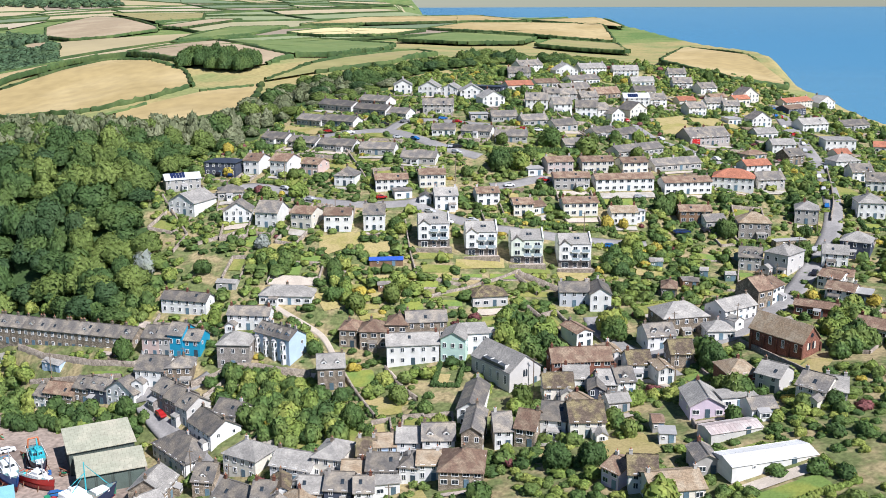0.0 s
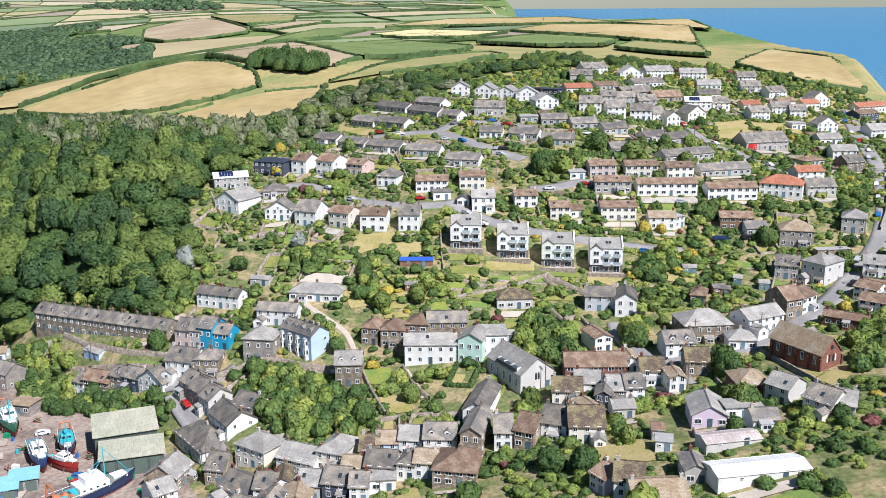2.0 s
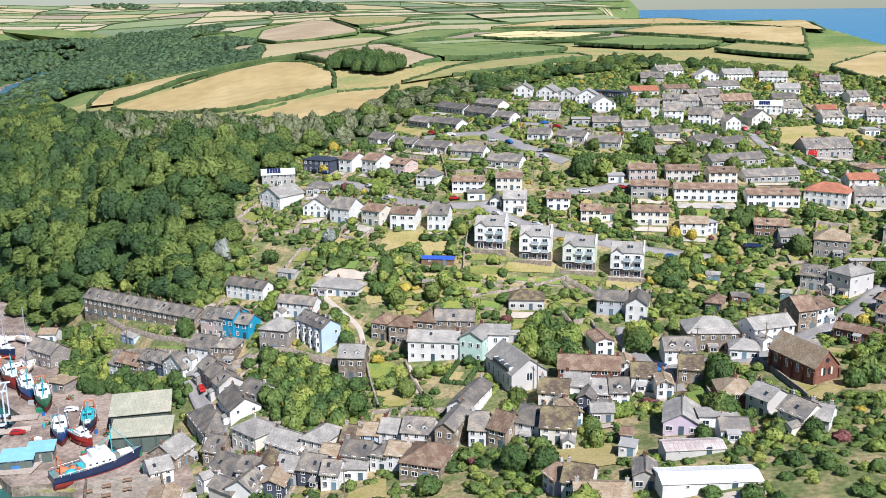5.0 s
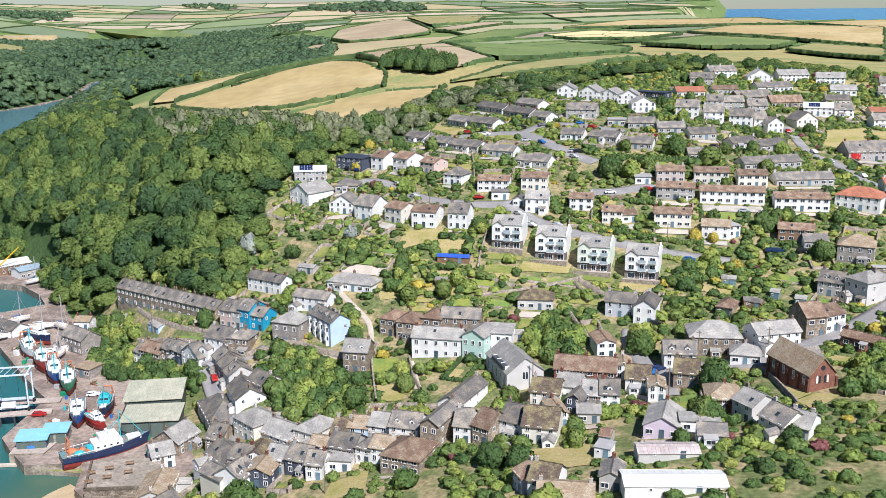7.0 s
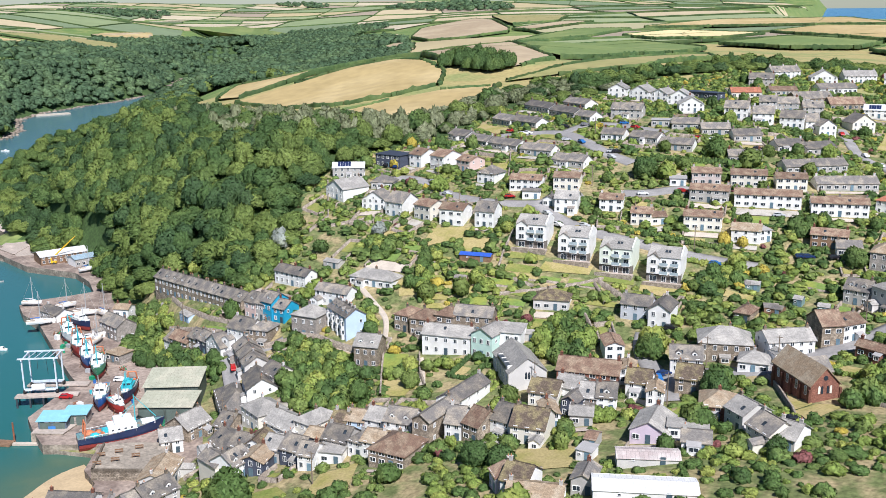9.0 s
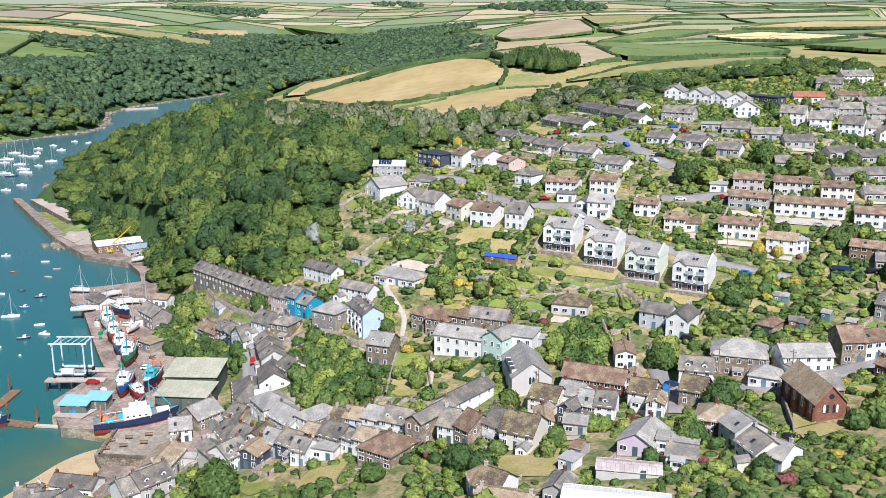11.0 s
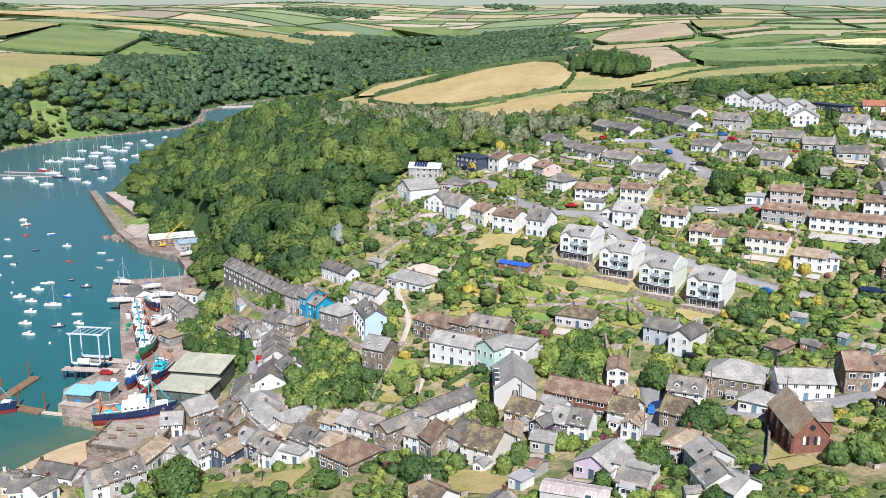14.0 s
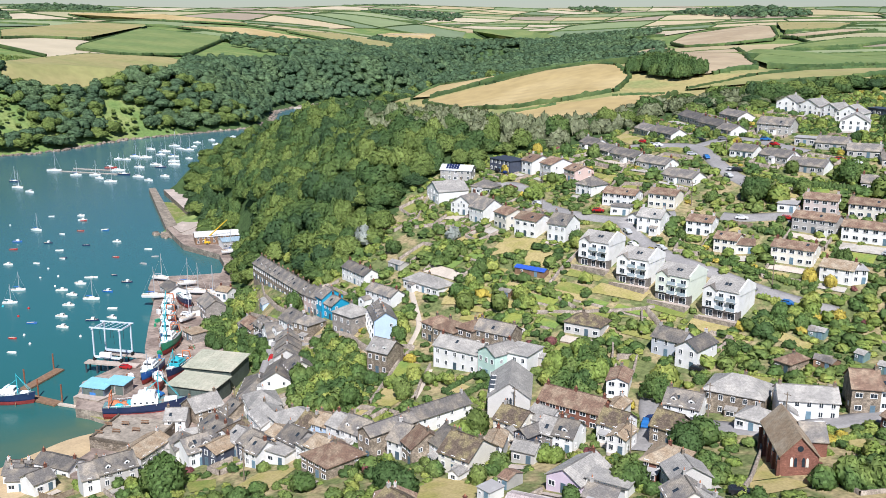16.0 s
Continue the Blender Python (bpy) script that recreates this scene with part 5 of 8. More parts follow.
house(62.8, 237.9, 7, 4.2, 7, 4.0, "white", "slate", "front_gable")
house(69.7, 247.3, -0, 6.1, 8, 4.1, "stone", "slate", "gable")
house(66.8, 260.7, 10, 8.4, 8, 4.1, "white", "slate", "gable")
house(66.5, 213.9, -2, 8.1, 11, 3.0, "lilac", "light", "front_gable")
house(74.2, 213.2, 8, 8.6, 4.5, 2.8, "white", "light", "flat")
shed(54.3, 207.4, -4, 2.6, 5, 2.5, "grey", "brown", "gable")
shed(54.8, 200.0, -9, 3.6, 4, 2.2, "white", "felt", "flat")
house(42.1, 185.7, -54, 4.7, 8, 4.0, "lilac", "brown", "gable")
house(45.3, 182.9, -8, 5.8, 8, 4.0, "white", "slate", "gable")
house(58.3, 184.6, 2, 4.6, 7, 3.4, "grey", "slate", "front_gable")
shed(70.5, 182.0, 15, 20.0, 7.0, 2.2, "white", "panels_white", "gable")
shed(68.2, 197.8, 16, 13.0, 5.5, 1.7, "greylight", "pinksheet", "gable")
house(77.0, 205.6, 8, 6.0, 6, 2.6, "white", "slate", "gable")
house(50.0, 177.5, 8, 11.0, 9, 2.8, "cream", "tan", "gable")
house(-67.8, 175.9, 16, 11.7, 6.5, 3.2, "white", "slate", "gable")
house(-60.4, 180.0, 28, 4.7, 6.5, 3.2, "white", "light", "front_gable")
house(-44.5, 177.6, 75, 9.2, 8, 4.0, "grey", "slate", "gable")
house(-46.2, 173.0, 69, 6.6, 8, 4.0, "white", "slate", "gable")
house(-54.2, 192.3, 109, 13.0, 8, 4.0, "stone", "slate", "gable")
house(-67.5, 166.0, 45, 6.9, 6.5, 3.2, "white", "slate", "gable")
house(-61.4, 166.3, 92, 5.7, 6.5, 3.2, "white", "slate", "gable")
house(-37.0, 193.0, 66, 5.8, 8, 4.0, "stone", "slate", "front_gable")
house(-32.2, 192.6, 80, 6.8, 8, 4.0, "white", "slate", "gable")
house(-65.0, 210.7, 43, 5.9, 8, 4.1, "white", "light", "gable")
house(-65.9, 220.1, 81, 9.1, 9, 4.0, "stone", "light", "gable")
house(-79.3, 170.6, 42, 6.3, 6.5, 3.2, "grey", "slate", "gable")
house(-73.7, 167.2, 32, 4.3, 6.5, 3.2, "white", "slate", "gable")
house(78.9, 227.4, 7, 8.1, 9, 4.0, "brick", "slate", "hip")
shed(79.0, 314.0, -6, 4.3, 3, 2.3, "teal", "light", "gable")
shed(92.9, 305.6, -16, 2.6, 3, 2.3, "teal", "light", "gable")
shed(100.0, 301.0, -7, 3.2, 3, 2.3, "teal", "light", "gable")
shed(86.8, 298.6, -15, 4.7, 4, 2.3, "wood", "slate", "gable")
shed(127.8, 325.3, 12, 11.6, 3, 2.0, "stone", "felt", "flat")
shed(108.2, 316.0, 17, 3.4, 3, 2.2, "teal", "slate", "gable")
shed(78.4, 313.8, 10, 3.8, 3, 2.2, "teal", "slate", "gable")
shed(85.4, 299.2, 9, 4.0, 4, 2.4, "wood", "slate", "gable")
shed(-11.0, 309.5, 3, 10.9, 3, 2.2, "wood", "bluetarp", "gable")
shed(-11.4, 296.2, 8, 3.9, 3, 2.2, "wood", "slate", "gable")
shed(18.9, 271.7, 18, 5.0, 4, 2.4, "grey", "light", "gable")


# ---- the four modern townhouses ----
screen_glass = mat("pale_balcony_glass", (0.35, 0.42, 0.45), 0.1, var=0.1, scale=0.5)

def townhouse(x, y, turn, w, wall, seed):
    """Three storeys: stone-faced garden floor behind a terrace, two white floors with tall windows, balconies, a gabled bay, pale slate roof and a raised gable wall."""
    d, h, g = 11.0, 8.3, 2.7
    z = base_level(x, y, turn, w, d)
    FOOTPRINTS.append((x, y, turn, w + 2, d + 6))
    root = new("townhouse")
    root.matrix_world = pose(x, y, z, 0, 0, turn)
    tagged(root, f"modern three-storey {WORDS[wall]} townhouse above a stone garden floor", "house", "row of townhouses")
    rise = 2.4
    link("wall", wall_mesh(w, d, h, rise, "gable"), WALLS[wall], root)
    bm = bmesh.new()
    box(bm, -w / 2 - 0.05, w / 2 + 0.05, -d / 2 - 0.06, -d / 2 + 2, -3.0, g)
    part("stone_facing", bm, WALLS["stonegrey"], root, "brown-grey stone-faced garden floor")
    top = link("roof", slab("roof", roof_faces(w - 0.6, d, h, rise, "gable", 0.2), 0.16), ROOFS["light"], root)
    for k in range(2):
        bm = bmesh.new()
        box(bm, -0.4, 0.4, -0.6, 0.6, 0, 0.06)
        part("rooflight", bm, glass, top, "", pose(0.3 + k * 1.0, -d / 4, h + rise / 2 + 0.05, math.degrees(math.atan2(rise, d / 2))))
    # gabled bay at one side of the front
    bay = new("bay")
    bay.parent = root
    bay.matrix_basis = pose(-w / 2 + w * 0.2, -d / 2 + 1.5, 0)
    link("wall", wall_mesh(w * 0.38, 4.2, h - 0.4, 1.5, "front_gable", -g), WALLS[wall], bay)
    link("roof", slab("roof", roof_faces(w * 0.38, 4.2, h - 0.4, 1.5, "front_gable", 0.2), 0.14), ROOFS["slate"], bay)
    # raised wall at the other end
    a = w / 2
    me = raw("parapet", [(a - 0.3, -d / 2, h - 1), (a + 0.15, -d / 2, h - 1), (a + 0.15, d / 2, h - 1), (a - 0.3, d / 2, h - 1), (a - 0.3, -d / 2, h + 0.5), (a + 0.15, -d / 2, h + 0.5), (a + 0.15, d / 2, h + 0.5), (a - 0.3, d / 2, h + 0.5), (a - 0.3, 0, h + rise + 0.6), (a + 0.15, 0, h + rise + 0.6)],
             [(0, 1, 5, 4), (1, 2, 6, 9, 5), (2, 3, 7, 6), (3, 0, 4, 8, 7), (4, 5, 9, 8), (8, 9, 6, 7)])
    link("parapet", me, WALLS[wall], root, "raised white gable wall")
    for s in range(3):
        for k in range(3):
            cx = -w / 2 + w * (0.2 + 0.31 * k)
            out = 0.64 if k == 0 and s > 0 else 0.02
            wide = (2.2 if k != 1 else 1.4) if s == 0 else (1.8 if k != 1 else 1.5)
            tall = 1.95 if s == 0 else 1.6 if s == 1 else 1.35
            add_window(root, wide, tall, pose(cx, -d / 2 - out - (0.05 if s == 0 else 0), (0.1 if s == 0 else 0.35 + s * 2.8), 0, 0, 0), 2)
    for s in (1, 2):
        for k in (1, 2):
            cx = -w / 2 + w * (0.2 + 0.31 * k)
            bm = bmesh.new()
            box(bm, cx - 1.3, cx + 1.3, -d / 2 - 1.2, -d / 2, s * 2.8 - 0.15, s * 2.8)
            bal = part("balcony", bm, white_paint, root)
            bm = bmesh.new()
            box(bm, cx - 1.3, cx + 1.3, -d / 2 - 1.2, -d / 2 - 1.17, s * 2.8, s * 2.8 + 0.95)
            part("glass_screen", bm, screen_glass, bal)
    bm = bmesh.new()
    box(bm, -w / 2 - 0.6, w / 2 + 0.6, -d / 2 - 3.4, -d / 2, -2.6, 0.02)
    terr = part("terrace", bm, concrete, root)
    bm = bmesh.new()
    box(bm, -w / 2 - 0.7, w / 2 + 0.7, -d / 2 - 3.65, -d / 2 - 3.4, -2.6, 0.55)
    part("retaining_wall", bm, dry_stone, terr)
    return root


townhouse(4.6, 326.5, 2, 10.6, "white", 1)
townhouse(20.6, 323.0, 1, 10.6, "white", 2)
townhouse(35.8, 319.8, -1, 10.8, "palegreen", 3)
townhouse(51.6, 318.2, -1, 10.8, "white", 4)

# long stone terrace above the harbour
for k in range(11):
    t = (k + 0.5) / 11
    house(-140 + 53.5 * t + 1.4, 301.3 - 21.7 * t + 3.6, -22, 5.25, 7.4, 5.9, "stone", "slate", "gable", 15.4 + 1.9 * t)


# ---- harbour works ----
def prism(name, outline, z0, z1, material, label, category, kind="structure", top=None):
    n = len(outline)
    area = sum(a[0] * b[1] - b[0] * a[1] for a, b in zip(outline, outline[1:] + outline[:1]))
    pts = outline if area > 0 else outline[::-1]
    verts = [(x, y, z0) for x, y in pts] + [(x, y, z1) for x, y in pts]
    me = raw(name, verts, [tuple(range(n, 2 * n))] + [(i, (i + 1) % n, n + (i + 1) % n, n + i) for i in range(n)])
    me.materials.append(top or material)
    me.materials.append(material)
    for p in me.polygons[1:]:
        p.material_index = 1
    return tagged(new(name, me), label, category, kind=kind)


weed = mat("green_weed", (0.16, 0.2, 0.05), 0.95, var=0.35, scale=0.2, fine=1.2, second=(0.3, 0.26, 0.14), coords="World")
rust = mat("rusty_steel", (0.22, 0.09, 0.05), 0.85, var=0.35, scale=0.8)
yard_top = mat("boatyard_concrete", (0.33, 0.265, 0.22), 0.95, var=0.35, scale=0.12, fine=0.9, second=(0.2, 0.155, 0.13), coords="World")
prism("quay", YARD, -4, 2.95, quay_stone, "stone-faced working quay and boatyard hardstanding", "quay", top=yard_top)
prism("outer_pier", [(-406, 432), (-404, 436), (-293, 374), (-294, 367)], -4, 3.4, quay_stone, "long narrow stone pier with a flat top", "pier")
prism("inner_pier", [(-395, 436), (-388, 443), (-322, 410), (-284, 384), (-276, 364), (-294, 371), (-306, 394)], -4, 3.3, quay_stone, "broad inner stone quay below the wood", "pier", top=concrete)
prism("dry_basin", [(-372, 418), (-360, 422), (-306, 394), (-296, 374)], -4, 0.5, weed, "weed-green drained basin between the piers", "basin")
SEA_WALL = [(-72, 187), (-80, 201), (-73.5, 205), (-63, 209), (-58, 201), (-56, 193)]
platform = mat("old_platform_paving", (0.27, 0.235, 0.19), 0.95, var=0.3, scale=0.25, fine=1.2, second=(0.36, 0.31, 0.25), coords="World")
rubble = courses(mat("rubble_quay_wall", (0.2, 0.165, 0.125), 0.95, var=0.4, scale=0.4, fine=2.0, second=(0.32, 0.27, 0.21)), 0.8, 0.4, 0.05, 0.3)
prism("sea_wall", SEA_WALL, -3, 5.5, rubble, "square old rubble-stone platform above the beach", "quay", top=platform)
for (ax, ay), (bx, by) in ((SEA_WALL[5], SEA_WALL[0]), (SEA_WALL[0], SEA_WALL[1]), (SEA_WALL[3], SEA_WALL[4])):
    n = math.hypot(bx - ax, by - ay)
    root = new("parapet_wall")
    root.matrix_world = pose(ax, ay, 5.5, 0, 0, math.degrees(math.atan2(by - ay, bx - ax)))
    tagged(root, "low rubble-stone parapet along the old platform", "parapet", kind="structure")
    bm = bmesh.new()
    box(bm, 0, n, -0.55, 0.0, -0.2, 0.6)
    part("coping", bm, rubble, root)
for k, (x, y) in enumerate(((-73, 190.5), (-75.5, 195), (-70, 194), (-72.5, 198.5), (-66.5, 198), (-69, 202.5))):
    root = new("bench")
    root.matrix_world = pose(x, y, 5.5, 0, 0, 35)
    tagged(root, "dark timber bench on the old stone platform", "bench", "platform benches")
    for px_, pz, py_ in ((0, 0.45, 0), (0, 0.85, 0.28)):
        bm = bmesh.new()
        box(bm, -1.1, 1.1, py_ - (0.25 if pz < 0.5 else 0.04), py_ + (0.25 if pz < 0.5 else 0.04), pz - (0.04 if pz < 0.5 else 0.2), pz + (0.04 if pz < 0.5 else 0.2))
        part("seat" if pz < 0.5 else "backrest", bm, WALLS["wood"], root)
    for sx in (-0.95, 0.95):
        bm = bmesh.new()
        box(bm, sx - 0.05, sx + 0.05, -0.22, 0.3, 0, 0.42)
        part("leg", bm, WALLS["wood"], root)
prism("quay_apron", [(-306, 392), (-288, 372), (-272, 362), (-262, 372), (-286, 394), (-318, 412)], -4, 3.1, quay_stone, "pale stone apron between the pier and the wood", "quay", top=concrete)
prism("dock_wall", [(-108, 203), (-99, 206), (-101, 219), (-112, 214)], -4, 3.4, quay_stone, "stone dock under the blue-roofed shed", "quay", top=concrete)
prism("slipway", [(-100, 200), (-80, 203), (-72, 216), (-96, 208)], -3, 1.2, quay_stone, "wet stone slipway", "slipway", top=weed)
v, f = drape([(-98, 150), (-62, 160), (-66, 188), (-92, 202)], 14, 0.0)
v[:, 2] = np.clip(1.6 - 0.075 * reach(v[:, 0], v[:, 1], [(-62, 160), (-66, 188)]), -1.0, 1.6)
tagged(new("beach", triangles("beach", v, f, sand, True)), "small golden sand beach below the sea wall", "beach", kind="structure")


def boat_shed(x, y, turn, w, d, h, rise, roof_mat, wall_mat, bays):
    root = new("boat_shed")
    root.matrix_world = pose(x, y, 2.95, 0, 0, turn)
    FOOTPRINTS.append((x, y, turn, w, d))
    tagged(root, "large green-grey corrugated boat-building shed with a pale roof", "shed", "boat sheds")
    link("wall", wall_mesh(w, d, h, 0, "flat", 1), wall_mat, root)
    a, b = w / 2 + 0.5, d / 2 + 0.5
    link("roof", slab("roof", [[(-a, -b, h), (a, -b, h), (a, b, h + rise), (-a, b, h + rise)]], 0.25), roof_mat, root)
    for k in range(bays):
        bm = bmesh.new()
        c = -w / 2 + w * (k + 0.5) / bays
        box(bm, c - w / bays * 0.4, c + w / bays * 0.4, -d / 2 - 0.12, -d / 2 + 0.05, 0, h * 0.8)
        part("door", bm, shed_door, root)
    return root


shed_roof = courses(mat("pale_green_sheet_roof", (0.4, 0.4, 0.3), 0.7, var=0.15, scale=0.1, fine=1.0, second=(0.5, 0.47, 0.36)), 1.1, 3.0, 0.03, 0.06)
shed_wall = courses(mat("green_corrugated_wall", (0.08, 0.1, 0.085), 0.7, var=0.2, scale=0.2), 0.4, 30.0, 0.06, 0.1)
shed_door = courses(mat("green_shed_door", (0.16, 0.21, 0.18), 0.65, var=0.2, scale=0.3), 0.9, 30.0, 0.05, 0.1)
shop_wall = mat("slate_blue_boards", (0.1, 0.13, 0.17), 0.7, var=0.2, scale=0.5)
HULLS_BLUE = mat("notice_blue", (0.05, 0.2, 0.5), 0.5, var=0.1, scale=1.0)
blue_roof = mat("turquoise_sheet_roof", (0.24, 0.5, 0.6), 0.5, var=0.12, scale=0.3)
boat_shed(-78.8, 228.6, 22, 15.8, 10.5, 5.2, 0.6, shed_roof, shed_wall, 4)
boat_shed(-85.4, 240.6, 25, 16.2, 13, 6.6, 1.2, shed_roof, shed_wall, 3)
root = boat_shed(-105.4, 210.2, 24, 8.0, 5.6, 3.1, 0.7, blue_roof, shop_wall, 2)
bm = bmesh.new()
for k, (a, b) in enumerate(((-2.2, -0.9), (-0.6, 0.5), (0.8, 2.1))):
    box(bm, a, b, -2.93, -2.85, 2.45, 2.7)
part("sign_bar", bm, white_paint, root, "white painted lettering bars")
bm = bmesh.new()
box(bm, -1.2, 0.9, -2.99, -2.85, 0.5, 1.3)
part("notice_board", bm, HULLS_BLUE, root, "small blue notice board")
tagged(root, "dark grey-blue quayside workshop with a turquoise sheet roof", "workshop")
root = boat_shed(-101.6, 215.2, 24, 6.4, 5.2, 3.6, 0.5, blue_roof, WALLS["stonegrey"], 2)
tagged(root, "small grey quayside workshop with a turquoise sheet roof", "workshop")
house(-181.0, 291.5, -17, 12, 7, 3.0, "grey", "slate", "gable", 2.95)
house(-143.0, 282.5, -22, 13, 8, 5.6, "stonegrey", "slate", "gable", 2.95)
house(-151.5, 296.5, 12, 6, 6, 3.4, "white", "tan", "gable", 6.0)
house(-124.5, 261.0, -10, 7, 6, 2.8, "stone", "tan", "flat", 3.6)
house(-246.5, 366.0, 58, 24, 13, 4.2, "wood", "panels_white", "gable", 2.95)
house(-230.5, 365.0, 66, 16, 9, 3.8, "grey", "bluegrey", "gable", 2.95)


def travel_hoist():
    """A four-legged boat hoist on wheels over the piled jetty."""
    root = new("travel_hoist")
    turn = math.degrees(math.atan2(229.3 - 224.7, -122.7 + 131.6))
    root.matrix_world = pose(-128.6, 230.2, 3.7, 0, 0, turn)
    tagged(root, "blue-white steel travelling boat hoist on wheels", "hoist")
    paint = mat("pale_blue_steel", (0.6, 0.67, 0.74), 0.45, 0.1, var=0.1, scale=0.6)
    tyre = mat("black_tyre", (0.03, 0.03, 0.03), 0.9, var=0.2, scale=2)
    for sx in (-5, 5):
        for sy in (-3.6, 3.6):
            bm = bmesh.new()
            box(bm, sx - 0.2, sx + 0.2, sy - 0.2, sy + 0.2, 1.2, 11.0)
            part("leg", bm, paint, root)
            bm = bmesh.new()
            tube(bm, (sx - 0.3, sy, 0.7), (sx + 0.3, sy, 0.7), 0.75, n=14)
            part("wheel", bm, tyre, root)
        bm = bmesh.new()
        box(bm, sx - 0.2, sx + 0.2, -4.2, 4.2, 10.9, 11.4)
        part("top_beam", bm, paint, root)
    for sy in (-3.6, 3.6):
        bm = bmesh.new()
        box(bm, -6.2, 6.2, sy - 0.16, sy + 0.16, 11.4, 11.85)
        part("cross_beam", bm, paint, root)
        bm = bmesh.new()
        box(bm, -5.0, 5.0, sy - 0.3, sy + 0.3, 1.0, 1.7)
        part("lower_beam", bm, paint, root)
    for sx in (-3.2, -1.1, 1.1, 3.2):
        bm = bmesh.new()
        tube(bm, (sx, -3.6, 11.7), (sx + 1.0, 3.6, 11.7), 0.1, n=6)
        part("brace", bm, paint, root)
    for sx in (-2.5, 2.5):
        for sy in (-3.6, 3.6):
            bm = bmesh.new()
            tube(bm, (sx, sy, 11.4), (sx, sy * 0.8, 6.0), 0.05, n=5)
            part("sling_cable", bm, tyre, root)
    bm = bmesh.new()
    box(bm, -2.5, 1.5, -4.6, -3.4, 1.7, 3.2)
    part("engine_box", bm, white_paint, root)


travel_hoist()


def jetty(a, b, width, z, label):
    """A deck on round piles."""
    a, b = Vector((*a, 0)), Vector((*b, 0))
    n = (b - a).length
    root = new("jetty")
    root.matrix_world = pose(a.x, a.y, z, 0, 0, math.degrees(math.atan2(b.y - a.y, b.x - a.x)))
    tagged(root, label, "jetty", kind="structure")
    bm = bmesh.new()
    box(bm, 0, n, -width / 2, width / 2, -0.5, 0)
    part("deck", bm, concrete, root)
    for k in range(int(n / 4) + 1):
        for s in (-1, 1):
            bm = bmesh.new()
            tube(bm, (k * 4 + 0.5, s * (width / 2 - 0.4), -6), (k * 4 + 0.5, s * (width / 2 - 0.4), -0.4), 0.3)
            part("pile", bm, dark_paint, root)


jetty((-133, 222.5), (-116, 231.5), 3.2, 3.7, "concrete hoist jetty on dark round piles")
jetty((-137, 232.0), (-119, 239.5), 3.2, 3.7, "concrete hoist jetty on dark round piles")
for a, b in (((-131, 196.4), (-141, 217.5)), ((-128, 197), (-112.7, 200.7)), ((-112.7, 200.7), (-101, 205))):
    a, b = Vector((*a, 0)), Vector((*b, 0))
    root = new("pontoon")
    root.matrix_world = pose(a.x, a.y, 0.5, 0, 0, math.degrees(math.atan2(b.y - a.y, b.x - a.x)))
    tagged(root, "floating timber pontoon with a worn deck", "pontoon", "pontoons")
    wide = 0.7 if b.x > -105 else 1.7
    for k in range(int((b - a).length / 1.2)):
        bm = bmesh.new()
        box(bm, k * 1.2, k * 1.2 + 1.14, -wide, wide, -0.4, 0.15)
        part("plank", bm, gravel if wide < 1 else WALLS["wood"], root)
    if wide > 1:
        for k in (0.3, 0.95):
            bm = bmesh.new()
            tube(bm, ((b - a).length * k, wide + 0.3, -4), ((b - a).length * k, wide + 0.3, 5.5), 0.25)
            part("pile", bm, rust, root)
for a, b in (((-540, 455), (-508, 470)), ((-536, 442), (-490, 462))):
    a, b = Vector((*a, 0)), Vector((*b, 0))
    root = new("pontoon")
    root.matrix_world = pose(a.x, a.y, 0.5, 0, 0, math.degrees(math.atan2(b.y - a.y, b.x - a.x)))
    tagged(root, "long pale visitors' pontoon on the river", "pontoon", "pontoons")
    bm = bmesh.new()
    box(bm, 0, (b - a).length, -0.8, 0.8, -0.4, 0.1)
    part("deck", bm, concrete, root)
root = new("raft")
root.matrix_world = pose(-770, 915, 0.4, 0, 0, 60)
tagged(root, "pale floating raft moored in the upper river", "raft")
bm = bmesh.new()
box(bm, -20, 20, -4, 4, -0.4, 1.2)
part("deck", bm, gravel, root)


# ---- boats ----
HULLS = {
    "white": mat("white_hull", (0.8, 0.8, 0.78), 0.35, var=0.06, scale=0.5),
    "navy": mat("navy_hull", (0.02, 0.035, 0.09), 0.35, var=0.2, scale=0.5),
    "blue": mat("blue_hull", (0.03, 0.13, 0.4), 0.35, var=0.15, scale=0.5),
    "red": mat("red_hull", (0.42, 0.03, 0.025), 0.4, var=0.15, scale=0.5),
    "green": mat("green_hull", (0.02, 0.26, 0.13), 0.4, var=0.15, scale=0.5),
    "grey": mat("grey_hull", (0.35, 0.36, 0.37), 0.5, var=0.15, scale=0.5),
    "turquoise": mat("turquoise_hull", (0.05, 0.42, 0.48), 0.4, var=0.12, scale=0.5),
}
work_deck = mat("worn_turquoise_deck", (0.12, 0.24, 0.25), 0.8, var=0.35, scale=0.6, fine=3.0, second=(0.26, 0.2, 0.15))
net_orange = mat("faded_orange_paint", (0.5, 0.16, 0.07), 0.7, var=0.25, scale=0.8)
deck_mat = mat("boat_deck", (0.5, 0.42, 0.32), 0.7, var=0.2, scale=1.0)
antifoul = mat("red_antifouling", (0.25, 0.035, 0.03), 0.7, var=0.25, scale=0.6)
alloy = mat("mast_alloy", (0.7, 0.7, 0.7), 0.4, 0.6, var=0.05, scale=1.0)


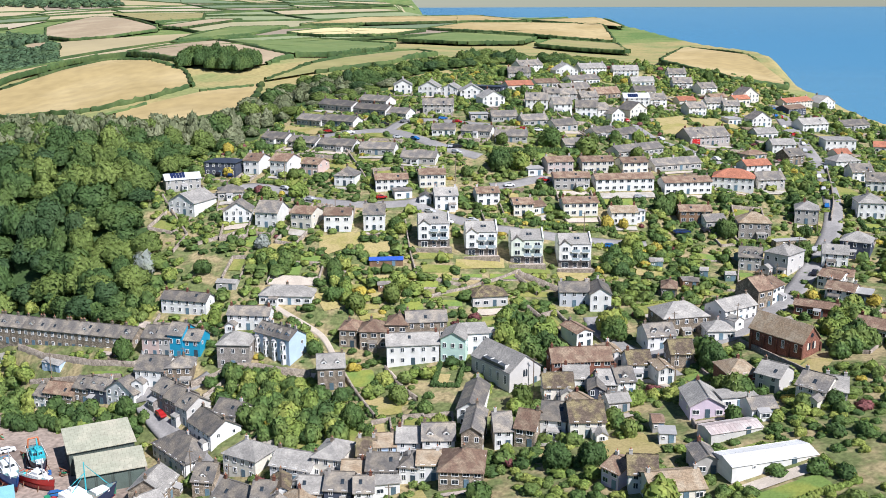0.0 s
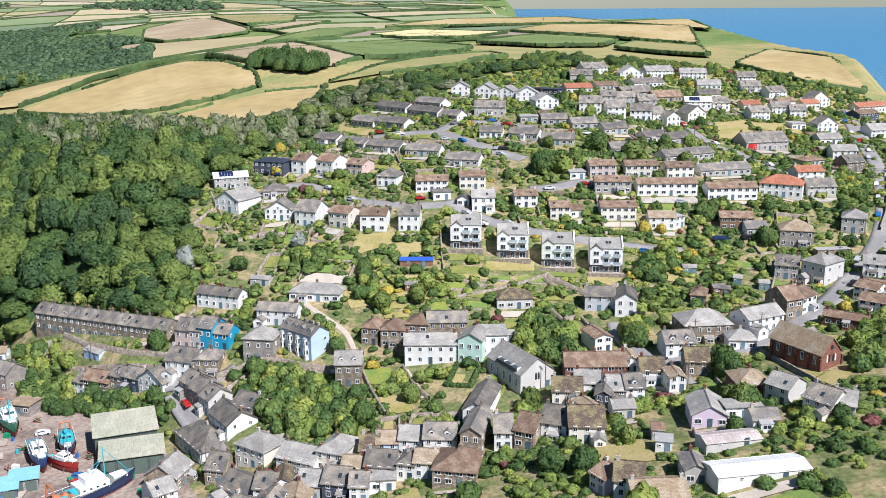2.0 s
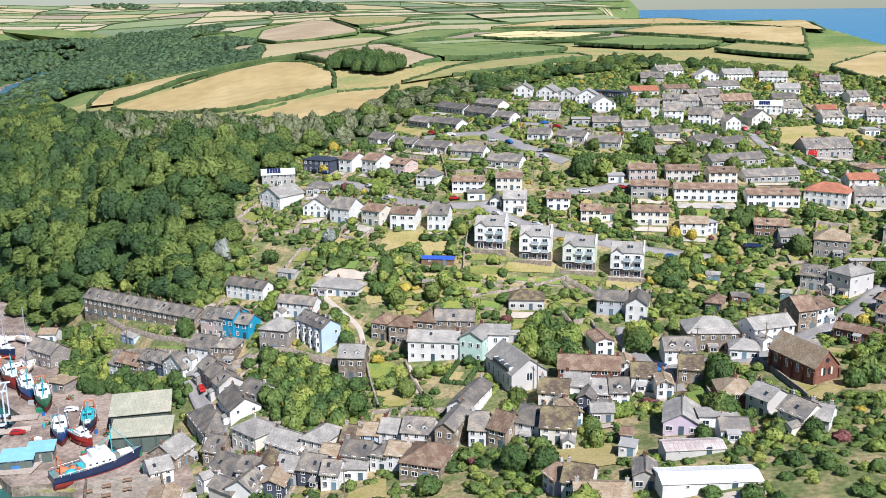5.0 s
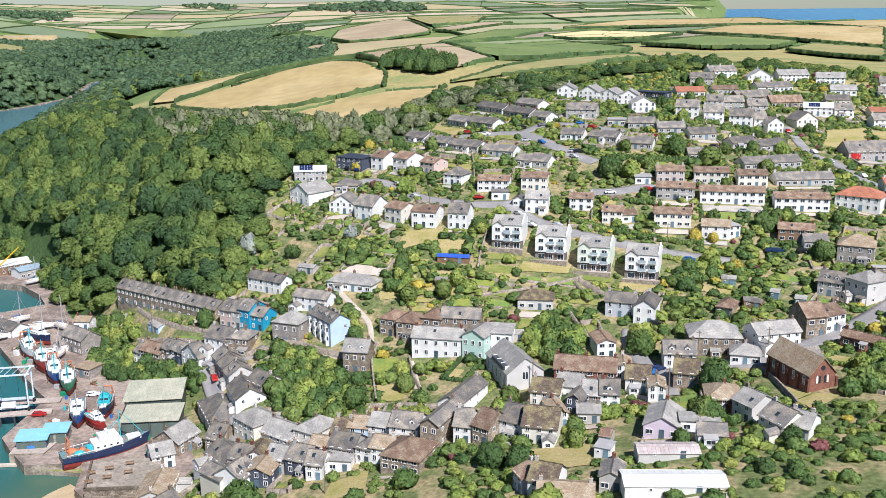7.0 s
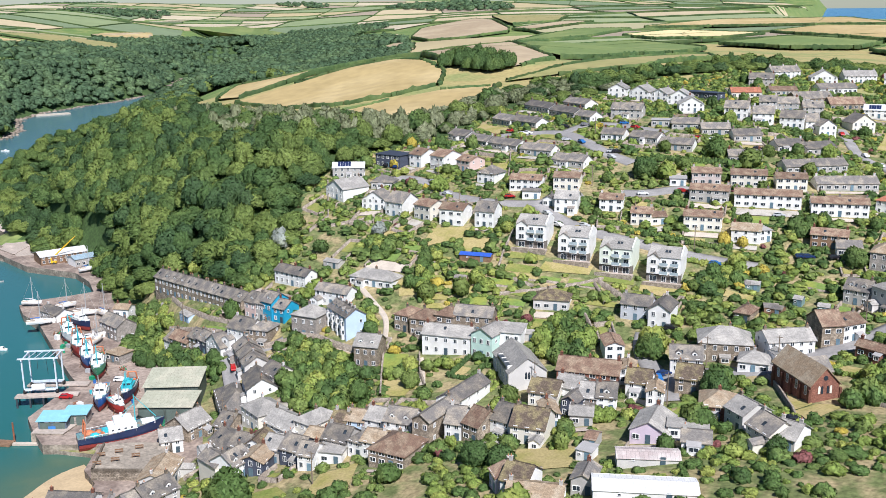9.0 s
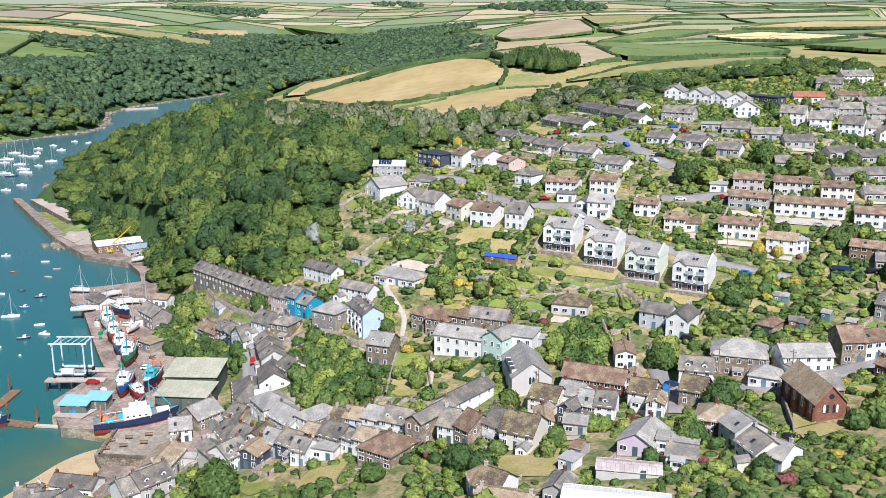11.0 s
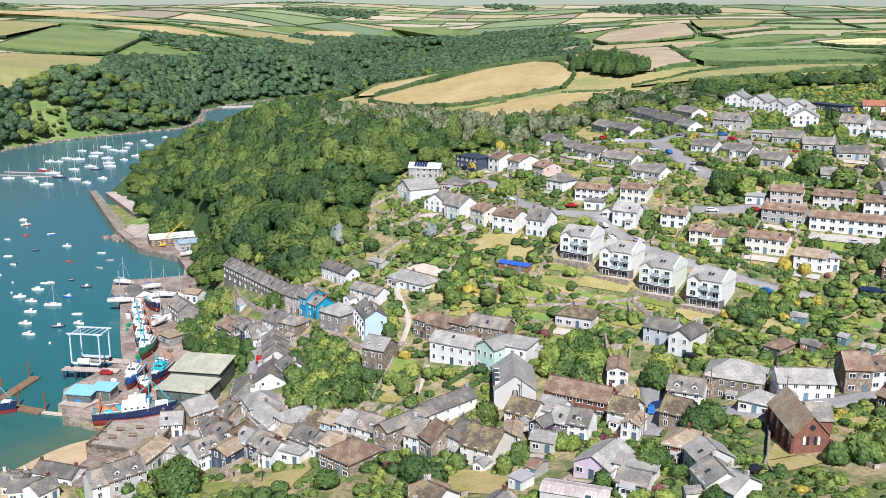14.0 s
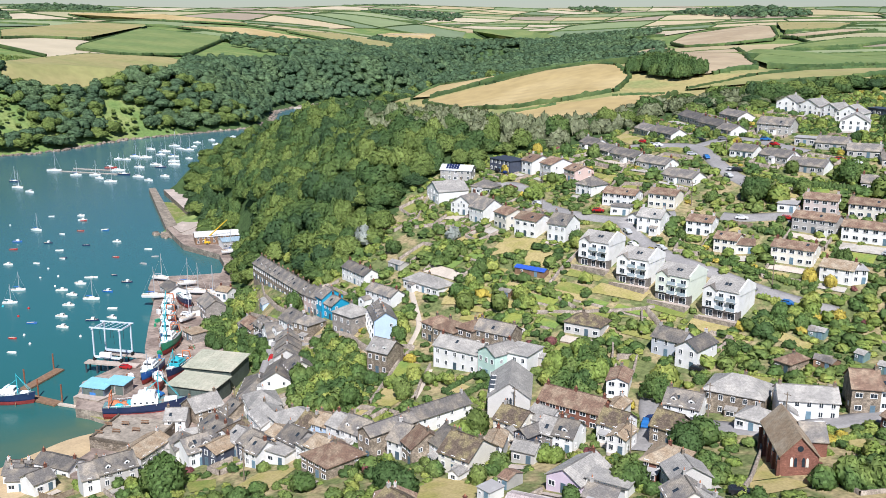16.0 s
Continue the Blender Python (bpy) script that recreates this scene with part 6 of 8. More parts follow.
def hull_mesh(length, beam, depth, sheer, transom=0.75, keel=True):
    """Lofted hull: stations from the transom to the bow."""
    key = ("hull", round(length, 1), round(beam, 1), round(depth, 1), sheer)
    if key in WINDOW_KINDS:
        return WINDOW_KINDS[key]
    verts, faces, n = [], [], 12
    for i in range(n + 1):
        t = i / n
        half = beam / 2 * (transom + (1 - transom) * min(1, t * 3)) * (1 - max(0, (t - 0.45) / 0.55) ** 2.2)
        half = max(half, 0.03)
        x = -length / 2 + length * t
        rail = depth * 0.62 + sheer * t * t
        low = -depth * 0.38 * (1 - 0.75 * max(0, (t - 0.6) / 0.4) ** 2)
        for a, z in ((0, low), (0.72, low * 0.55), (0.92, rail * 0.3), (1.0, rail)):
            verts.append((x + (0.06 * length * t * t * max(z, 0) / depth), half * a, z))
        for a, z in ((1.0, rail), (0.92, rail * 0.3), (0.72, low * 0.55)):
            verts.append((x + (0.06 * length * t * t * max(z, 0) / depth), -half * a, z))
    for i in range(n):
        for k in range(6):
            a, b = i * 7 + (k if k < 4 else k), i * 7 + (k + 1)
            if k == 3:
                continue
            faces.append((a, a + 7, b + 7, b))
        a, b = i * 7 + 6, i * 7
        faces.append((a, a + 7, b + 7, b))
    faces.append(tuple(range(6, -1, -1)))
    me = raw("hull", verts, faces, False)
    deck = raw("deck", [v for i in range(n + 1) for v in ((verts[i * 7 + 3][0], verts[i * 7 + 3][1] * 0.97, verts[i * 7 + 3][2] - 0.12), (verts[i * 7 + 4][0], verts[i * 7 + 4][1] * 0.97, verts[i * 7 + 4][2] - 0.12))], [(2 * i, 2 * i + 1, 2 * i + 3, 2 * i + 2) for i in range(n)], False)
    WINDOW_KINDS[key] = me, deck
    return WINDOW_KINDS[key]


def coloured(me, material):
    c = me.copy()
    c.materials.clear()
    c.materials.append(material)
    return c


def yacht(x, y, turn, length, colour, z=0.0, mast=True):
    length = round(length * (0.78 if length > 9.5 else 1.0))
    root = new("sailing_yacht")
    root.matrix_world = pose(x, y, z, 0, 0, turn)
    tagged(root, f"{colour}-hulled sailing yacht moored with sails furled", "yacht", "moored yachts")
    me, deck = hull_mesh(length, length * 0.31, length * 0.17, 0.3)
    link("hull", coloured(me, HULLS[colour]), None, root)
    link("deck", coloured(deck, deck_mat), None, root)
    rail = length * 0.105
    bm = bmesh.new()
    box(bm, -length * 0.12, length * 0.2, -length * 0.085, length * 0.085, rail - 0.1, rail + 0.55)
    part("cabin", bm, HULLS["white"], root)
    bm = bmesh.new()
    tube(bm, (length * 0.08, 0, rail), (length * 0.08, 0, rail + length * 1.3), 0.2, 0.13)
    part("mast", bm, alloy, root)
    bm = bmesh.new()
    tube(bm, (length * 0.07, 0, rail + 1.1), (-length * 0.32, 0, rail + 1.0), 0.16, 0.14)
    part("boom", bm, HULLS["blue"] if grow.uniform() < 0.4 else alloy, root)
    bm = bmesh.new()
    tube(bm, (length * 0.5, 0, rail + 0.3), (length * 0.08, 0, rail + length * 1.1), 0.035, n=5)
    tube(bm, (-length * 0.48, 0, rail), (length * 0.08, 0, rail + length * 1.14), 0.03, n=5)
    part("rigging", bm, alloy, root)


def launch(x, y, turn, length, colour):
    length = round(length * 0.7 * 2) / 2
    root = new("motor_boat")
    root.matrix_world = pose(x, y, 0, 0, 0, turn)
    tagged(root, f"small {colour} open motor boat on a mooring", "boat", "moored boats")
    me, deck = hull_mesh(length, length * 0.36, length * 0.2, 0.25)
    link("hull", coloured(me, HULLS[colour]), None, root)
    link("deck", coloured(deck, deck_mat), None, root)
    if length >= 4.5:
        bm = bmesh.new()
        h = length * 0.125
        box(bm, -length * 0.05, length * 0.2, -length * 0.12, length * 0.12, h - 0.1, h + 0.9)
        cab = part("cabin", bm, HULLS["white"], root)
        bm = bmesh.new()
        box(bm, length * 0.195, length * 0.205, -length * 0.1, length * 0.1, h + 0.35, h + 0.8)
        part("windscreen", bm, glass, cab)


def trawler(x, y, turn, length, colour, house_colour, z, gear=True):
    """A fishing boat ashore: lofted hull over red antifouling, whaleback, wheelhouse, gantry, mast and rigging."""
    root = new("fishing_boat")
    root.matrix_world = pose(x, y, z, 0, 0, turn)
    tagged(root, f"{colour}-hulled fishing boat laid up on the quay", "fishing boat", "fishing boats")
    depth = length * (0.22 if length < 20 else 0.165)
    me, deck = hull_mesh(length, length * 0.3, depth, length * 0.06)
    link("hull", coloured(me, HULLS[colour]), None, root)
    low, _ = hull_mesh(length * 0.985, length * 0.305, depth * 0.62, 0.0)
    link("lower_hull", coloured(low, antifoul), None, root, "dark red antifouled lower hull", pose(0, 0, -depth * 0.24))
    link("deck", coloured(deck, work_deck), None, root)
    r = depth * 0.62
    bm = bmesh.new()
    box(bm, -length * 0.14, length * 0.2, -length * 0.115, length * 0.115, r - 0.4, r + length * 0.075)
    low_house = part("deckhouse", bm, HULLS[house_colour], root)
    for s in (-1, 1):
        for k in range(4):
            bm = bmesh.new()
            c = length * (-0.09 + 0.075 * k)
            box(bm, c - 0.3, c + 0.3, s * length * 0.1155 - 0.02, s * length * 0.1155 + 0.02, r + length * 0.03, r + length * 0.05)
            part("porthole", bm, glass, low_house)
    bm = bmesh.new()
    box(bm, -length * 0.02, length * 0.1, -length * 0.06, length * 0.06, r + length * 0.15, r + length * 0.162)
    box(bm, length * 0.02, length * 0.05, -length * 0.03, length * 0.03, r + length * 0.16, r + length * 0.2)
    part("radar_deck", bm, HULLS["turquoise" if gear and house_colour != "white" else "white"], root, "painted wheelhouse top with radar")
    bm = bmesh.new()
    box(bm, -length * 0.06, length * 0.16, -length * 0.095, length * 0.095, r - 0.3, r + length * 0.15)
    bmesh.ops.bevel(bm, geom=list(bm.edges), offset=0.15, segments=1, affect="EDGES")
    wheel = part("wheelhouse", bm, HULLS[house_colour], root)
    for s in (-1, 1):
        bm = bmesh.new()
        box(bm, 0.0, length * 0.14, s * length * 0.086 - 0.03, s * length * 0.086 + 0.03, r + length * 0.085, r + length * 0.125)
        part("window", bm, glass, wheel)
    bm = bmesh.new()
    box(bm, length * 0.158, length * 0.164, -length * 0.075, length * 0.075, r + length * 0.085, r + length * 0.125)
    part("window", bm, glass, wheel)
    bm = bmesh.new()
    box(bm, length * 0.27, length * 0.43, -length * 0.06, length * 0.06, r + length * 0.015, r + length * 0.055)
    part("whaleback", bm, HULLS["white"], root)
    bm = bmesh.new()
    box(bm, -length * 0.2, -length * 0.08, -length * 0.05, length * 0.05, r - 0.2, r + length * 0.035)
    part("hatch", bm, HULLS["turquoise"], root)
    bm = bmesh.new()
    tube(bm, (length * 0.2, 0, r), (length * 0.2, 0, r + length * 0.42), 0.2, 0.12)
    part("mast", bm, HULLS["turquoise"] if gear else alloy, root)
    if gear:
        for s in (-1, 1):
            bm = bmesh.new()
            tube(bm, (length * 0.2, 0, r + length * 0.4), (length * 0.45, s * 0.5, r + length * 0.08), 0.07, n=5)
            part("stay", bm, HULLS["turquoise"], root)
            bm = bmesh.new()
            tube(bm, (length * 0.2, 0, r + length * 0.3), (length * 0.02, s * 1.2, r + length * 0.16), 0.07, n=5)
            part("stay", bm, HULLS["turquoise"], root)
        for s in (-1, 1):
            bm = bmesh.new()
            tube(bm, (-length * 0.42, s * length * 0.1, r - 0.2), (-length * 0.4, s * length * 0.08, r + length * 0.17), 0.22, n=6)
            part("gantry_leg", bm, net_orange, root)
        bm = bmesh.new()
        tube(bm, (-length * 0.4, -length * 0.08, r + length * 0.17), (-length * 0.4, length * 0.08, r + length * 0.17), 0.22, n=6)
        part("gantry_beam", bm, net_orange, root, "orange stern gantry")
    for q in range(5):
        bm = bmesh.new()
        cx, cy = length * (-0.38 + 0.06 * q), length * 0.05 * (-1) ** q
        tube(bm, (cx, cy - 0.4, r + 0.1), (cx, cy + 0.4, r + 0.1), length * 0.022, n=8)
        part("winch_drum", bm, (net_orange, HULLS["turquoise"], rust)[q % 3], root)
    for s in (-1, 1):
        bm = bmesh.new()
        tube(bm, (-length * 0.45, s * length * 0.13, r + 0.55), (length * 0.2, s * length * 0.148, r + 0.75), 0.06, n=5)
        part("rail", bm, HULLS["white"], root)
        for k in range(7 if length > 20 else 0):
            bm = bmesh.new()
            c = length * (-0.42 + 0.1 * k)
            tube(bm, (c, s * length * 0.135, r - 0.1), (c, s * length * 0.135, r + 0.65), 0.05, n=5)
            part("stanchion", bm, HULLS["white"], root)
    if length > 20:
        for q, (cx, cy, size) in enumerate(((-0.36, 0.04, 1.5), (-0.3, -0.05, 1.2), (-0.25, 0.03, 1.0), (0.24, 0.02, 0.8))):
            bm = bmesh.new()
            bmesh.ops.create_icosphere(bm, subdivisions=2, radius=size)
            for v in bm.verts:
                v.co = Vector((v.co.x * grow.uniform(0.8, 1.2), v.co.y * grow.uniform(0.8, 1.2), max(v.co.z, -0.1) * 0.55 * grow.uniform(0.7, 1.2)))
            part("net_heap", bm, (net_orange, HULLS["turquoise"], net_orange, HULLS["blue"])[q], root, "loose heap of fishing net", pose(length * cx, length * cy, r))
    for s in (-1, 1):
        for k in (-0.25, 0.2):
            bm = bmesh.new()
            tube(bm, (length * k, s * length * 0.17, -z + 2.95 if z > 3 else -1.2), (length * k, s * length * 0.13, 0.2), 0.12, n=6)
            part("shore_prop", bm, WALLS["wood"], root)


trawler(-83.6, 211.8, 49, 23.0, "navy", "white", 2.7)
trawler(-100.2, 236.2, -62, 15, "navy", "turquoise", 4.4)
trawler(-104.8, 229.0, -55, 16, "blue", "white", 4.4, False)
trawler(-96.5, 226.0, -30, 12, "red", "white", 4.2, False)
trawler(-123.8, 249.6, -52, 17, "green", "white", 4.5)
trawler(-133.5, 255.5, -48, 17, "blue", "white", 4.5)
trawler(-144.8, 263.5, -45, 17, "red", "white", 4.5)
trawler(-157.5, 272.5, -42, 17, "white", "white", 4.5)
trawler(-163.5, 285.0, -20, 15, "navy", "white", 4.5, False)
trawler(-126.5, 191.5, 40, 16.0, "navy", "white", 0.8)
for x, y, a, n in ((-144.5, 272.5, 100, 10), (-172, 297, 30, 11), (-186, 302, 60, 10), (-164, 299, -20, 9), (-180, 281, 40, 9), (-202, 300, 20, 10), (-218, 351, 60, 10)):
    yacht(x, y, a, n, "white", 4.4)
yacht(-518, 396, 25, 10.3, "navy")
yacht(-492, 385, 18, 11.2, "white")
launch(-470, 382, 15, 9.7, "white")
yacht(-542, 440, 34, 13.6, "white")
yacht(-511, 440, 40, 10.2, "white")
yacht(-500, 449, 36, 10.2, "white")
launch(-484, 443, 15, 10.1, "white")
yacht(-522, 476, 44, 11.8, "red")
yacht(-465, 440, 39, 10.9, "white")
yacht(-505, 472, 41, 12.7, "white")
yacht(-485, 464, 17, 13.7, "navy")
yacht(-560, 523, 16, 12.2, "white")
yacht(-468, 465, 20, 11.6, "white")
yacht(-507, 492, 16, 11.1, "white")
yacht(-549, 526, 39, 12.3, "white")
yacht(-589, 558, 22, 10.6, "white")
launch(-449, 461, 16, 10.3, "white")
yacht(-509, 508, 31, 11.2, "white")
yacht(-495, 503, 32, 11.6, "navy")
yacht(-554, 544, 29, 10.1, "white")
yacht(-567, 557, 38, 12.7, "white")
launch(-455, 479, 15, 10.4, "white")
yacht(-536, 544, 35, 11.5, "white")
yacht(-513, 528, 39, 11.7, "white")
yacht(-498, 518, 20, 12.2, "white")
yacht(-572, 577, 16, 10.1, "white")
yacht(-561, 578, 36, 11.6, "white")
yacht(-592, 585, 25, 13.0, "white")
launch(-575, 594, 19, 8.9, "white")
launch(-596, 613, 31, 10.0, "white")
launch(-600, 633, 15, 9.8, "white")
launch(-571, 616, 33, 10.4, "white")
launch(-605, 662, 15, 9.4, "white")
launch(-584, 660, 20, 10.3, "white")
launch(-559, 506, 44, 9.5, "white")
launch(-551, 509, 32, 10.1, "white")
launch(-517, 546, 17, 9.1, "white")
yacht(-527, 567, 41, 12.1, "white")
launch(-371, 361, 20, 6.7, "white")
launch(-359, 355, 46, 7.1, "white")
launch(-334, 339, 31, 5.8, "red")
launch(-326, 349, 49, 5.8, "white")
launch(-334, 328, 19, 5.2, "white")
launch(-300, 322, 34, 5.8, "navy")
launch(-295, 337, 30, 6.7, "white")
launch(-266, 318, 26, 5.1, "red")
launch(-268, 338, 29, 5.5, "white")
launch(-252, 331, 44, 5.2, "grey")
launch(-244, 319, 11, 5.4, "grey")
launch(-283, 299, 11, 5.3, "white")
launch(-236, 298, 12, 5.3, "navy")
launch(-221, 295, 30, 7.4, "navy")
launch(-241, 288, 32, 5.8, "white")
launch(-235, 280, 17, 6.8, "white")
launch(-231, 269, 42, 7.3, "white")
launch(-221, 268, 26, 6.8, "white")
launch(-214, 281, 18, 7.1, "blue")
yacht(-209, 270, 34, 6.9, "white")
launch(-208, 259, 29, 7.3, "white")
launch(-190, 268, 36, 5.7, "white")
launch(-179, 261, 15, 6.4, "white")
launch(-182, 254, 41, 7.1, "navy")
launch(-196, 249, 27, 6.8, "white")
launch(-183, 242, 23, 7.4, "white")
yacht(-354, 324, 17, 6.6, "white")
launch(-373, 363, 18, 5.8, "white")
launch(-335, 303, 34, 6.8, "blue")
launch(-320, 293, 40, 5.7, "red")
launch(-300, 307, 42, 5.8, "white")
launch(-284, 300, 49, 4.9, "navy")
yacht(-246, 257, 42, 6.0, "white")
yacht(-230, 245, 43, 6.1, "white")
launch(-197, 237, 36, 5.5, "blue")
launch(-185, 223, 21, 5.1, "red")
launch(-170, 215, 27, 5.1, "white")
launch(-208, 259, 23, 5.7, "navy")
launch(-234, 280, 40, 6.1, "white")
launch(-240, 290, 23, 5.4, "white")
launch(-325, 349, 34, 4.7, "blue")
launch(-358, 355, 46, 4.8, "red")
launch(-383, 349, 31, 5.0, "white")
launch(-320, 312, 38, 6.6, "navy")
launch(-284, 286, 20, 4.9, "white")
launch(-292, 276, 31, 6.7, "white")


ICO_ROCK = np.array([(-0.7, -0.7, -0.6), (0.7, -0.7, -0.6), (0.7, 0.7, -0.6), (-0.7, 0.7, -0.6), (-0.5, -0.5, 0.6), (0.5, -0.5, 0.6), (0.5, 0.5, 0.6), (-0.5, 0.5, 0.6)])


def crane():
    root = new("mobile_crane")
    root.matrix_world = pose(-246, 357, 2.95, 0, 0, 20)
    tagged(root, "yellow mobile crane with its jib raised", "crane")
    yellow = mat("crane_yellow", (0.7, 0.45, 0.02), 0.5, var=0.12, scale=0.6)
    bm = bmesh.new()
    box(bm, -3, 3, -1.3, 1.3, 0.6, 1.5)
    part("chassis", bm, yellow, root)
    bm = bmesh.new()
    box(bm, -1.2, 1.2, -1.2, 0.9, 1.5, 3.0)
    part("cab", bm, yellow, root)
    bm = bmesh.new()
    tube(bm, (0.5, 0.3, 2.4), (12, 3, 13), 0.45, 0.2, 6)
    part("jib", bm, yellow, root)
    for x in (-2.2, 0, 2.2):
        for s in (-1, 1):
            bm = bmesh.new()
            tube(bm, (x, s * 1.0, 0.55), (x, s * 1.4, 0.55), 0.55, n=12)
            part("wheel", bm, dark_paint, root)


crane()

# rock outcrop at the root of the pier
vs, fs = [], []
for k in range(26):
    a = grow.uniform(0, math.tau)
    c = np.array([-287 + 9 * grow.normal() * 0.6, 363 + 4 * grow.normal() * 0.6, 0.2])
    vs.append(ICO_ROCK * grow.uniform(0.6, 1.2, (8, 1)) * grow.uniform(1.0, 3.2) * (1, 1, 0.7) + c)
    fs.append(np.array([(0, 1, 2), (0, 2, 3), (4, 6, 5), (4, 7, 6), (0, 5, 1), (0, 4, 5), (1, 6, 2), (1, 5, 6), (2, 7, 3), (2, 6, 7), (3, 4, 0), (3, 7, 4)])[:, ::-1] + 8 * k)
tagged(new("rock_outcrop", triangles("rock_outcrop", np.concatenate(vs), np.concatenate(fs), quay_stone)), "dark weedy rock outcrop at the foot of the pier", "rocks", kind="stuff")

# scrap and gear heaped on the hardstanding
for k, (x, y) in enumerate(((-113, 236), (-110, 224), (-92, 232), (-107, 243), (-68, 221), (-70, 215), (-118, 254), (-136, 266), (-166, 276), (-104, 219))):
    root = new("gear_heap")
    root.matrix_world = pose(x, y, 2.95, 0, 0, k * 50)
    tagged(root, "heap of rusty chain, beams and fishing gear", "gear heap", "boatyard clutter")
    for q in range(7):
        bm = bmesh.new()
        a, b = grow.uniform(-1.6, 1.6, 2), grow.uniform(-1.6, 1.6, 2)
        tube(bm, (a[0], a[1], 0.15), (b[0], b[1], grow.uniform(0.3, 1.6)), 0.16, n=6)
        part("beam", bm, (rust, WALLS["wood"], HULLS["green"], rust)[q % 4], root)


# ---- cars ----
CAR_PAINT = {n: mat(f"car_{n}", c, 0.25, 0.1, var=0.05, scale=0.5) for n, c in (("red", (0.4, 0.02, 0.02)), ("grey", (0.2, 0.2, 0.21)), ("silver", (0.5, 0.51, 0.52)), ("black", (0.02, 0.02, 0.025)), ("navy", (0.02, 0.04, 0.12)), ("white", (0.78, 0.78, 0.78)), ("blue", (0.03, 0.15, 0.4)))}
tyre_mat = mat("tyre", (0.025, 0.025, 0.025), 0.9, var=0.2, scale=3)
CAR_MESHES = {}


def car(x, y, turn, colour):
    if not CAR_MESHES:
        prof = [(-2.05, 0.35), (-2.1, 0.8), (-1.95, 1.0), (-1.5, 1.42), (0.3, 1.45), (1.0, 1.0), (1.95, 0.85), (2.1, 0.55), (2.05, 0.3)]
        n = len(prof)
        CAR_MESHES["body"] = raw("body", [(px_, s * (0.86 if pz < 1.1 else 0.7), pz) for s in (-1, 1) for px_, pz in prof], [tuple(range(n)), tuple(range(2 * n - 1, n - 1, -1))] + [(i, n + i, n + (i + 1) % n, (i + 1) % n) for i in range(n)], False)
        CAR_MESHES["glass"] = raw("glasshouse", [(px_, s * 0.81, pz) for s in (-1, 1) for px_, pz in ((-1.85, 1.06), (-1.45, 1.38), (0.28, 1.4), (0.88, 1.06))], [(0, 1, 2, 3), (7, 6, 5, 4), (0, 4, 5, 1), (2, 6, 7, 3)], False)
        bm = bmesh.new()
        tube(bm, (0, -0.1, 0), (0, 0.1, 0), 0.32, n=12)
        CAR_MESHES["wheel"] = bpy.data.meshes.new("wheel")
        bm.to_mesh(CAR_MESHES["wheel"])
        bm.free()
        CAR_MESHES["wheel"].materials.append(tyre_mat)
        CAR_MESHES["glass"].materials.append(glass)
    if colour not in CAR_MESHES:
        CAR_MESHES[colour] = coloured(CAR_MESHES["body"], CAR_PAINT[colour])
    root = new("car")
    root.matrix_world = pose(x, y, 2.95 if inside(np.array([x]), np.array([y]), YARD)[0] else level(x, y) + 0.3, 0, 0, turn)
    tagged(root, f"parked {colour} hatchback car", "car", "parked cars")
    link("body", CAR_MESHES[colour], None, root)
    link("glasshouse", CAR_MESHES["glass"], None, root)
    for wx in (-1.3, 1.3):
        for wy in (-0.82, 0.82):
            link("wheel", CAR_MESHES["wheel"], None, root, "", pose(wx, wy, 0.32))


car(-14, 355, 20, "red")
car(-68, 365, 10, "grey")
car(-73, 364, 10, "silver")
car(-64, 394, 60, "silver")
car(-79, 384, 80, "black")
car(-74, 383, 80, "navy")
car(-30, 429, -10, "white")
car(-40, 435, -10, "red")
car(-15, 437, 0, "black")
car(-9, 417, 30, "silver")
car(11, 441, 10, "blue")
car(14, 403, 10, "silver")
car(16, 403, 10, "black")
car(48, 370, 15, "red")
car(52, 423, 0, "white")
car(46, 424, 20, "red")
car(70, 419, 0, "black")
car(85, 422, 10, "red")
car(92, 335, 20, "navy")
car(102, 336, 20, "black")
car(83, 359, 0, "silver")
car(94, 335, 10, "navy")
car(96, 223, 30, "black")
car(62, 255, 50, "navy")
car(59, 284, 0, "black")
car(10, 337, -30, "white")
car(19, 339, -20, "silver")
car(66, 326, 0, "blue")
car(189, 485, 60, "red")
car(189, 473, 60, "silver")
car(128, 461, 10, "white")
car(204, 542, 70, "blue")
car(48, 370, 10, "red")

# more cars along the kerbs of the village roads
kerb = random.Random(9)
for p, w in ROAD_SPOTS:
    if w < 4.4:
        continue
    run = kerb.uniform(4, 14)
    gone = 0.0
    for a, b in zip(p[2:-3], p[3:-2]):
        gone += math.hypot(*(b - a))
        if gone > run:
            gone, run = 0.0, kerb.uniform(14, 46)
            dx, dy = (b - a) / (math.hypot(*(b - a)) + 1e-6)
            s = kerb.choice((-1, 1)) * (w / 2 - 1.0)
            car(a[0] - dy * s, a[1] + dx * s, math.degrees(math.atan2(dy, dx)), kerb.choice(("white", "silver", "grey", "black", "blue", "red", "silver", "white")))


def telegraph_pole(x, y, h):
    root = new("telegraph_pole")
    root.matrix_world = pose(x, y, level(x, y))
    tagged(root, "weathered wooden telegraph pole with a crossarm", "pole", "telegraph poles")
    bm = bmesh.new()
    tube(bm, (0, 0, -0.5), (0, 0, h), 0.17, 0.11, 8)
    part("post", bm, bark_grey, root)
    bm = bmesh.new()
    box(bm, -0.8, 0.8, -0.06, 0.06, h - 0.7, h - 0.55)
    part("crossarm", bm, bark_grey, root)


bark_grey = mat("weathered_pole", (0.2, 0.16, 0.12), 0.9, var=0.2, scale=1.0)
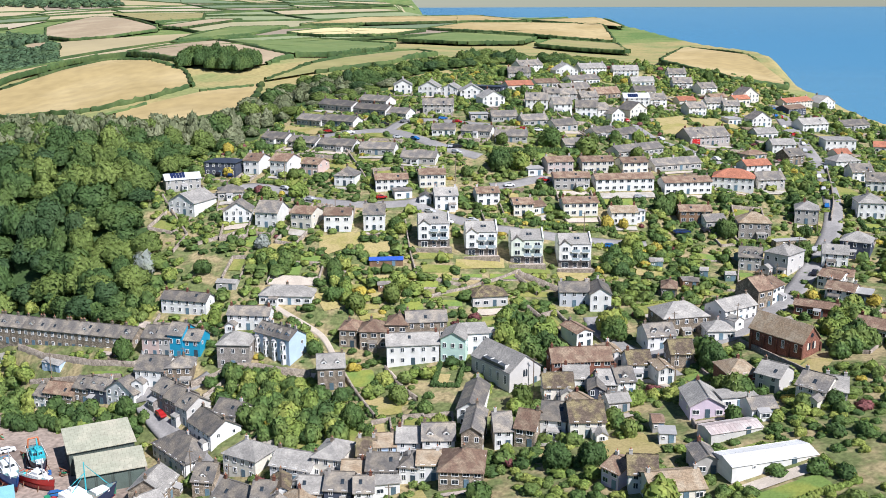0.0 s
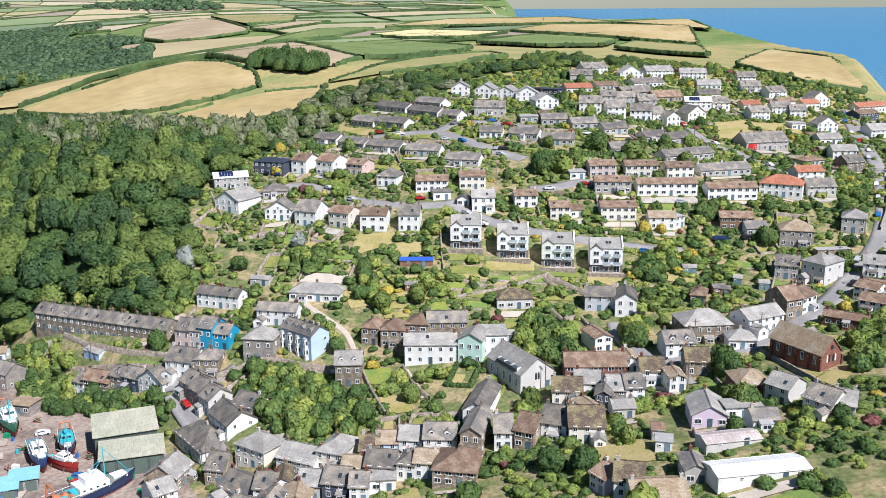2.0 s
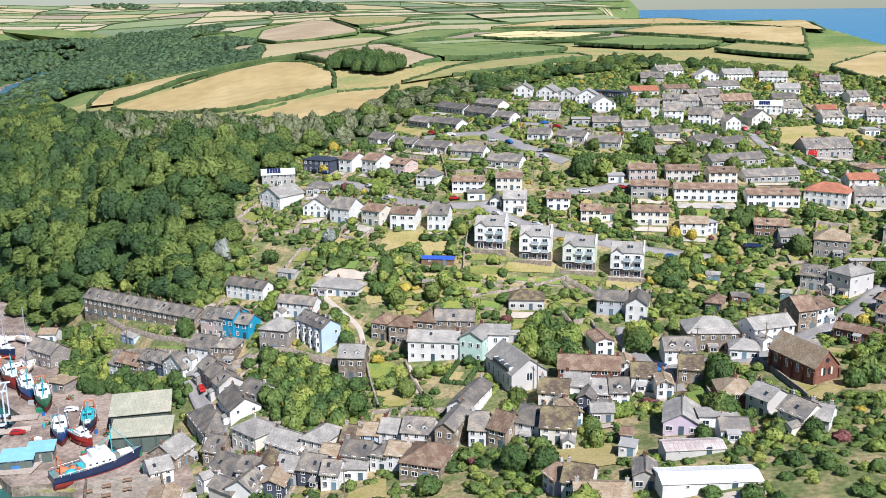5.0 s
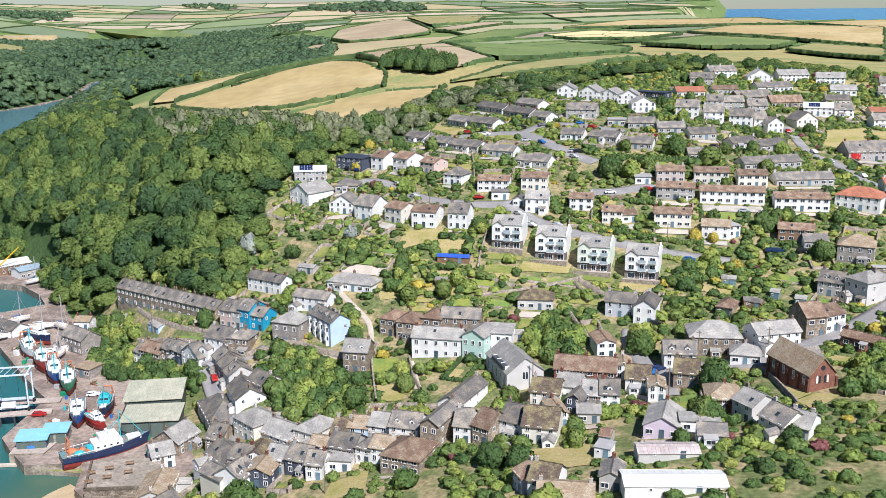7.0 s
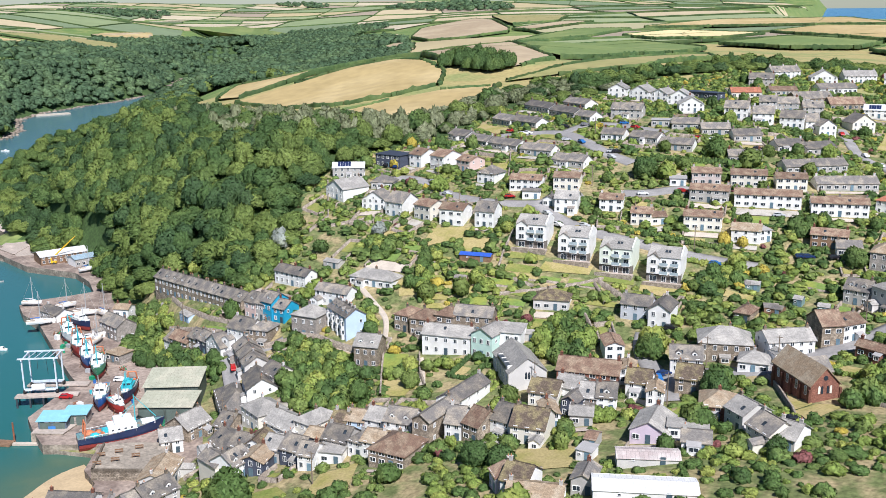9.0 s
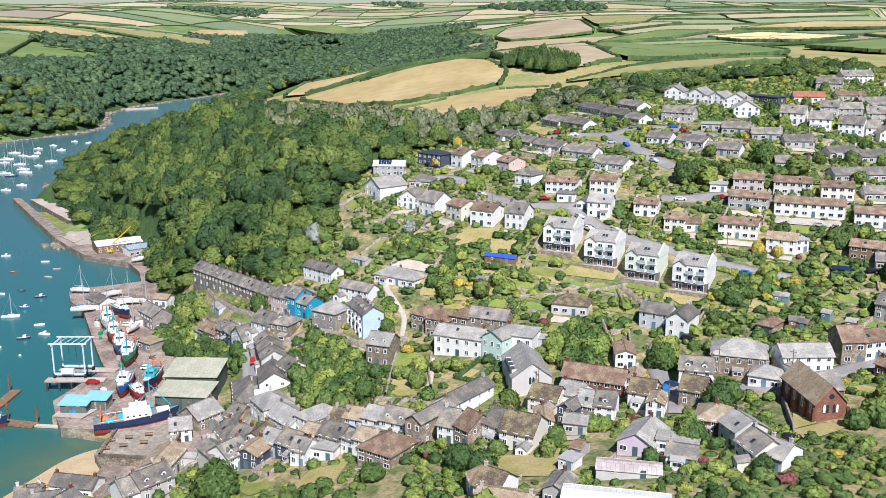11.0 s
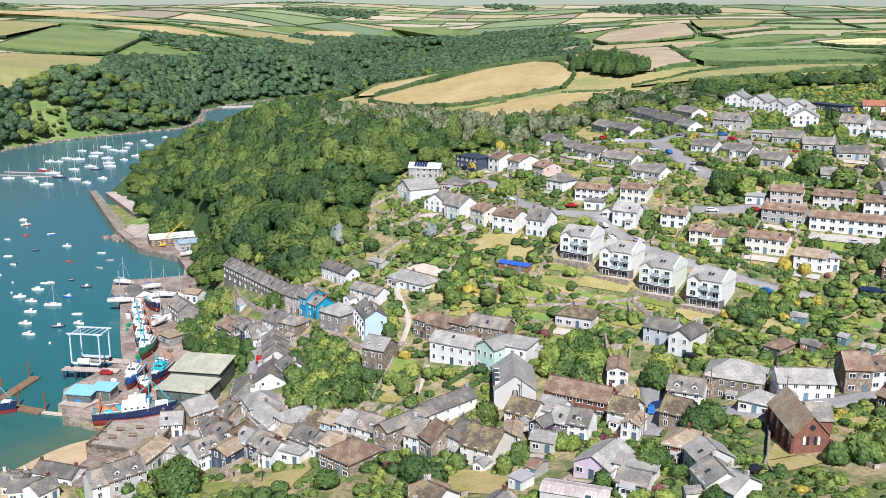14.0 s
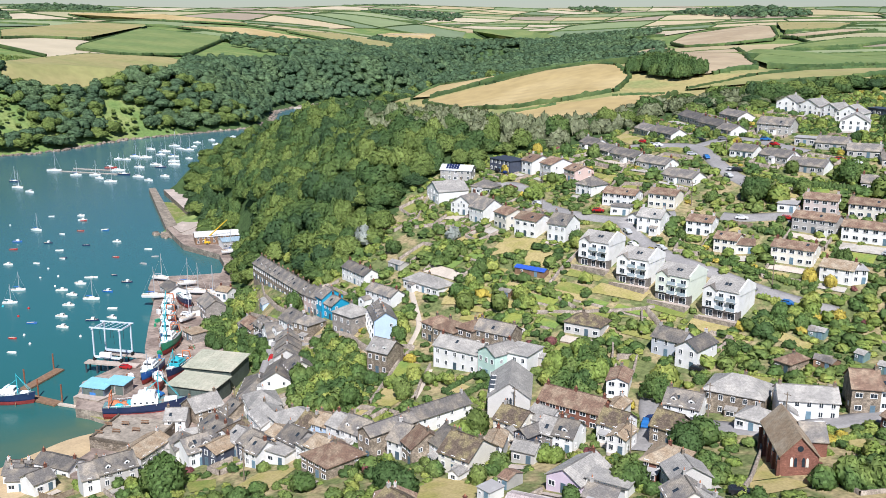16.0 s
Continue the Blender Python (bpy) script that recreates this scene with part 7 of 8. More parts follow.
for x, y in ((-7, 188), (66, 236), (72, 262), (111, 290), (-58, 226), (-68, 266), (-112, 281), (-30, 343), (14, 370), (58, 334), (90, 262), (141, 334), (2, 424), (99, 430), (30, 243), (-46, 214), (126, 312), (-52, 376)):
    telegraph_pole(x, y, 8.5)

# stacked gear, drums and crates along the hardstanding
clutter = random.Random(3)
for k in range(34):
    q = clutter.random()
    x, y = (-96 - 76 * q + clutter.uniform(-7, 7), 222 + 58 * q + clutter.uniform(-7, 7)) if k < 26 else (clutter.uniform(-92, -66), clutter.uniform(214, 222))
    if not inside(np.array([x]), np.array([y]), YARD)[0] or reach(np.array([x]), np.array([y]), YARD)[0] < 2.5:
        continue
    root = new("fish_crates" if k % 3 else "oil_drum")
    root.matrix_world = pose(x, y, 2.95, 0, 0, clutter.uniform(0, 180))
    colour = clutter.choice(("blue", "red", "green", "white", "grey", "turquoise"))
    if k % 3:
        tagged(root, f"stack of {colour} plastic fish crates", "crates", "boatyard clutter")
        for z in range(clutter.choice((2, 3))):
            bm = bmesh.new()
            box(bm, -0.9, 0.9, -0.6, 0.6, z * 0.62, z * 0.62 + 0.56)
            part("crate", bm, HULLS[colour], root)
    else:
        tagged(root, f"{colour} steel oil drum on the quay", "drum", "boatyard clutter")
        bm = bmesh.new()
        tube(bm, (0, 0, 0), (0, 0, 1.1), 0.45, n=12)
        part("barrel", bm, HULLS[colour], root)
for k, (x, y, a) in enumerate(((-112, 246, 30), (-90, 221, 20), (-130, 263, 60), (-118, 228, 25), (-152, 277, 40))):
    car(x, y, a, ("white", "blue", "silver", "red", "white")[k])


def mooring_buoy(x, y, colour):
    root = new("mooring_buoy")
    root.matrix_world = pose(x, y, 0.15)
    tagged(root, f"small round {colour} mooring buoy afloat", "buoy", "mooring buoys")
    bm = bmesh.new()
    bmesh.ops.create_icosphere(bm, subdivisions=2, radius=0.5)
    part("float", bm, HULLS[colour], root)
    bm = bmesh.new()
    tube(bm, (0, 0, 0.4), (0, 0, 0.75), 0.06, n=6)
    part("ring", bm, alloy, root)


for k in range(26):
    mooring_buoy(-170 - 230 * k / 26 + clutter.uniform(-30, 10), 232 + 90 * k / 26 + clutter.uniform(-25, 15), clutter.choice(("white", "white", "red", "turquoise")))


# ---- garden plots: walls, hedges, terraces and lawns in front of the houses ----
paving = mat("pale_paving", (0.43, 0.4, 0.35), 0.9, var=0.18, scale=0.3, fine=2.0, second=(0.34, 0.31, 0.26), coords="World")
fence_wood = mat("weathered_fence", (0.23, 0.17, 0.12), 0.9, var=0.3, scale=0.8, fine=4.0, second=(0.33, 0.27, 0.2), coords="World")
HEDGE_ROWS = []


def garden_wall(points, h, kind):
    if kind == "hedge":
        HEDGE_ROWS.append((points, h))
        return None
    vs, fs, k = [], [], 0
    for (ax, ay), (bx, by) in zip(points, points[1:]):
        n = max(2, int(math.hypot(bx - ax, by - ay) / 1.0))
        t = np.linspace(0, 1, n + 1)
        x, y = ax + (bx - ax) * t, ay + (by - ay) * t
        z = ground(x, y)
        ln = math.hypot(bx - ax, by - ay) + 1e-6
        nx, ny = -(by - ay) / ln, (bx - ax) / ln
        half = 0.25 if kind == "stone" else 0.7
        top = h + grow.uniform(-0.08, 0.08, n + 1) * (1 if kind == "stone" else 3)
        rows = [np.c_[x + nx * half * a, y + ny * half * a, z + b] for a, b in ((-1, -1.0), (-1, top), (1, top), (1, -1.0))]
        v = np.stack(rows, 1).reshape(-1, 3)
        a = (np.arange(n)[:, None] * 4 + np.arange(3)).ravel()
        vs.append(v)
        fs += [np.stack([a, a + 5, a + 1], 1) + k, np.stack([a, a + 4, a + 5], 1) + k]
        k += len(v)
    name = "garden_wall" if kind == "stone" else "clipped_hedge"
    me = triangles(name, np.concatenate(vs), np.concatenate(fs)[:, ::-1], dry_stone if kind == "stone" else FOLIAGE["garden"])
    return tagged(new(name, me), "grey-brown stone garden retaining wall" if kind == "stone" else "clipped dark green garden hedge", "wall" if kind == "stone" else "hedge", "garden boundaries")


def fence(points):
    """Close-boarded fence: posts and boards along a line."""
    root = new("fence")
    root.matrix_world = pose(points[0][0], points[0][1], 0)
    tagged(root, "weathered brown close-boarded garden fence", "fence", "garden boundaries")
    ox, oy = points[0]
    for (ax, ay), (bx, by) in zip(points, points[1:]):
        ln = math.hypot(bx - ax, by - ay)
        n = max(1, round(ln / 1.9))
        turn = math.degrees(math.atan2(by - ay, bx - ax))
        for k in range(n):
            t = (k + 0.5) / n
            x, y = ax + (bx - ax) * t, ay + (by - ay) * t
            bm = bmesh.new()
            box(bm, -ln / n / 2 + 0.06, ln / n / 2 - 0.06, -0.025, 0.025, -0.4, 1.65)
            part("fence_panel", bm, fence_wood, root, "", pose(x - ox, y - oy, level(x, y), 0, 0, turn))
            bm = bmesh.new()
            box(bm, -0.06, 0.06, -0.06, 0.06, -0.6, 1.8)
            part("post", bm, fence_wood, root, "", pose(ax + (bx - ax) * k / n - ox, ay + (by - ay) * k / n - oy, level(x, y), 0, 0, turn))
    return root


def patio(corners, material, label):
    v, f = drape(corners, 5, 0.3)
    LAWN_SPOTS.append(corners)
    return tagged(new("patio", triangles("patio", v, f, material, True)), label, "patio", "garden patios", "structure")


def clear_ground(px_, py_, skip):
    """True where points stand off the roads, the other houses, the lawns and the quay."""
    ok = ~inside(px_, py_, YARD) & ~inside(px_, py_, HARBOUR) & ~inside(px_, py_, WOOD)
    mx, my = px_.mean(), py_.mean()
    for k, (x, y, turn, w, d) in enumerate(FOOTPRINTS):
        if k != skip and abs(x - mx) + abs(y - my) < 50:
            c, s = math.cos(radians(turn)), math.sin(radians(turn))
            u, v = (px_ - x) * c + (py_ - y) * s, -(px_ - x) * s + (py_ - y) * c
            ok &= ~((abs(u) < w / 2 + 0.5) & (abs(v) < d / 2 + 0.5))
    for p, w in ROAD_SPOTS:
        for q in p[::2][np.abs(p[::2] - (mx, my)).sum(1) < 25]:
            ok &= np.hypot(px_ - q[0], py_ - q[1]) > w / 2 + 0.4
    for c in LAWN_SPOTS:
        if abs(c[0][0] - mx) + abs(c[0][1] - my) > 60:
            continue
        ok &= ~inside(px_, py_, list(c))
    return ok


plots = random.Random(5)
for k, (x, y, turn, w, d) in enumerate(list(FOOTPRINTS)):
    if y > 560 or w < 5.0 or (x < -95 and y < 300):
        continue
    c, s = math.cos(radians(turn)), math.sin(radians(turn))
    for way in (-1, 1):
        done = False
        for deep in (12.0, 8.5, 5.5):
            near_, far_ = way * (d / 2 + (1.6 if way < 0 else 0.6)), way * (d / 2 + deep)
            u, v = np.meshgrid(np.linspace(-w / 2 + 0.3, w / 2 - 0.3, 6), np.linspace(near_, far_, 8))
            if clear_ground(x + c * u - s * v, y + s * u + c * v, k).all():
                done = True
                break
        if not done:
            continue

        def at(u, v):
            return (x + c * u - s * v, y + s * u + c * v)

        a, b = -w / 2 + 0.2, w / 2 - 0.2
        mid_v = near_ + (far_ - near_) * plots.uniform(0.3, 0.42)
        kind = plots.random()
        if kind < 0.7:
            patio([at(a + 0.5, near_), at(b - 0.5, near_), at(b - 0.5, mid_v), at(a + 0.5, mid_v)], plots.choice((paving, paving, gravel, concrete)), plots.choice(("pale paved garden terrace", "pale gravel and paving garden terrace")))
        if deep > 6:
            cut = plots.uniform(-0.1, 0.35) * w
            lawn([at(a + 0.8, mid_v + way * 0.7), at(cut, mid_v + way * 0.7), at(cut, far_ - way * 0.8), at(a + 0.8, far_ - way * 0.8)], plots.choice(("dry", "dry", "mixed", "green", "mixed")))
        line = [at(a, near_), at(a, far_), at(b, far_), at(b, near_)]
        kind = plots.random()
        if kind < 0.5:
            garden_wall(line, plots.uniform(0.8, 1.5), "stone")
        elif kind < 0.56 and len(HEDGE_ROWS) > 10:
            fence(line[:3])
        else:
            HEDGE_ROWS.append((line if plots.random() < 0.5 else line[:3], plots.uniform(1.0, 2.0)))
# terraced vegetable plots and grass steps on the slope below the townhouses and above the church
for x0, x1, y0, y1, slope, pitch in ((-30, 52, 284, 314, 0.06, 5.2), (64, 108, 286, 330, -0.35, 6.0), (-58, -36, 300, 330, -0.1, 6.5), (108, 150, 278, 330, -0.5, 7.0)):
    yy = y0
    while yy < y1:
        xx = x0 + plots.uniform(0, 6)
        while xx < x1:
            ln, deep = plots.uniform(6, 14), pitch * plots.uniform(0.5, 0.75)
            q = [(xx + dx, yy + slope * (xx - x0 + dx) + dy) for dx, dy in ((0, 0), (ln, 0), (ln, deep), (0, deep))]
            u, v = np.meshgrid(np.linspace(xx, xx + ln, 6), np.linspace(0.1, deep - 0.1, 4))
            if plots.random() < 0.62 and clear_ground(u, yy + slope * (u - x0) + v, -1).all():
                lawn(q, plots.choice(("mixed", "mixed", "green", "dry", "green", "dry")))
                if plots.random() < 0.6:
                    garden_wall([(q[0][0], q[0][1] - 0.3), (q[1][0], q[1][1] - 0.3)], plots.uniform(0.3, 0.7), "stone")
            xx += ln + plots.uniform(0.6, 3.5)
        yy += pitch
for p, h in (([(78, 150), (88, 152), (98, 153)], 1.5),):
    HEDGE_ROWS.append((p, h))
# ---- garden walls and clipped hedges ----
garden_wall([(-1, 302), (-3, 314), (-4, 325), (-5, 337)], 1.2, "stone")
garden_wall([(-1, 302), (7, 300), (13, 298)], 1.0, "stone")
garden_wall([(31, 305), (34, 300), (37, 294)], 1.5, "stone")
garden_wall([(-65, 260), (-59, 262), (-54, 265), (-47, 264), (-40, 261), (-31, 258)], 2.2, "stone")
garden_wall([(-23, 261), (-19, 251), (-12, 235)], 1.4, "stone")
garden_wall([(-10, 258), (-6, 249), (-1, 241)], 1.4, "stone")
garden_wall([(32, 287), (35, 282), (37, 278)], 2.0, "stone")
garden_wall([(39, 190), (46, 191), (47, 192)], 1.2, "stone")
garden_wall([(73, 244), (74, 238)], 1.2, "stone")
garden_wall([(73, 245), (76, 235), (78, 223)], 2.0, "hedge")
garden_wall([(88, 254), (91, 246), (95, 231), (96, 225)], 1.4, "stone")
garden_wall([(90, 304), (94, 298), (97, 293)], 1.8, "hedge")
garden_wall([(110, 327), (116, 324), (121, 321)], 2.0, "hedge")
garden_wall([(176, 413), (163, 376), (156, 357), (149, 342)], 1.5, "stone")
garden_wall([(-127, 295), (-116, 287), (-99, 278), (-85, 273), (-78, 273)], 1.6, "stone")
garden_wall([(-119, 282), (-103, 275), (-87, 269)], 1.4, "stone")
garden_wall([(-34, 418), (-24, 385), (-18, 364)], 1.2, "stone")
garden_wall([(-59, 409), (-45, 404), (-29, 396)], 2.0, "hedge")
garden_wall([(31, 399), (44, 396), (61, 399)], 3.0, "hedge")
garden_wall([(43, 360), (51, 360), (53, 359)], 3.0, "hedge")
garden_wall([(23, 344), (34, 341), (48, 339), (65, 336), (68, 338)], 2.4, "hedge")
garden_wall([(2, 291), (14, 296), (27, 304), (33, 309)], 1.0, "stone")
garden_wall([(-52, 340), (-52, 318), (-54, 312)], 1.5, "hedge")
garden_wall([(-31, 313), (-25, 297), (-21, 284)], 2.2, "hedge")
garden_wall([(32, 306), (40, 300), (45, 296)], 2.0, "stone")
garden_wall([(57, 327), (68, 326), (77, 333)], 2.0, "hedge")
garden_wall([(-96, 362), (-81, 334), (-84, 324)], 1.2, "stone")
garden_wall([(-76, 327), (-65, 331), (-61, 334)], 1.2, "stone")


# ---- trees, hedges and woods ----
def ico(n):
    bm = bmesh.new()
    bmesh.ops.create_icosphere(bm, subdivisions=n, radius=1.0)
    v = np.array([x.co[:] for x in bm.verts])
    f = np.array([[x.index for x in p.verts] for p in bm.faces])
    bm.free()
    return v, f


ICO1, ICO2, ICO3, ICO4 = ico(1), ico(2), ico(3), ico(4)


def dome_arrays(ball, lobes, cards, card, bump=0.34, squash=0.95, rough=0.05, low=-0.35, lean=0.5):
    """A unit-radius crown, base at 0: one billowing dome of rounded lobes with a ragged leaf surface, and loose sprays standing off it."""
    d = ball[0] / np.linalg.norm(ball[0], axis=1)[:, None]
    axes = grow.normal(size=(lobes, 3))
    axes[:, 2] = np.abs(axes[:, 2]) * 0.9 - 0.15
    axes /= np.linalg.norm(axes, axis=1)[:, None]
    reach_, wide = grow.uniform(0.55, 1.0, lobes), grow.uniform(0.32, 0.55, lobes)
    angle = np.arccos(np.clip(d @ axes.T, -1, 1))
    swellings = (reach_ * np.sqrt(np.clip(1 - (angle / (wide * 1.6)) ** 2, 0, 1))).max(1)
    r = 1 - bump + bump * swellings + grow.normal(0, rough, len(d))
    v = d * r[:, None] * np.array([1, 1, squash])
    f = ball[1]
    f = f[d[f].mean(1)[:, 2] > low]
    e1, e2 = v[f[:, 1]] - v[f[:, 0]], v[f[:, 2]] - v[f[:, 0]]
    fn = np.cross(e1, e2)
    n = np.zeros_like(v)
    for q in range(3):
        np.add.at(n, f[:, q], fn)
    n = n / (np.linalg.norm(n, axis=1)[:, None] + 1e-9) + d * 0.35 + np.array([0, 0, 0.15]) + grow.normal(0, 0.16, v.shape)
    used = np.unique(f)
    index = np.full(len(v), -1)
    index[used] = np.arange(len(used))
    v, n, d, f = v[used], n[used], d[used], index[f]
    # the surface is a shell of separate leaf clumps, each tilted and set in or out a little
    tri, tn = v[f], n[f]
    mid_ = tri.mean(1, keepdims=True)
    out = d[f].mean(1, keepdims=True)
    tri = mid_ + (tri - mid_) * grow.uniform(1.15, 1.5, (len(f), 1, 1)) + out * (grow.normal(0, rough, (len(f), 1, 1)) + grow.normal(0, rough * 0.6, (len(f), 3, 1)))
    tn = tn + grow.normal(0, 0.24, (len(f), 1, 3))
    vs, fs, ns, k = [tri.reshape(-1, 3)], [np.arange(3 * len(f)).reshape(-1, 3)], [tn.reshape(-1, 3)], 3 * len(f)
    for i in grow.randint(0, len(v), cards):
        c = v[i] * grow.uniform(0.97, 1.12)
        nrm = n[i] + grow.normal(size=3) * lean
        t = np.cross(nrm, grow.normal(size=3))
        t /= np.linalg.norm(t) + 1e-6
        b = np.cross(nrm, t)
        b /= np.linalg.norm(b) + 1e-6
        t, b = t * card * grow.uniform(0.6, 1.3), b * card * grow.uniform(0.5, 1.0)
        q = np.array([c - t, c + b * 0.8 - t * 0.2, c + t, c - b * 0.8 + t * 0.3])
        g = np.array([[0, 1, 2], [0, 2, 3]])
        if np.dot(np.cross(q[1] - q[0], q[2] - q[0]), d[i]) < 0:
            g = g[:, ::-1]
        vs.append(q)
        fs.append(g + k)
        ns.append(np.tile(n[i] + grow.normal(size=3) * 0.25, (4, 1)))
        k += 4
    n = np.concatenate(ns)
    v = np.concatenate(vs)
    v[:, 2] = (v[:, 2] + 0.42) * 1.02
    return v, np.concatenate(fs), n / np.linalg.norm(n, axis=1)[:, None]


def leafy(name, v, f, n, material):
    """A foliage mesh whose sprays carry the normal of their crown."""
    me = triangles(name, v, f, material, True)
    me.attributes.new("custom_normal", "FLOAT_VECTOR", "POINT").data.foreach_set("vector", np.asarray(n, np.float32).ravel())
    return me


def scatter(name, shapes, spots, material, label, category, kind="stuff"):
    """One joined mesh of many plants: rows of x, y, radius, height."""
    vs, fs, ns, k = [], [], [], 0
    spots = np.asarray(spots, float)
    zs = ground(spots[:, 0], spots[:, 1])
    for (x, y, r, h), z in zip(spots, zs):
        v, f, n = shapes[grow.randint(len(shapes))]
        a = grow.uniform(0, math.tau)
        c, s = math.cos(a), math.sin(a)
        w, q = np.empty_like(v), np.empty_like(n)
        w[:, 0], w[:, 1] = x + r * (c * v[:, 0] - s * v[:, 1]), y + r * (s * v[:, 0] + c * v[:, 1])
        w[:, 2] = z - 0.3 + h * v[:, 2] / 1.45
        q[:, 0], q[:, 1], q[:, 2] = c * n[:, 0] - s * n[:, 1], s * n[:, 0] + c * n[:, 1], n[:, 2]
        vs.append(w)
        fs.append(f + k)
        ns.append(q)
        k += len(v)
    return tagged(new(name, leafy(name, np.concatenate(vs), np.concatenate(fs), np.concatenate(ns), material)), label, category, kind=kind)


def jittered(poly, gap, keep=None):
    p = np.array(poly, float)
    (x0, y0), (x1, y1) = p.min(0), p.max(0)
    gx, gy = np.meshgrid(np.arange(x0, x1, gap), np.arange(y0, y1, gap))
    gx, gy = gx + grow.uniform(-0.45, 0.45, gx.shape) * gap, gy + grow.uniform(-0.45, 0.45, gy.shape) * gap
    ok = inside(gx, gy, poly)
    return np.stack([gx[ok], gy[ok]], 1)


def clear_of_houses(pts, margin):
    ok = np.ones(len(pts), bool)
    for x, y, turn, w, d in FOOTPRINTS:
        c, s = math.cos(radians(turn)), math.sin(radians(turn))
        dx, dy = pts[:, 0] - x, pts[:, 1] - y
        u, v = dx * c + dy * s, -dx * s + dy * c
        ok &= ~((abs(u) < w / 2 + margin) & (abs(v) < d / 2 + margin))
    return ok


def clear_of_roads(pts, margin):
    ok = np.ones(len(pts), bool)
    for p, w in ROAD_SPOTS:
        for q in p[::3]:
            ok &= np.hypot(pts[:, 0] - q[0], pts[:, 1] - q[1]) > w / 2 + margin
    return ok


def clear_of_lawns(pts, grown=0.0):
    ok = np.ones(len(pts), bool)
    for c in LAWN_SPOTS:
        ok &= ~inside(pts[:, 0], pts[:, 1], list(c))
    return ok


# fields: named colours, bordered by hedges
FIELD_MATS = {
    "straw": mat("ripe_straw_field", (0.4, 0.305, 0.14), 0.95, var=0.14, scale=0.014, fine=0.11, second=(0.48, 0.375, 0.19), coords="World"),
    "stubble": mat("stubble_field", (0.36, 0.28, 0.18), 0.95, var=0.12, scale=0.014, fine=0.11, second=(0.43, 0.345, 0.225), coords="World"),
    "hay": mat("hay_meadow", (0.31, 0.27, 0.12), 0.95, var=0.14, scale=0.014, fine=0.11, second=(0.26, 0.255, 0.1), coords="World"),
    "green": mat("green_pasture", (0.15, 0.205, 0.07), 0.95, var=0.14, scale=0.014, fine=0.11, second=(0.2, 0.24, 0.085), coords="World"),
    "pale": mat("pale_cut_field", (0.66, 0.53, 0.28), 0.95, var=0.08, scale=0.012, fine=0.15, coords="World"),
}
FIELDS, HEDGES = [], []


def field(corners, kind):
    """A field of any outline, its corners eased, laid over the land."""
    p = np.array(corners, float)
    nxt = np.roll(p, -1, 0)
    p = np.stack([0.93 * p + 0.07 * nxt, 0.07 * p + 0.93 * nxt], 1).reshape(-1, 2)
    outline = [tuple(map(float, c)) for c in p]
    size = np.ptp(p, axis=0).max()
    gap = max(size / 34, 5.0)
    gx, gy = np.meshgrid(np.arange(p[:, 0].min(), p[:, 0].max(), gap), np.arange(p[:, 1].min(), p[:, 1].max(), gap))
    gx, gy = gx.ravel(), gy.ravel()
    ok = inside(gx, gy, outline) & (reach(gx, gy, outline) > gap * 0.4)
    n = len(outline)
    flat = outline + list(zip(gx[ok].tolist(), gy[ok].tolist()))
    v, _, f, *_ = delaunay_2d_cdt([Vector(c) for c in flat], [(i, (i + 1) % n) for i in range(n)], [], 1, 1e-4)
    v = np.array([tuple(c) for c in v])
    v = np.c_[v, ground(v[:, 0], v[:, 1]) + 1.0 + 0.05 * len(FIELDS)]
    f = np.array([t if (v[t[1]] - v[t[0]])[0] * (v[t[2]] - v[t[0]])[1] - (v[t[1]] - v[t[0]])[1] * (v[t[2]] - v[t[0]])[0] > 0 else t[::-1] for t in f])
    FIELDS.append(outline)
    words = {"straw": "ripe straw-coloured field", "stubble": "brown stubble field", "hay": "olive-yellow hay meadow", "green": "green pasture", "pale": "pale freshly cut field"}
    HEDGES.extend(zip(outline, outline[1:] + outline[:1]))
    return tagged(new("field", triangles("field", v, f, FIELD_MATS[kind], True)), words[kind] + " bounded by dark hedges", "field", "farm fields", "structure")


field([(-306, 587), (-327, 645), (-318, 700), (-240, 758), (-250, 679), (-263, 614), (-283, 580)], "straw")
field([(-278, 565), (-249, 604), (-207, 674), (-172, 640), (-141, 604), (-128, 564), (-147, 540), (-177, 526), (-220, 535)], "straw")
field([(-166, 506), (-143, 528), (-118, 547), (-93, 554), (-89, 567), (-84, 494), (-110, 481), (-134, 484)], "straw")
field([(-215, 738), (-200, 800), (-172, 830), (-83, 660), (-93, 620), (-110, 604), (-133, 622), (-141, 612)], "stubble")
field([(-90, 570), (-69, 614), (-32, 672), (-1, 814), (15, 738), (-13, 618), (-58, 595)], "hay")
field([(-200, 900), (-220, 1152), (-118, 1149), (-22, 975), (-30, 798), (-54, 686), (-84, 675)], "green")
field([(-168, 1272), (-113, 1342), (11, 1244), (-35, 1165), (-112, 1195)], "pale")
field([(-25, 1060), (39, 1185), (135, 1129), (110, 1050), (46, 1004)], "green")
field([(119, 1019), (150, 1108), (215, 1066), (196, 912)], "hay")
field([(-171, 1414), (-87, 1597), (100, 1670), (163, 1438), (68, 1460), (-86, 1431)], "straw")
field([(12, 1279), (68, 1410), (152, 1374), (242, 1305), (217, 1091), (153, 1143), (44, 1235)], "straw")
field([(-522, 1413), (-601, 1635), (-649, 2035), (-573, 1923), (-356, 1399), (-408, 1334), (-458, 1331)], "stubble")
field([(-653, 2160), (-381, 1818), (-336, 1582), (-407, 1546)], "hay")
field([(-370, 1442), (-316, 1562), (-267, 1548), (-327, 1403)], "stubble")
field([(-301, 1233), (-257, 1391), (-175, 1388), (-212, 1268)], "green")
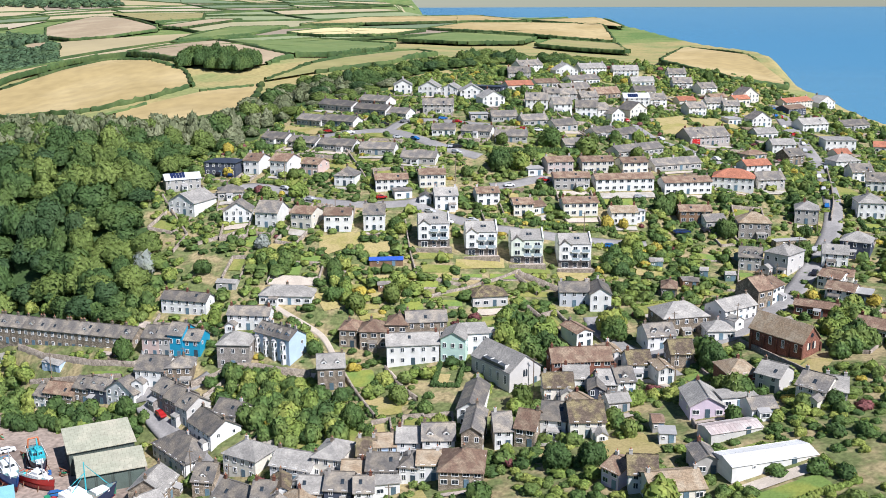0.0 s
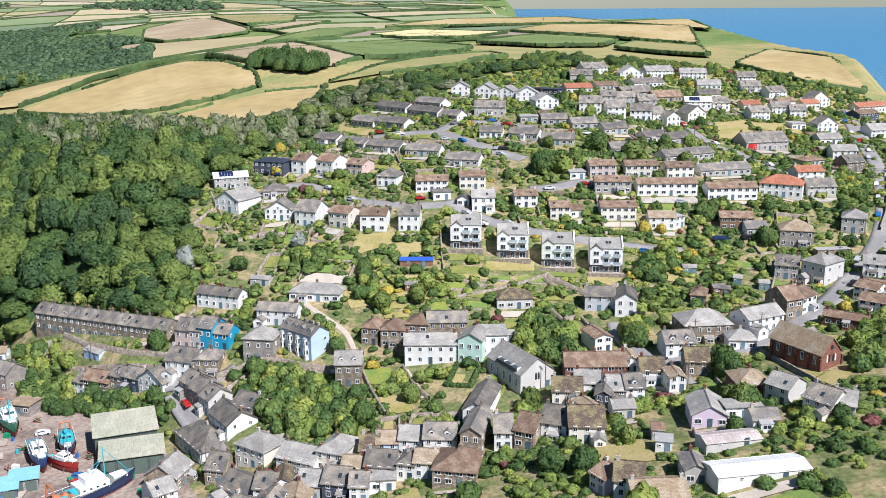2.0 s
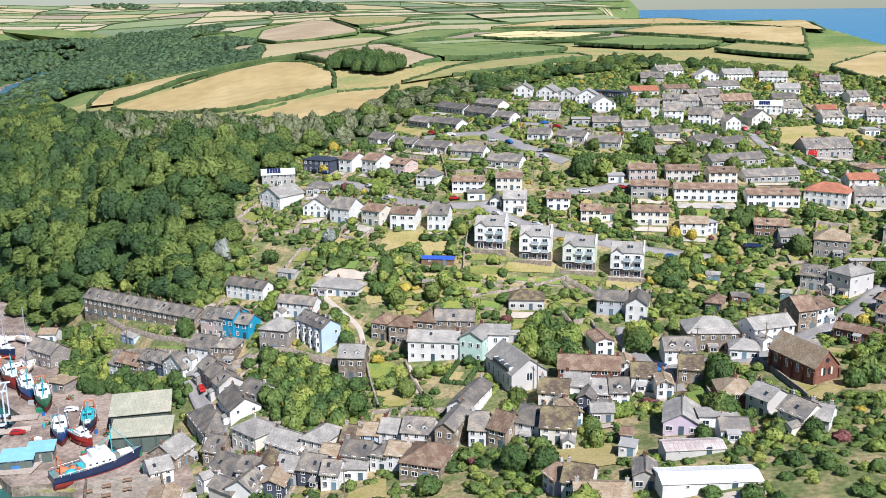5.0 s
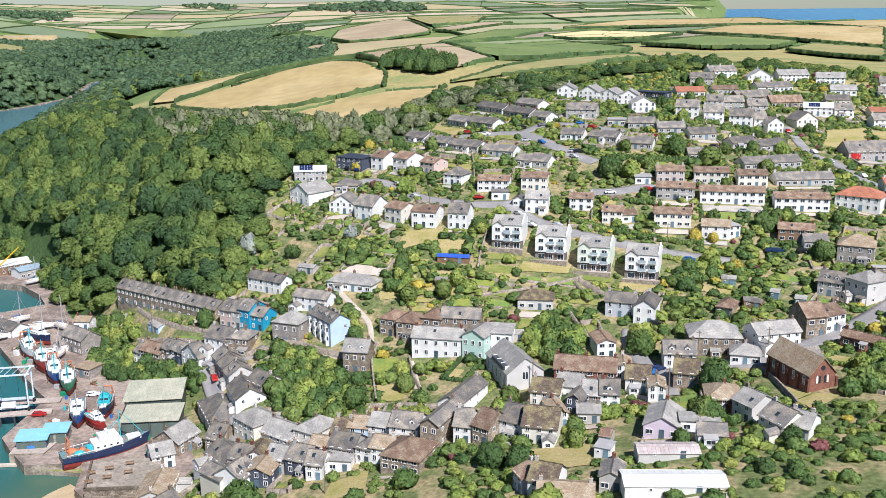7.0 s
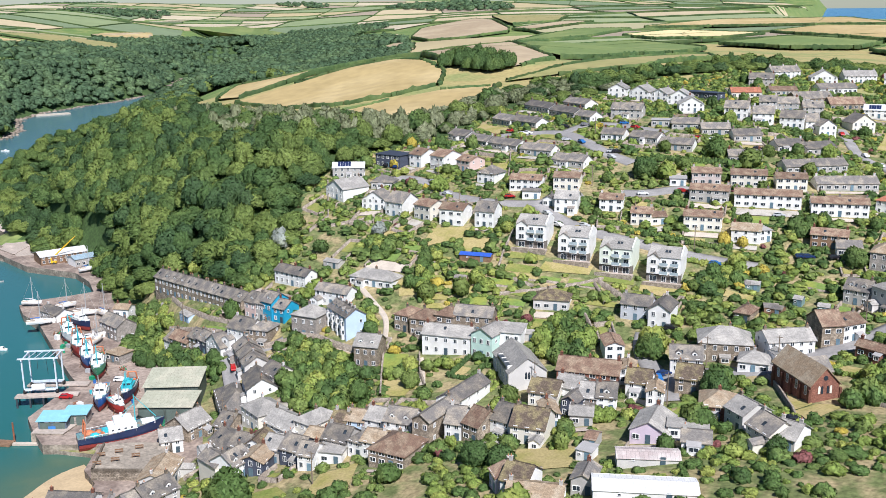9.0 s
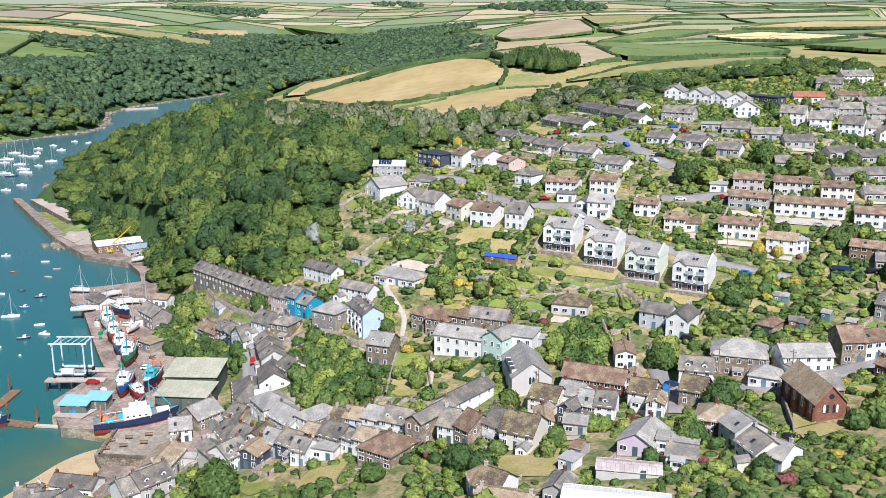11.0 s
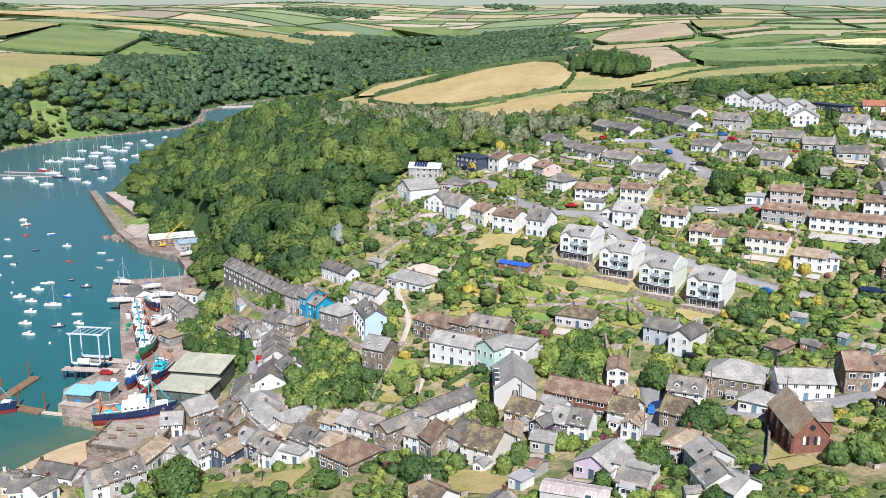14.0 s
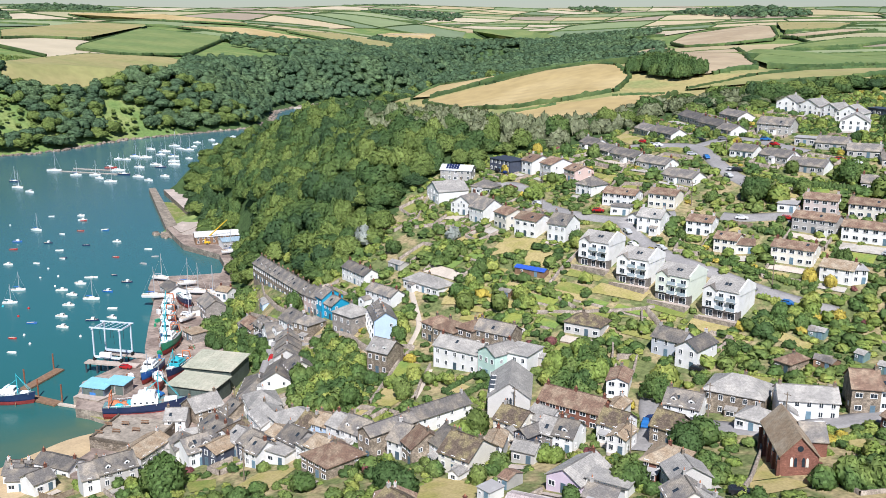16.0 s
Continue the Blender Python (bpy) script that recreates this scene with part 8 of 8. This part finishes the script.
field([(-506, 1244), (-507, 1321), (-470, 1310), (-452, 1214)], "stubble")
field([(183, 751), (267, 994), (281, 830), (239, 627), (195, 626)], "straw")
field([(160, 1446), (271, 1490), (260, 1253), (222, 1301)], "straw")
field([(-784, 526), (-906, 689), (-891, 795), (-859, 797), (-756, 699), (-724, 572), (-722, 525), (-721, 493)], "hay")
field([(-960, 707), (-1313, 1039), (-1188, 1118), (-930, 853), (-917, 748)], "green")
field([(-1235, 755), (-1455, 1020), (-1384, 1104), (-1078, 793), (-1100, 733), (-1075, 674)], "hay")
field([(-1362, 1136), (-1342, 1294), (-1192, 1328), (-1220, 1205)], "straw")
field([(-1334, 1372), (-1320, 1512), (-1174, 1533), (-1071, 1396), (-1198, 1392)], "hay")
field([(-1468, 1779), (-1521, 2060), (-1286, 1761), (-1269, 1630)], "stubble")
field([(-2177, 1390), (-1965, 1557), (-1446, 1395), (-1511, 1236)], "straw")
field([(-1511, 1858), (-1518, 2059), (-1401, 1915), (-1246, 1545)], "straw")
field([(-1574, 2274), (-1485, 2425), (-952, 1828), (-1016, 1818)], "green")

# the patchwork beyond: cells of a shaken grid, each one field
patch = bpy.data.materials.new("hazed_field_patchwork")
patch.use_nodes = True
pt = patch.node_tree
pg, pr = pt.nodes.new("ShaderNodeNewGeometry"), pt.nodes.new("ShaderNodeValToRGB")
pr.color_ramp.interpolation = "CONSTANT"
# crop colours dulled towards grey-blue, so distance haze sits in the base colour
for k, c in enumerate(((0.46, 0.38, 0.23), (0.21, 0.26, 0.12), (0.4, 0.33, 0.18), (0.26, 0.3, 0.15), (0.48, 0.41, 0.28), (0.16, 0.21, 0.11), (0.37, 0.34, 0.19), (0.31, 0.25, 0.18))):
    e = pr.color_ramp.elements[0] if k == 0 else pr.color_ramp.elements.new(k / 8)
    e.position, e.color = k / 8, (*c, 1)
pn_ = pt.nodes.new("ShaderNodeTexNoise")
pn_.inputs["Scale"].default_value, pn_.inputs["Detail"].default_value = 0.02, 6
pm = pt.nodes.new("ShaderNodeMix")
pm.data_type, pm.blend_type = "RGBA", "OVERLAY"
pm.inputs["Factor"].default_value = 0.25
pt.links.new(pg.outputs["Position"], pn_.inputs["Vector"])
pt.links.new(pg.outputs["Random Per Island"], pr.inputs[0])
pt.links.new(pr.outputs[0], pm.inputs["A"])
pt.links.new(pn_.outputs["Fac"], pm.inputs["B"])
pt.links.new(pm.outputs["Result"], pt.nodes["Principled BSDF"].inputs["Base Color"])
pt.nodes["Principled BSDF"].inputs["Roughness"].default_value = 0.95

cell = 165.0
ni, nj = 30, 29
ci, cj = np.meshgrid(np.arange(ni), np.arange(nj), indexing="ij")
ang = 0.35
px = (ci - 21) * cell * 1.25 + grow.uniform(-0.3, 0.3, ci.shape) * cell
py = (cj + 2.0) * cell * 0.9 + grow.uniform(-0.3, 0.3, ci.shape) * cell
px, py = px * math.cos(ang) - py * math.sin(ang), px * math.sin(ang) + py * math.cos(ang) + 520
vs, fs, k, far_hedges = [], [], 0, []
for i in range(ni - 1):
    for j in range(nj - 1):
        c = [(px[a, b], py[a, b]) for a, b in ((i, j), (i + 1, j), (i + 1, j + 1), (i, j + 1))]
        mx, my = np.mean([q[0] for q in c]), np.mean([q[1] for q in c])
        cx, cy = np.array([q[0] for q in c] + [mx]), np.array([q[1] for q in c] + [my])
        if np.hypot(cx, cy).max() > 4700 or my < 560 or inside(cx, cy, SEA).any() or inside(cx, cy, HARBOUR).any() or reach(cx, cy, HARBOUR).min() < 105:
            continue
        if (mx > -330 and mx < 330 and my < 800) or any(inside(np.array([mx]), np.array([my]), q)[0] for q in FIELDS):
            continue
        v, f = drape(c, 8, -1.3)
        vs.append(v)
        fs.append(f + k)
        k += len(v)
        far_hedges += [(c[0], c[1]), (c[0], c[3])]
tagged(new("farmland", triangles("farmland", np.concatenate(vs), np.concatenate(fs), patch, True)), "distant patchwork of straw, green and brown farm fields", "farmland", kind="stuff")


def hedge_strip(name, edges, wide, tall, step, lift, label):
    """Hedge banks: a ragged ridge of foliage along each line."""
    vs, fs, k = [], [], 0
    for (ax, ay), (bx, by) in edges:
        n = max(3, int(math.hypot(bx - ax, by - ay) / step))
        t = np.linspace(0, 1, n + 1)
        x, y = ax + (bx - ax) * t + grow.normal(0, 0.7, n + 1), ay + (by - ay) * t + grow.normal(0, 0.7, n + 1)
        z = ground(x, y) + lift
        nx, ny = -(by - ay), bx - ax
        ln = math.hypot(nx, ny) + 1e-6
        nx, ny = nx / ln, ny / ln
        tops = tall * grow.uniform(0.75, 1.15, n + 1) * np.where(grow.uniform(size=n + 1) < 0.05, 1.5, 1.0)
        half = wide * grow.uniform(0.8, 1.2, n + 1)
        rows = [np.c_[x + nx * half * a, y + ny * half * a, z + tops * b] for a, b in ((-1, -1.4), (-0.9, 0.55), (-0.2, 1.0), (0.4, 0.95), (0.95, 0.5), (1, -1.4))]
        v = np.stack(rows, 1).reshape(-1, 3)
        a = (np.arange(n)[:, None] * 6 + np.arange(5)).ravel()
        vs.append(v)
        fs += [np.stack([a, a + 7, a + 1], 1) + k, np.stack([a, a + 6, a + 7], 1) + k]
        k += len(v)
    return tagged(new(name, triangles(name, np.concatenate(vs), np.concatenate(fs)[:, ::-1], FOLIAGE["hedge"], True)), label, "hedge", kind="stuff")


BORDERS = []
for (ax, ay), (bx, by) in HEDGES:
    if ((bx, by), (ax, ay)) in HEDGES:
        continue
    mx, my = np.array([(ax + bx) / 2]), np.array([(ay + by) / 2])
    if all(reach(mx, my, list(e))[0] > 15 or (e[1] == (ax, ay) or e[0] == (bx, by)) for e in BORDERS):
        BORDERS.append(((ax, ay), (bx, by)))
hedge_strip("hedgerow", BORDERS, 1.2, 1.5, 2.2, 0.9, "dark green hedgerows round the near fields")
hedge_strip("distant_hedgerow", far_hedges, 1.0, 1.6, 22.0, 0.0, "dark hedgerows between distant fields")

# woods on the near hill
BIG = [dome_arrays(ICO4, n, 40, 0.08, 0.52, rough=0.045, low=-0.12) for n in (14, 18, 22, 26, 18, 20, 30, 16)]
AIRY = [dome_arrays(ICO3, n, 150, 0.1, 0.45, 1.05, rough=0.05, low=-0.1, lean=1.0) for n in (8, 10, 12, 9)]
pts = jittered(WOOD, 7.7)
pts = np.concatenate([pts, jittered([(-330, 405), (-190, 330), (-170, 330), (-190, 420), (-300, 450)], 8.0)])
pts = pts[inside(pts[:, 0], pts[:, 1], WOOD)]
pts = pts[clear_of_houses(pts, 3.0)]
bare_zone = (np.sin(pts[:, 0] / 31) + np.cos(pts[:, 1] / 37) * 0.8 + (pts[:, 1] - 425) / 40 + (pts[:, 0] + 170) / 160) > 0.25
bare = bare_zone & (grow.uniform(size=len(pts)) < 0.72) & (pts[:, 1] < 545) & (pts[:, 0] > -250)
rad, tall = grow.uniform(4.5, 6.8, len(pts)) * grow.uniform(0.8, 1.25, len(pts)), grow.uniform(7, 13.5, len(pts)) - 3.0 * ease((pts[:, 1] - 430) / 60)
edge = reach(pts[:, 0], pts[:, 1], WOOD)
tall *= 0.6 + 0.4 * ease(edge / 18)
sort = grow.uniform(size=len(pts)) + 0.12 * np.sin(pts[:, 0] / 17) * np.cos(pts[:, 1] / 21)
spots = np.c_[pts, rad, tall]
scatter("woodland", BIG, spots[~bare & (sort < 0.45)], FOLIAGE["wood"], "dense broadleaf woodland covering the harbour hill", "woodland")
scatter("sunlit_woodland", BIG, spots[~bare & (sort >= 0.45) & (sort < 0.82)], FOLIAGE["oak"], "yellow-green oaks within the harbour wood", "woodland")
scatter("dark_woodland", BIG, spots[~bare & (sort >= 0.82)], FOLIAGE["holly"], "dark evergreen trees within the harbour wood", "woodland")
scatter("bare_woodland", AIRY, np.c_[pts, rad * 0.72, tall * 0.95][bare], FOLIAGE["bare"], "grey-green thin-leaved trees within the hilltop wood", "woodland")

# woods on the far bank and up the creek
SMALL = [dome_arrays(ICO3, n, 30, 0.12) for n in (9, 12, 15, 10, 14, 18)]
TINY = [dome_arrays(ICO2, n, 4, 0.2, rough=0.035, low=-0.2) for n in (5, 6, 7, 8)]
pts = jittered([(-1250, 380), (-560, 380), (-340, 700), (-340, 1060), (-560, 1520), (-900, 2100), (-1500, 2100), (-1250, 1200)], 9.0)
dw = reach(pts[:, 0], pts[:, 1], HARBOUR)
wob = 22 * np.sin(pts[:, 0] / 47) + 18 * np.cos(pts[:, 1] / 61)
ok = ~inside(pts[:, 0], pts[:, 1], HARBOUR) & (dw > 5) & ((dw < 105 + wob) | ((pts[:, 1] > 1250) & (dw < 230 + 2 * wob)) | inside(pts[:, 0], pts[:, 1], CREEK))
ok &= ~((pts[:, 0] < -640) & (pts[:, 1] < 640) & (np.sin(pts[:, 0] / 23) * np.cos(pts[:, 1] / 19) > 0.45))
for q in FIELDS:
    ok &= ~inside(pts[:, 0], pts[:, 1], q)
ok &= ~inside(pts[:, 0], pts[:, 1], WOOD)
pts = pts[ok]
spots = np.c_[pts, grow.uniform(6, 9.5, len(pts)), grow.uniform(7, 11.5, len(pts))]
drop = (np.hypot(pts[:, 0], pts[:, 1]) > 1350) & (grow.uniform(size=len(pts)) < 0.4)
spots[:, 2:] *= np.where(np.hypot(pts[:, 0], pts[:, 1]) > 1350, 1.1, 1.0)[:, None]
pts, spots = pts[~drop], spots[~drop]
beyond, light = np.hypot(pts[:, 0], pts[:, 1]) > 1000, grow.uniform(size=len(pts)) < 0.35
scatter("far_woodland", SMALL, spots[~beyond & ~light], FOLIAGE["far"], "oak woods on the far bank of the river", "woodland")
scatter("fresh_far_woodland", SMALL, spots[~beyond & light], FOLIAGE["oak"], "yellow-green trees in the woods across the river", "woodland")
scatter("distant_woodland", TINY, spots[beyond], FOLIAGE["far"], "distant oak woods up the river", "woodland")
# scrub on the open slopes of the far bank
pts = jittered([(-860, 400), (-640, 400), (-655, 600), (-665, 680), (-740, 700), (-860, 560)], 6.5)
ok = ~inside(pts[:, 0], pts[:, 1], HARBOUR) & (reach(pts[:, 0], pts[:, 1], HARBOUR) > 4) & (grow.uniform(size=len(pts)) < 0.62)
for q in FIELDS:
    ok &= ~inside(pts[:, 0], pts[:, 1], q)
pts = pts[ok]
size = grow.uniform(1.6, 4.2, len(pts))
scatter("bank_scrub", TINY, np.c_[pts, size, size * grow.uniform(0.7, 1.3, len(pts))], FOLIAGE["oak"], "green scrub on the open slope of the far bank", "scrub")
# copse between the straw fields
pts = jittered([(-150, 612), (-104, 596), (-98, 618), (-140, 636)], 5.0)
scatter("copse", BIG, np.c_[pts, grow.uniform(3.5, 5.5, len(pts)), grow.uniform(9, 13, len(pts))], FOLIAGE["wood"], "round dark green copse among straw fields", "copse")
# clumps and belts in the distant farmland
pts = jittered([(-3600, 900), (300, 900), (300, 4200), (-3600, 4200)], 30.0)
ok = (np.sin(pts[:, 0] / 170 + 2) + np.sin(pts[:, 1] / 140) + np.sin((pts[:, 0] + pts[:, 1]) / 260)) > 1.75
ok &= ~inside(pts[:, 0], pts[:, 1], SEA) & ~inside(pts[:, 0], pts[:, 1], HARBOUR) & (pts[:, 0] < -0.22 * pts[:, 1])
for q in FIELDS:
    ok &= ~inside(pts[:, 0], pts[:, 1], q)
pts = pts[ok]
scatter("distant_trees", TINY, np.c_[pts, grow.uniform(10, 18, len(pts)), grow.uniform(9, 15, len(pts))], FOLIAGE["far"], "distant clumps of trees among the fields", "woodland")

# garden shrubs and bushes between the houses
TOWN = [(-150, 302), (-142, 284), (-118, 268), (-95, 258), (-72, 240), (-52, 214), (-48, 175), (-30, 140), (60, 130), (150, 150), (190, 230), (235, 330), (250, 470), (262, 560), (200, 660), (147, 705), (96, 645), (39, 612), (-4, 566), (-15, 520), (-42, 500), (-58, 480), (-70, 448), (-78, 424), (-93, 400), (-103, 354), (-91, 324), (-86, 302)]
pts = jittered(TOWN, 2.9)
green = np.sin(pts[:, 0] / 13.0) * np.cos(pts[:, 1] / 11.0) + 0.5 * np.sin(pts[:, 0] / 5 + pts[:, 1] / 7)
# the terraced gardens below the townhouses and the old orchard are the thickest
lush = np.exp(-(((pts[:, 0] + 10) / 70) ** 2 + ((pts[:, 1] - 300) / 28) ** 2)) + np.exp(-(((pts[:, 0] - 80) / 28) ** 2 + ((pts[:, 1] - 310) / 26) ** 2)) + np.exp(-(((pts[:, 0] + 36) / 15) ** 2 + ((pts[:, 1] - 240) / 16) ** 2)) * 1.5
keep = (green + 0.7 * lush + grow.uniform(-0.6, 0.6, len(pts)) > -0.3 - 0.5 * ease((pts[:, 1] - 310) / 40)) & clear_of_houses(pts, 0.9) & clear_of_roads(pts, 0.8) & clear_of_lawns(pts)
pts, lush = pts[keep], lush[keep]
HEDGE_BUSH = [dome_arrays(ICO2, 5, 8, 0.24, 0.25, rough=0.06, low=-0.15) for _ in range(6)]
SHRUB = [dome_arrays(ICO2, n, 8, 0.2, 0.34, rough=0.05, low=-0.15) for n in (4, 5, 6, 7, 8, 5, 6, 7, 9, 10)]
LEAFY_SHRUB = [dome_arrays(ICO3, n, 12, 0.14, 0.4, rough=0.05, low=-0.1) for n in (5, 6, 7, 8, 9, 6, 7, 8, 10, 12)]
size = grow.uniform(0.8, 1.9, len(pts)) * grow.uniform(0.8, 1.5, len(pts)) * (1 + 0.12 * np.minimum(lush, 1))
kind = grow.uniform(size=len(pts))
spots = np.c_[pts, size, size * grow.uniform(0.7, 1.6, len(pts))]
close = pts[:, 1] < 285
for shapes, here, word in ((LEAFY_SHRUB, close, ""), (SHRUB, ~close, "hillside_")):
    scatter(word + "garden_shrubs", shapes, spots[here & (kind < 0.5)], FOLIAGE["garden"], "mixed green garden shrubs and bushes on terraces", "shrubs")
    scatter(word + "fresh_shrubs", shapes, spots[here & (kind >= 0.5) & (kind < 0.86)], FOLIAGE["bright"], "bright yellow-green garden shrubs and hedges", "shrubs")
    scatter(word + "dark_shrubs", shapes, spots[here & (kind >= 0.86) & (kind < 0.95)], FOLIAGE["wood"], "dark evergreen garden shrubs", "shrubs")
    scatter(word + "golden_shrubs", shapes, spots[here & (kind >= 0.95) & (kind < 0.968)], FOLIAGE["gold"], "yellow-flowering gorse and golden shrubs", "shrubs")
    scatter(word + "copper_shrubs", shapes, spots[here & (kind >= 0.99)], FOLIAGE["rust"], "copper-leaved garden shrubs", "shrubs")

for line, h in HEDGE_ROWS:
    row = []
    for (ax, ay), (bx, by) in zip(line, line[1:]):
        n = max(2, int(math.hypot(bx - ax, by - ay) / 0.9))
        for q in np.linspace(0, 1, n):
            row.append((ax + (bx - ax) * q + grow.normal(0, 0.12), ay + (by - ay) * q + grow.normal(0, 0.12), grow.uniform(0.75, 1.1), h * grow.uniform(0.85, 1.15)))
    ob = scatter("garden_hedge", HEDGE_BUSH, row, FOLIAGE[("garden", "bright", "garden", "wood")[grow.randint(4)]], "leafy green garden boundary hedge", "hedge", "")
    ob["group"] = "garden boundaries"

# garden trees, each its own thing
TREE_KINDS = []
for k in range(9):
    crown = leafy("crown", *dome_arrays(ICO4 if k in (3, 5) else ICO3, 12 + k, 150, 0.1, 0.42), FOLIAGE[("garden", "garden", "bright", "garden", "bright", "wood", "oak", "gold", "silver")[k]])
    bm = bmesh.new()
    tube(bm, (0, 0, -0.15), (0.03, 0.02, 0.55), 0.06, 0.04)
    for q in range(4):
        a = q * 1.6 + k
        tube(bm, (0.03, 0.02, 0.45), (0.35 * math.cos(a), 0.35 * math.sin(a), 0.85), 0.03, 0.012, 6)
    trunk = bpy.data.meshes.new("trunk")
    bm.to_mesh(trunk)
    bm.free()
    trunk.materials.append(bark)
    TREE_KINDS.append((crown, trunk))


def tree(x, y, r, h, k=None):
    k = grow.randint(7) if k is None else k
    root = new("tree")
    root.matrix_world = pose(x, y, level(x, y) - 0.1, 0, 0, grow.uniform(0, 360)) @ Matrix.Diagonal((r, r, h / 1.45, 1))
    tagged(root, ("bushy round-crowned green garden tree" if k < 5 else "dark green broadleaf garden tree" if k < 7 else "golden-leaved rounded garden tree" if k == 7 else "silver-leaved whitebeam at the wood edge"), "tree", "garden trees")
    link("trunk", TREE_KINDS[k][1], None, root)
    link("crown", TREE_KINDS[k][0], None, root)


tree(32, 383, 4.5, 8, 5)
tree(-45, 360, 4, 6, 2)
tree(37, 194, 3.4, 6.5, 5)
tree(32, 381, 5, 9, 5)
tree(40, 381, 4, 7, 4)
tree(69, 399, 5, 8, 6)
tree(55, 406, 5, 8, 3)
tree(108, 333, 4, 7, 5)
tree(56, 267, 4, 7, 3)
tree(53, 259, 1.6, 3, 7)
tree(128, 314, 3.5, 7, 5)
tree(77, 248, 4, 7, 1)
tree(56, 271, 4.5, 8, 2)
tree(-23, 177, 5.5, 10, 3)
tree(-75, 384, 2.6, 5, 7)
tree(-81, 415, 2.5, 5, 7)
tree(67, 339, 2.4, 5, 7)
tree(73, 339, 2, 4, 7)
tree(81, 323, 2.4, 4, 7)
tree(118, 278, 2.4, 3.5, 7)
tree(75, 321, 2.2, 3.5, 7)
tree(90, 227, 2.2, 3.5, 1)
tree(-10, 251, 2.6, 4.5, 2)
tree(-6, 242, 2.8, 5, 3)
tree(-14, 246, 2.2, 4, 2)
tree(12, 189, 3, 5, 1)
tree(26, 233, 3, 6.5, 6)
tree(47, 173, 4, 7, 2)
tree(26, 234, 2.6, 5.5, 6)
tree(54, 225, 2.2, 4, 2)
tree(51, 225, 2.0, 4, 3)
tree(46, 215, 2.5, 4.5, 1)
tree(76, 217, 4, 7, 3)
tree(77, 240, 4, 8, 5)
tree(30, 197, 3.5, 6, 5)
tree(52, 224, 2.2, 4, 2)
tree(-146, 349, 4.5, 8, 8)
tree(-91, 315, 4, 8, 8)
tree(-53, 321, 3, 5, 8)

# thickets: the old orchard, the bank above the boatyard, overgrown plots
THICKETS = (
    [(22, 276), (24, 284), (29, 285), (37, 276), (40, 261), (37, 256), (26, 262)],
    [(-55, 261), (-47, 262), (-35, 257), (-30, 251), (-20, 246), (-21, 241), (-19, 226), (-31, 225), (-37, 229), (-49, 242), (-56, 251)],
    [(-124, 260), (-134, 277), (-131, 283), (-109, 274), (-83, 260), (-72, 250), (-80, 252), (-110, 260)],
    [(-150, 292), (-152, 304), (-130, 293), (-119, 283), (-129, 281)],
    [(-133, 315), (-111, 305), (-87, 298), (-81, 290), (-92, 288), (-104, 297), (-128, 309)],
    [(-56, 318), (-44, 318), (-40, 306), (-47, 302)],
    [(-30, 309), (-24, 309), (-22, 288), (-27, 288)],
    [(-8, 300), (-2, 300), (0, 292), (-6, 290)],
    [(60, 314), (72, 327), (77, 325), (74, 316), (66, 305)],
    [(118, 264), (125, 268), (128, 253), (119, 238), (105, 228), (112, 250)],
    [(88, 353), (96, 359), (104, 352), (95, 344), (90, 344)],
)
SMALL_TREE = [dome_arrays(ICO3, n, 60, 0.12, 0.4) for n in (9, 12, 15, 11, 14, 18)]
spots = []
for poly in THICKETS:
    q = jittered(poly, 3.3)
    spots += [(x, y, r, r * grow.uniform(1.5, 2.2)) for (x, y), r in zip(q[clear_of_houses(q, 1.2)], grow.uniform(1.9, 3.2, len(q)))]
spots = np.array(spots)
mixed = grow.uniform(size=len(spots))
scatter("thicket", SMALL_TREE, spots[mixed < 0.42], FOLIAGE["garden"], "overgrown green thickets between the houses", "thicket")
scatter("dark_thicket", SMALL_TREE, spots[(mixed >= 0.42) & (mixed < 0.72)], FOLIAGE["wood"], "dark green overgrown thickets between the houses", "thicket")
scatter("fresh_thicket", SMALL_TREE, spots[mixed >= 0.72], FOLIAGE["bright"], "bright green overgrown thickets between the houses", "thicket")

pts = grow.permutation(jittered(TOWN, 8.5))
keep = (grow.uniform(size=len(pts)) < 0.62) & clear_of_houses(pts, 1.6) & clear_of_roads(pts, 1.8) & clear_of_lawns(pts)
for x, y in pts[keep][:190]:
    r = grow.uniform(1.6, 3.2)
    tree(x, y, r, r * grow.uniform(1.6, 2.3))

# rocky foreshore along the river banks
far_shore = HARBOUR[len(QUAY) + 2:-6]
spots = []
for (ax, ay), (bx, by) in zip(far_shore, far_shore[1:]):
    n = int(math.hypot(bx - ax, by - ay) / 2.2)
    for t in np.linspace(0, 1, max(n, 1)):
        for _ in range(2):
            spots.append((ax + (bx - ax) * t + grow.normal(0, 3.0), ay + (by - ay) * t + grow.normal(0, 3.0), grow.uniform(1.0, 2.8)))
vs, fs = [], []
for k, (x, y, r) in enumerate(spots):
    vs.append(ICO1[0] * grow.uniform(0.6, 1.2, (len(ICO1[0]), 1)) * (r, r, r * 0.55) + (x, y, 0.3))
    fs.append(ICO1[1] + k * len(ICO1[0]))
shore_rock = mat("shore_rock", (0.19, 0.155, 0.125), 0.95, var=0.3, scale=0.1, fine=0.8, second=(0.3, 0.25, 0.2), random_by="island", spread=0.3, coords="World")
tagged(new("shore_rocks", triangles("shore_rocks", np.concatenate(vs), np.concatenate(fs), shore_rock)), "pinkish-brown tidal rocks along the wooded shore", "rocks", kind="stuff")
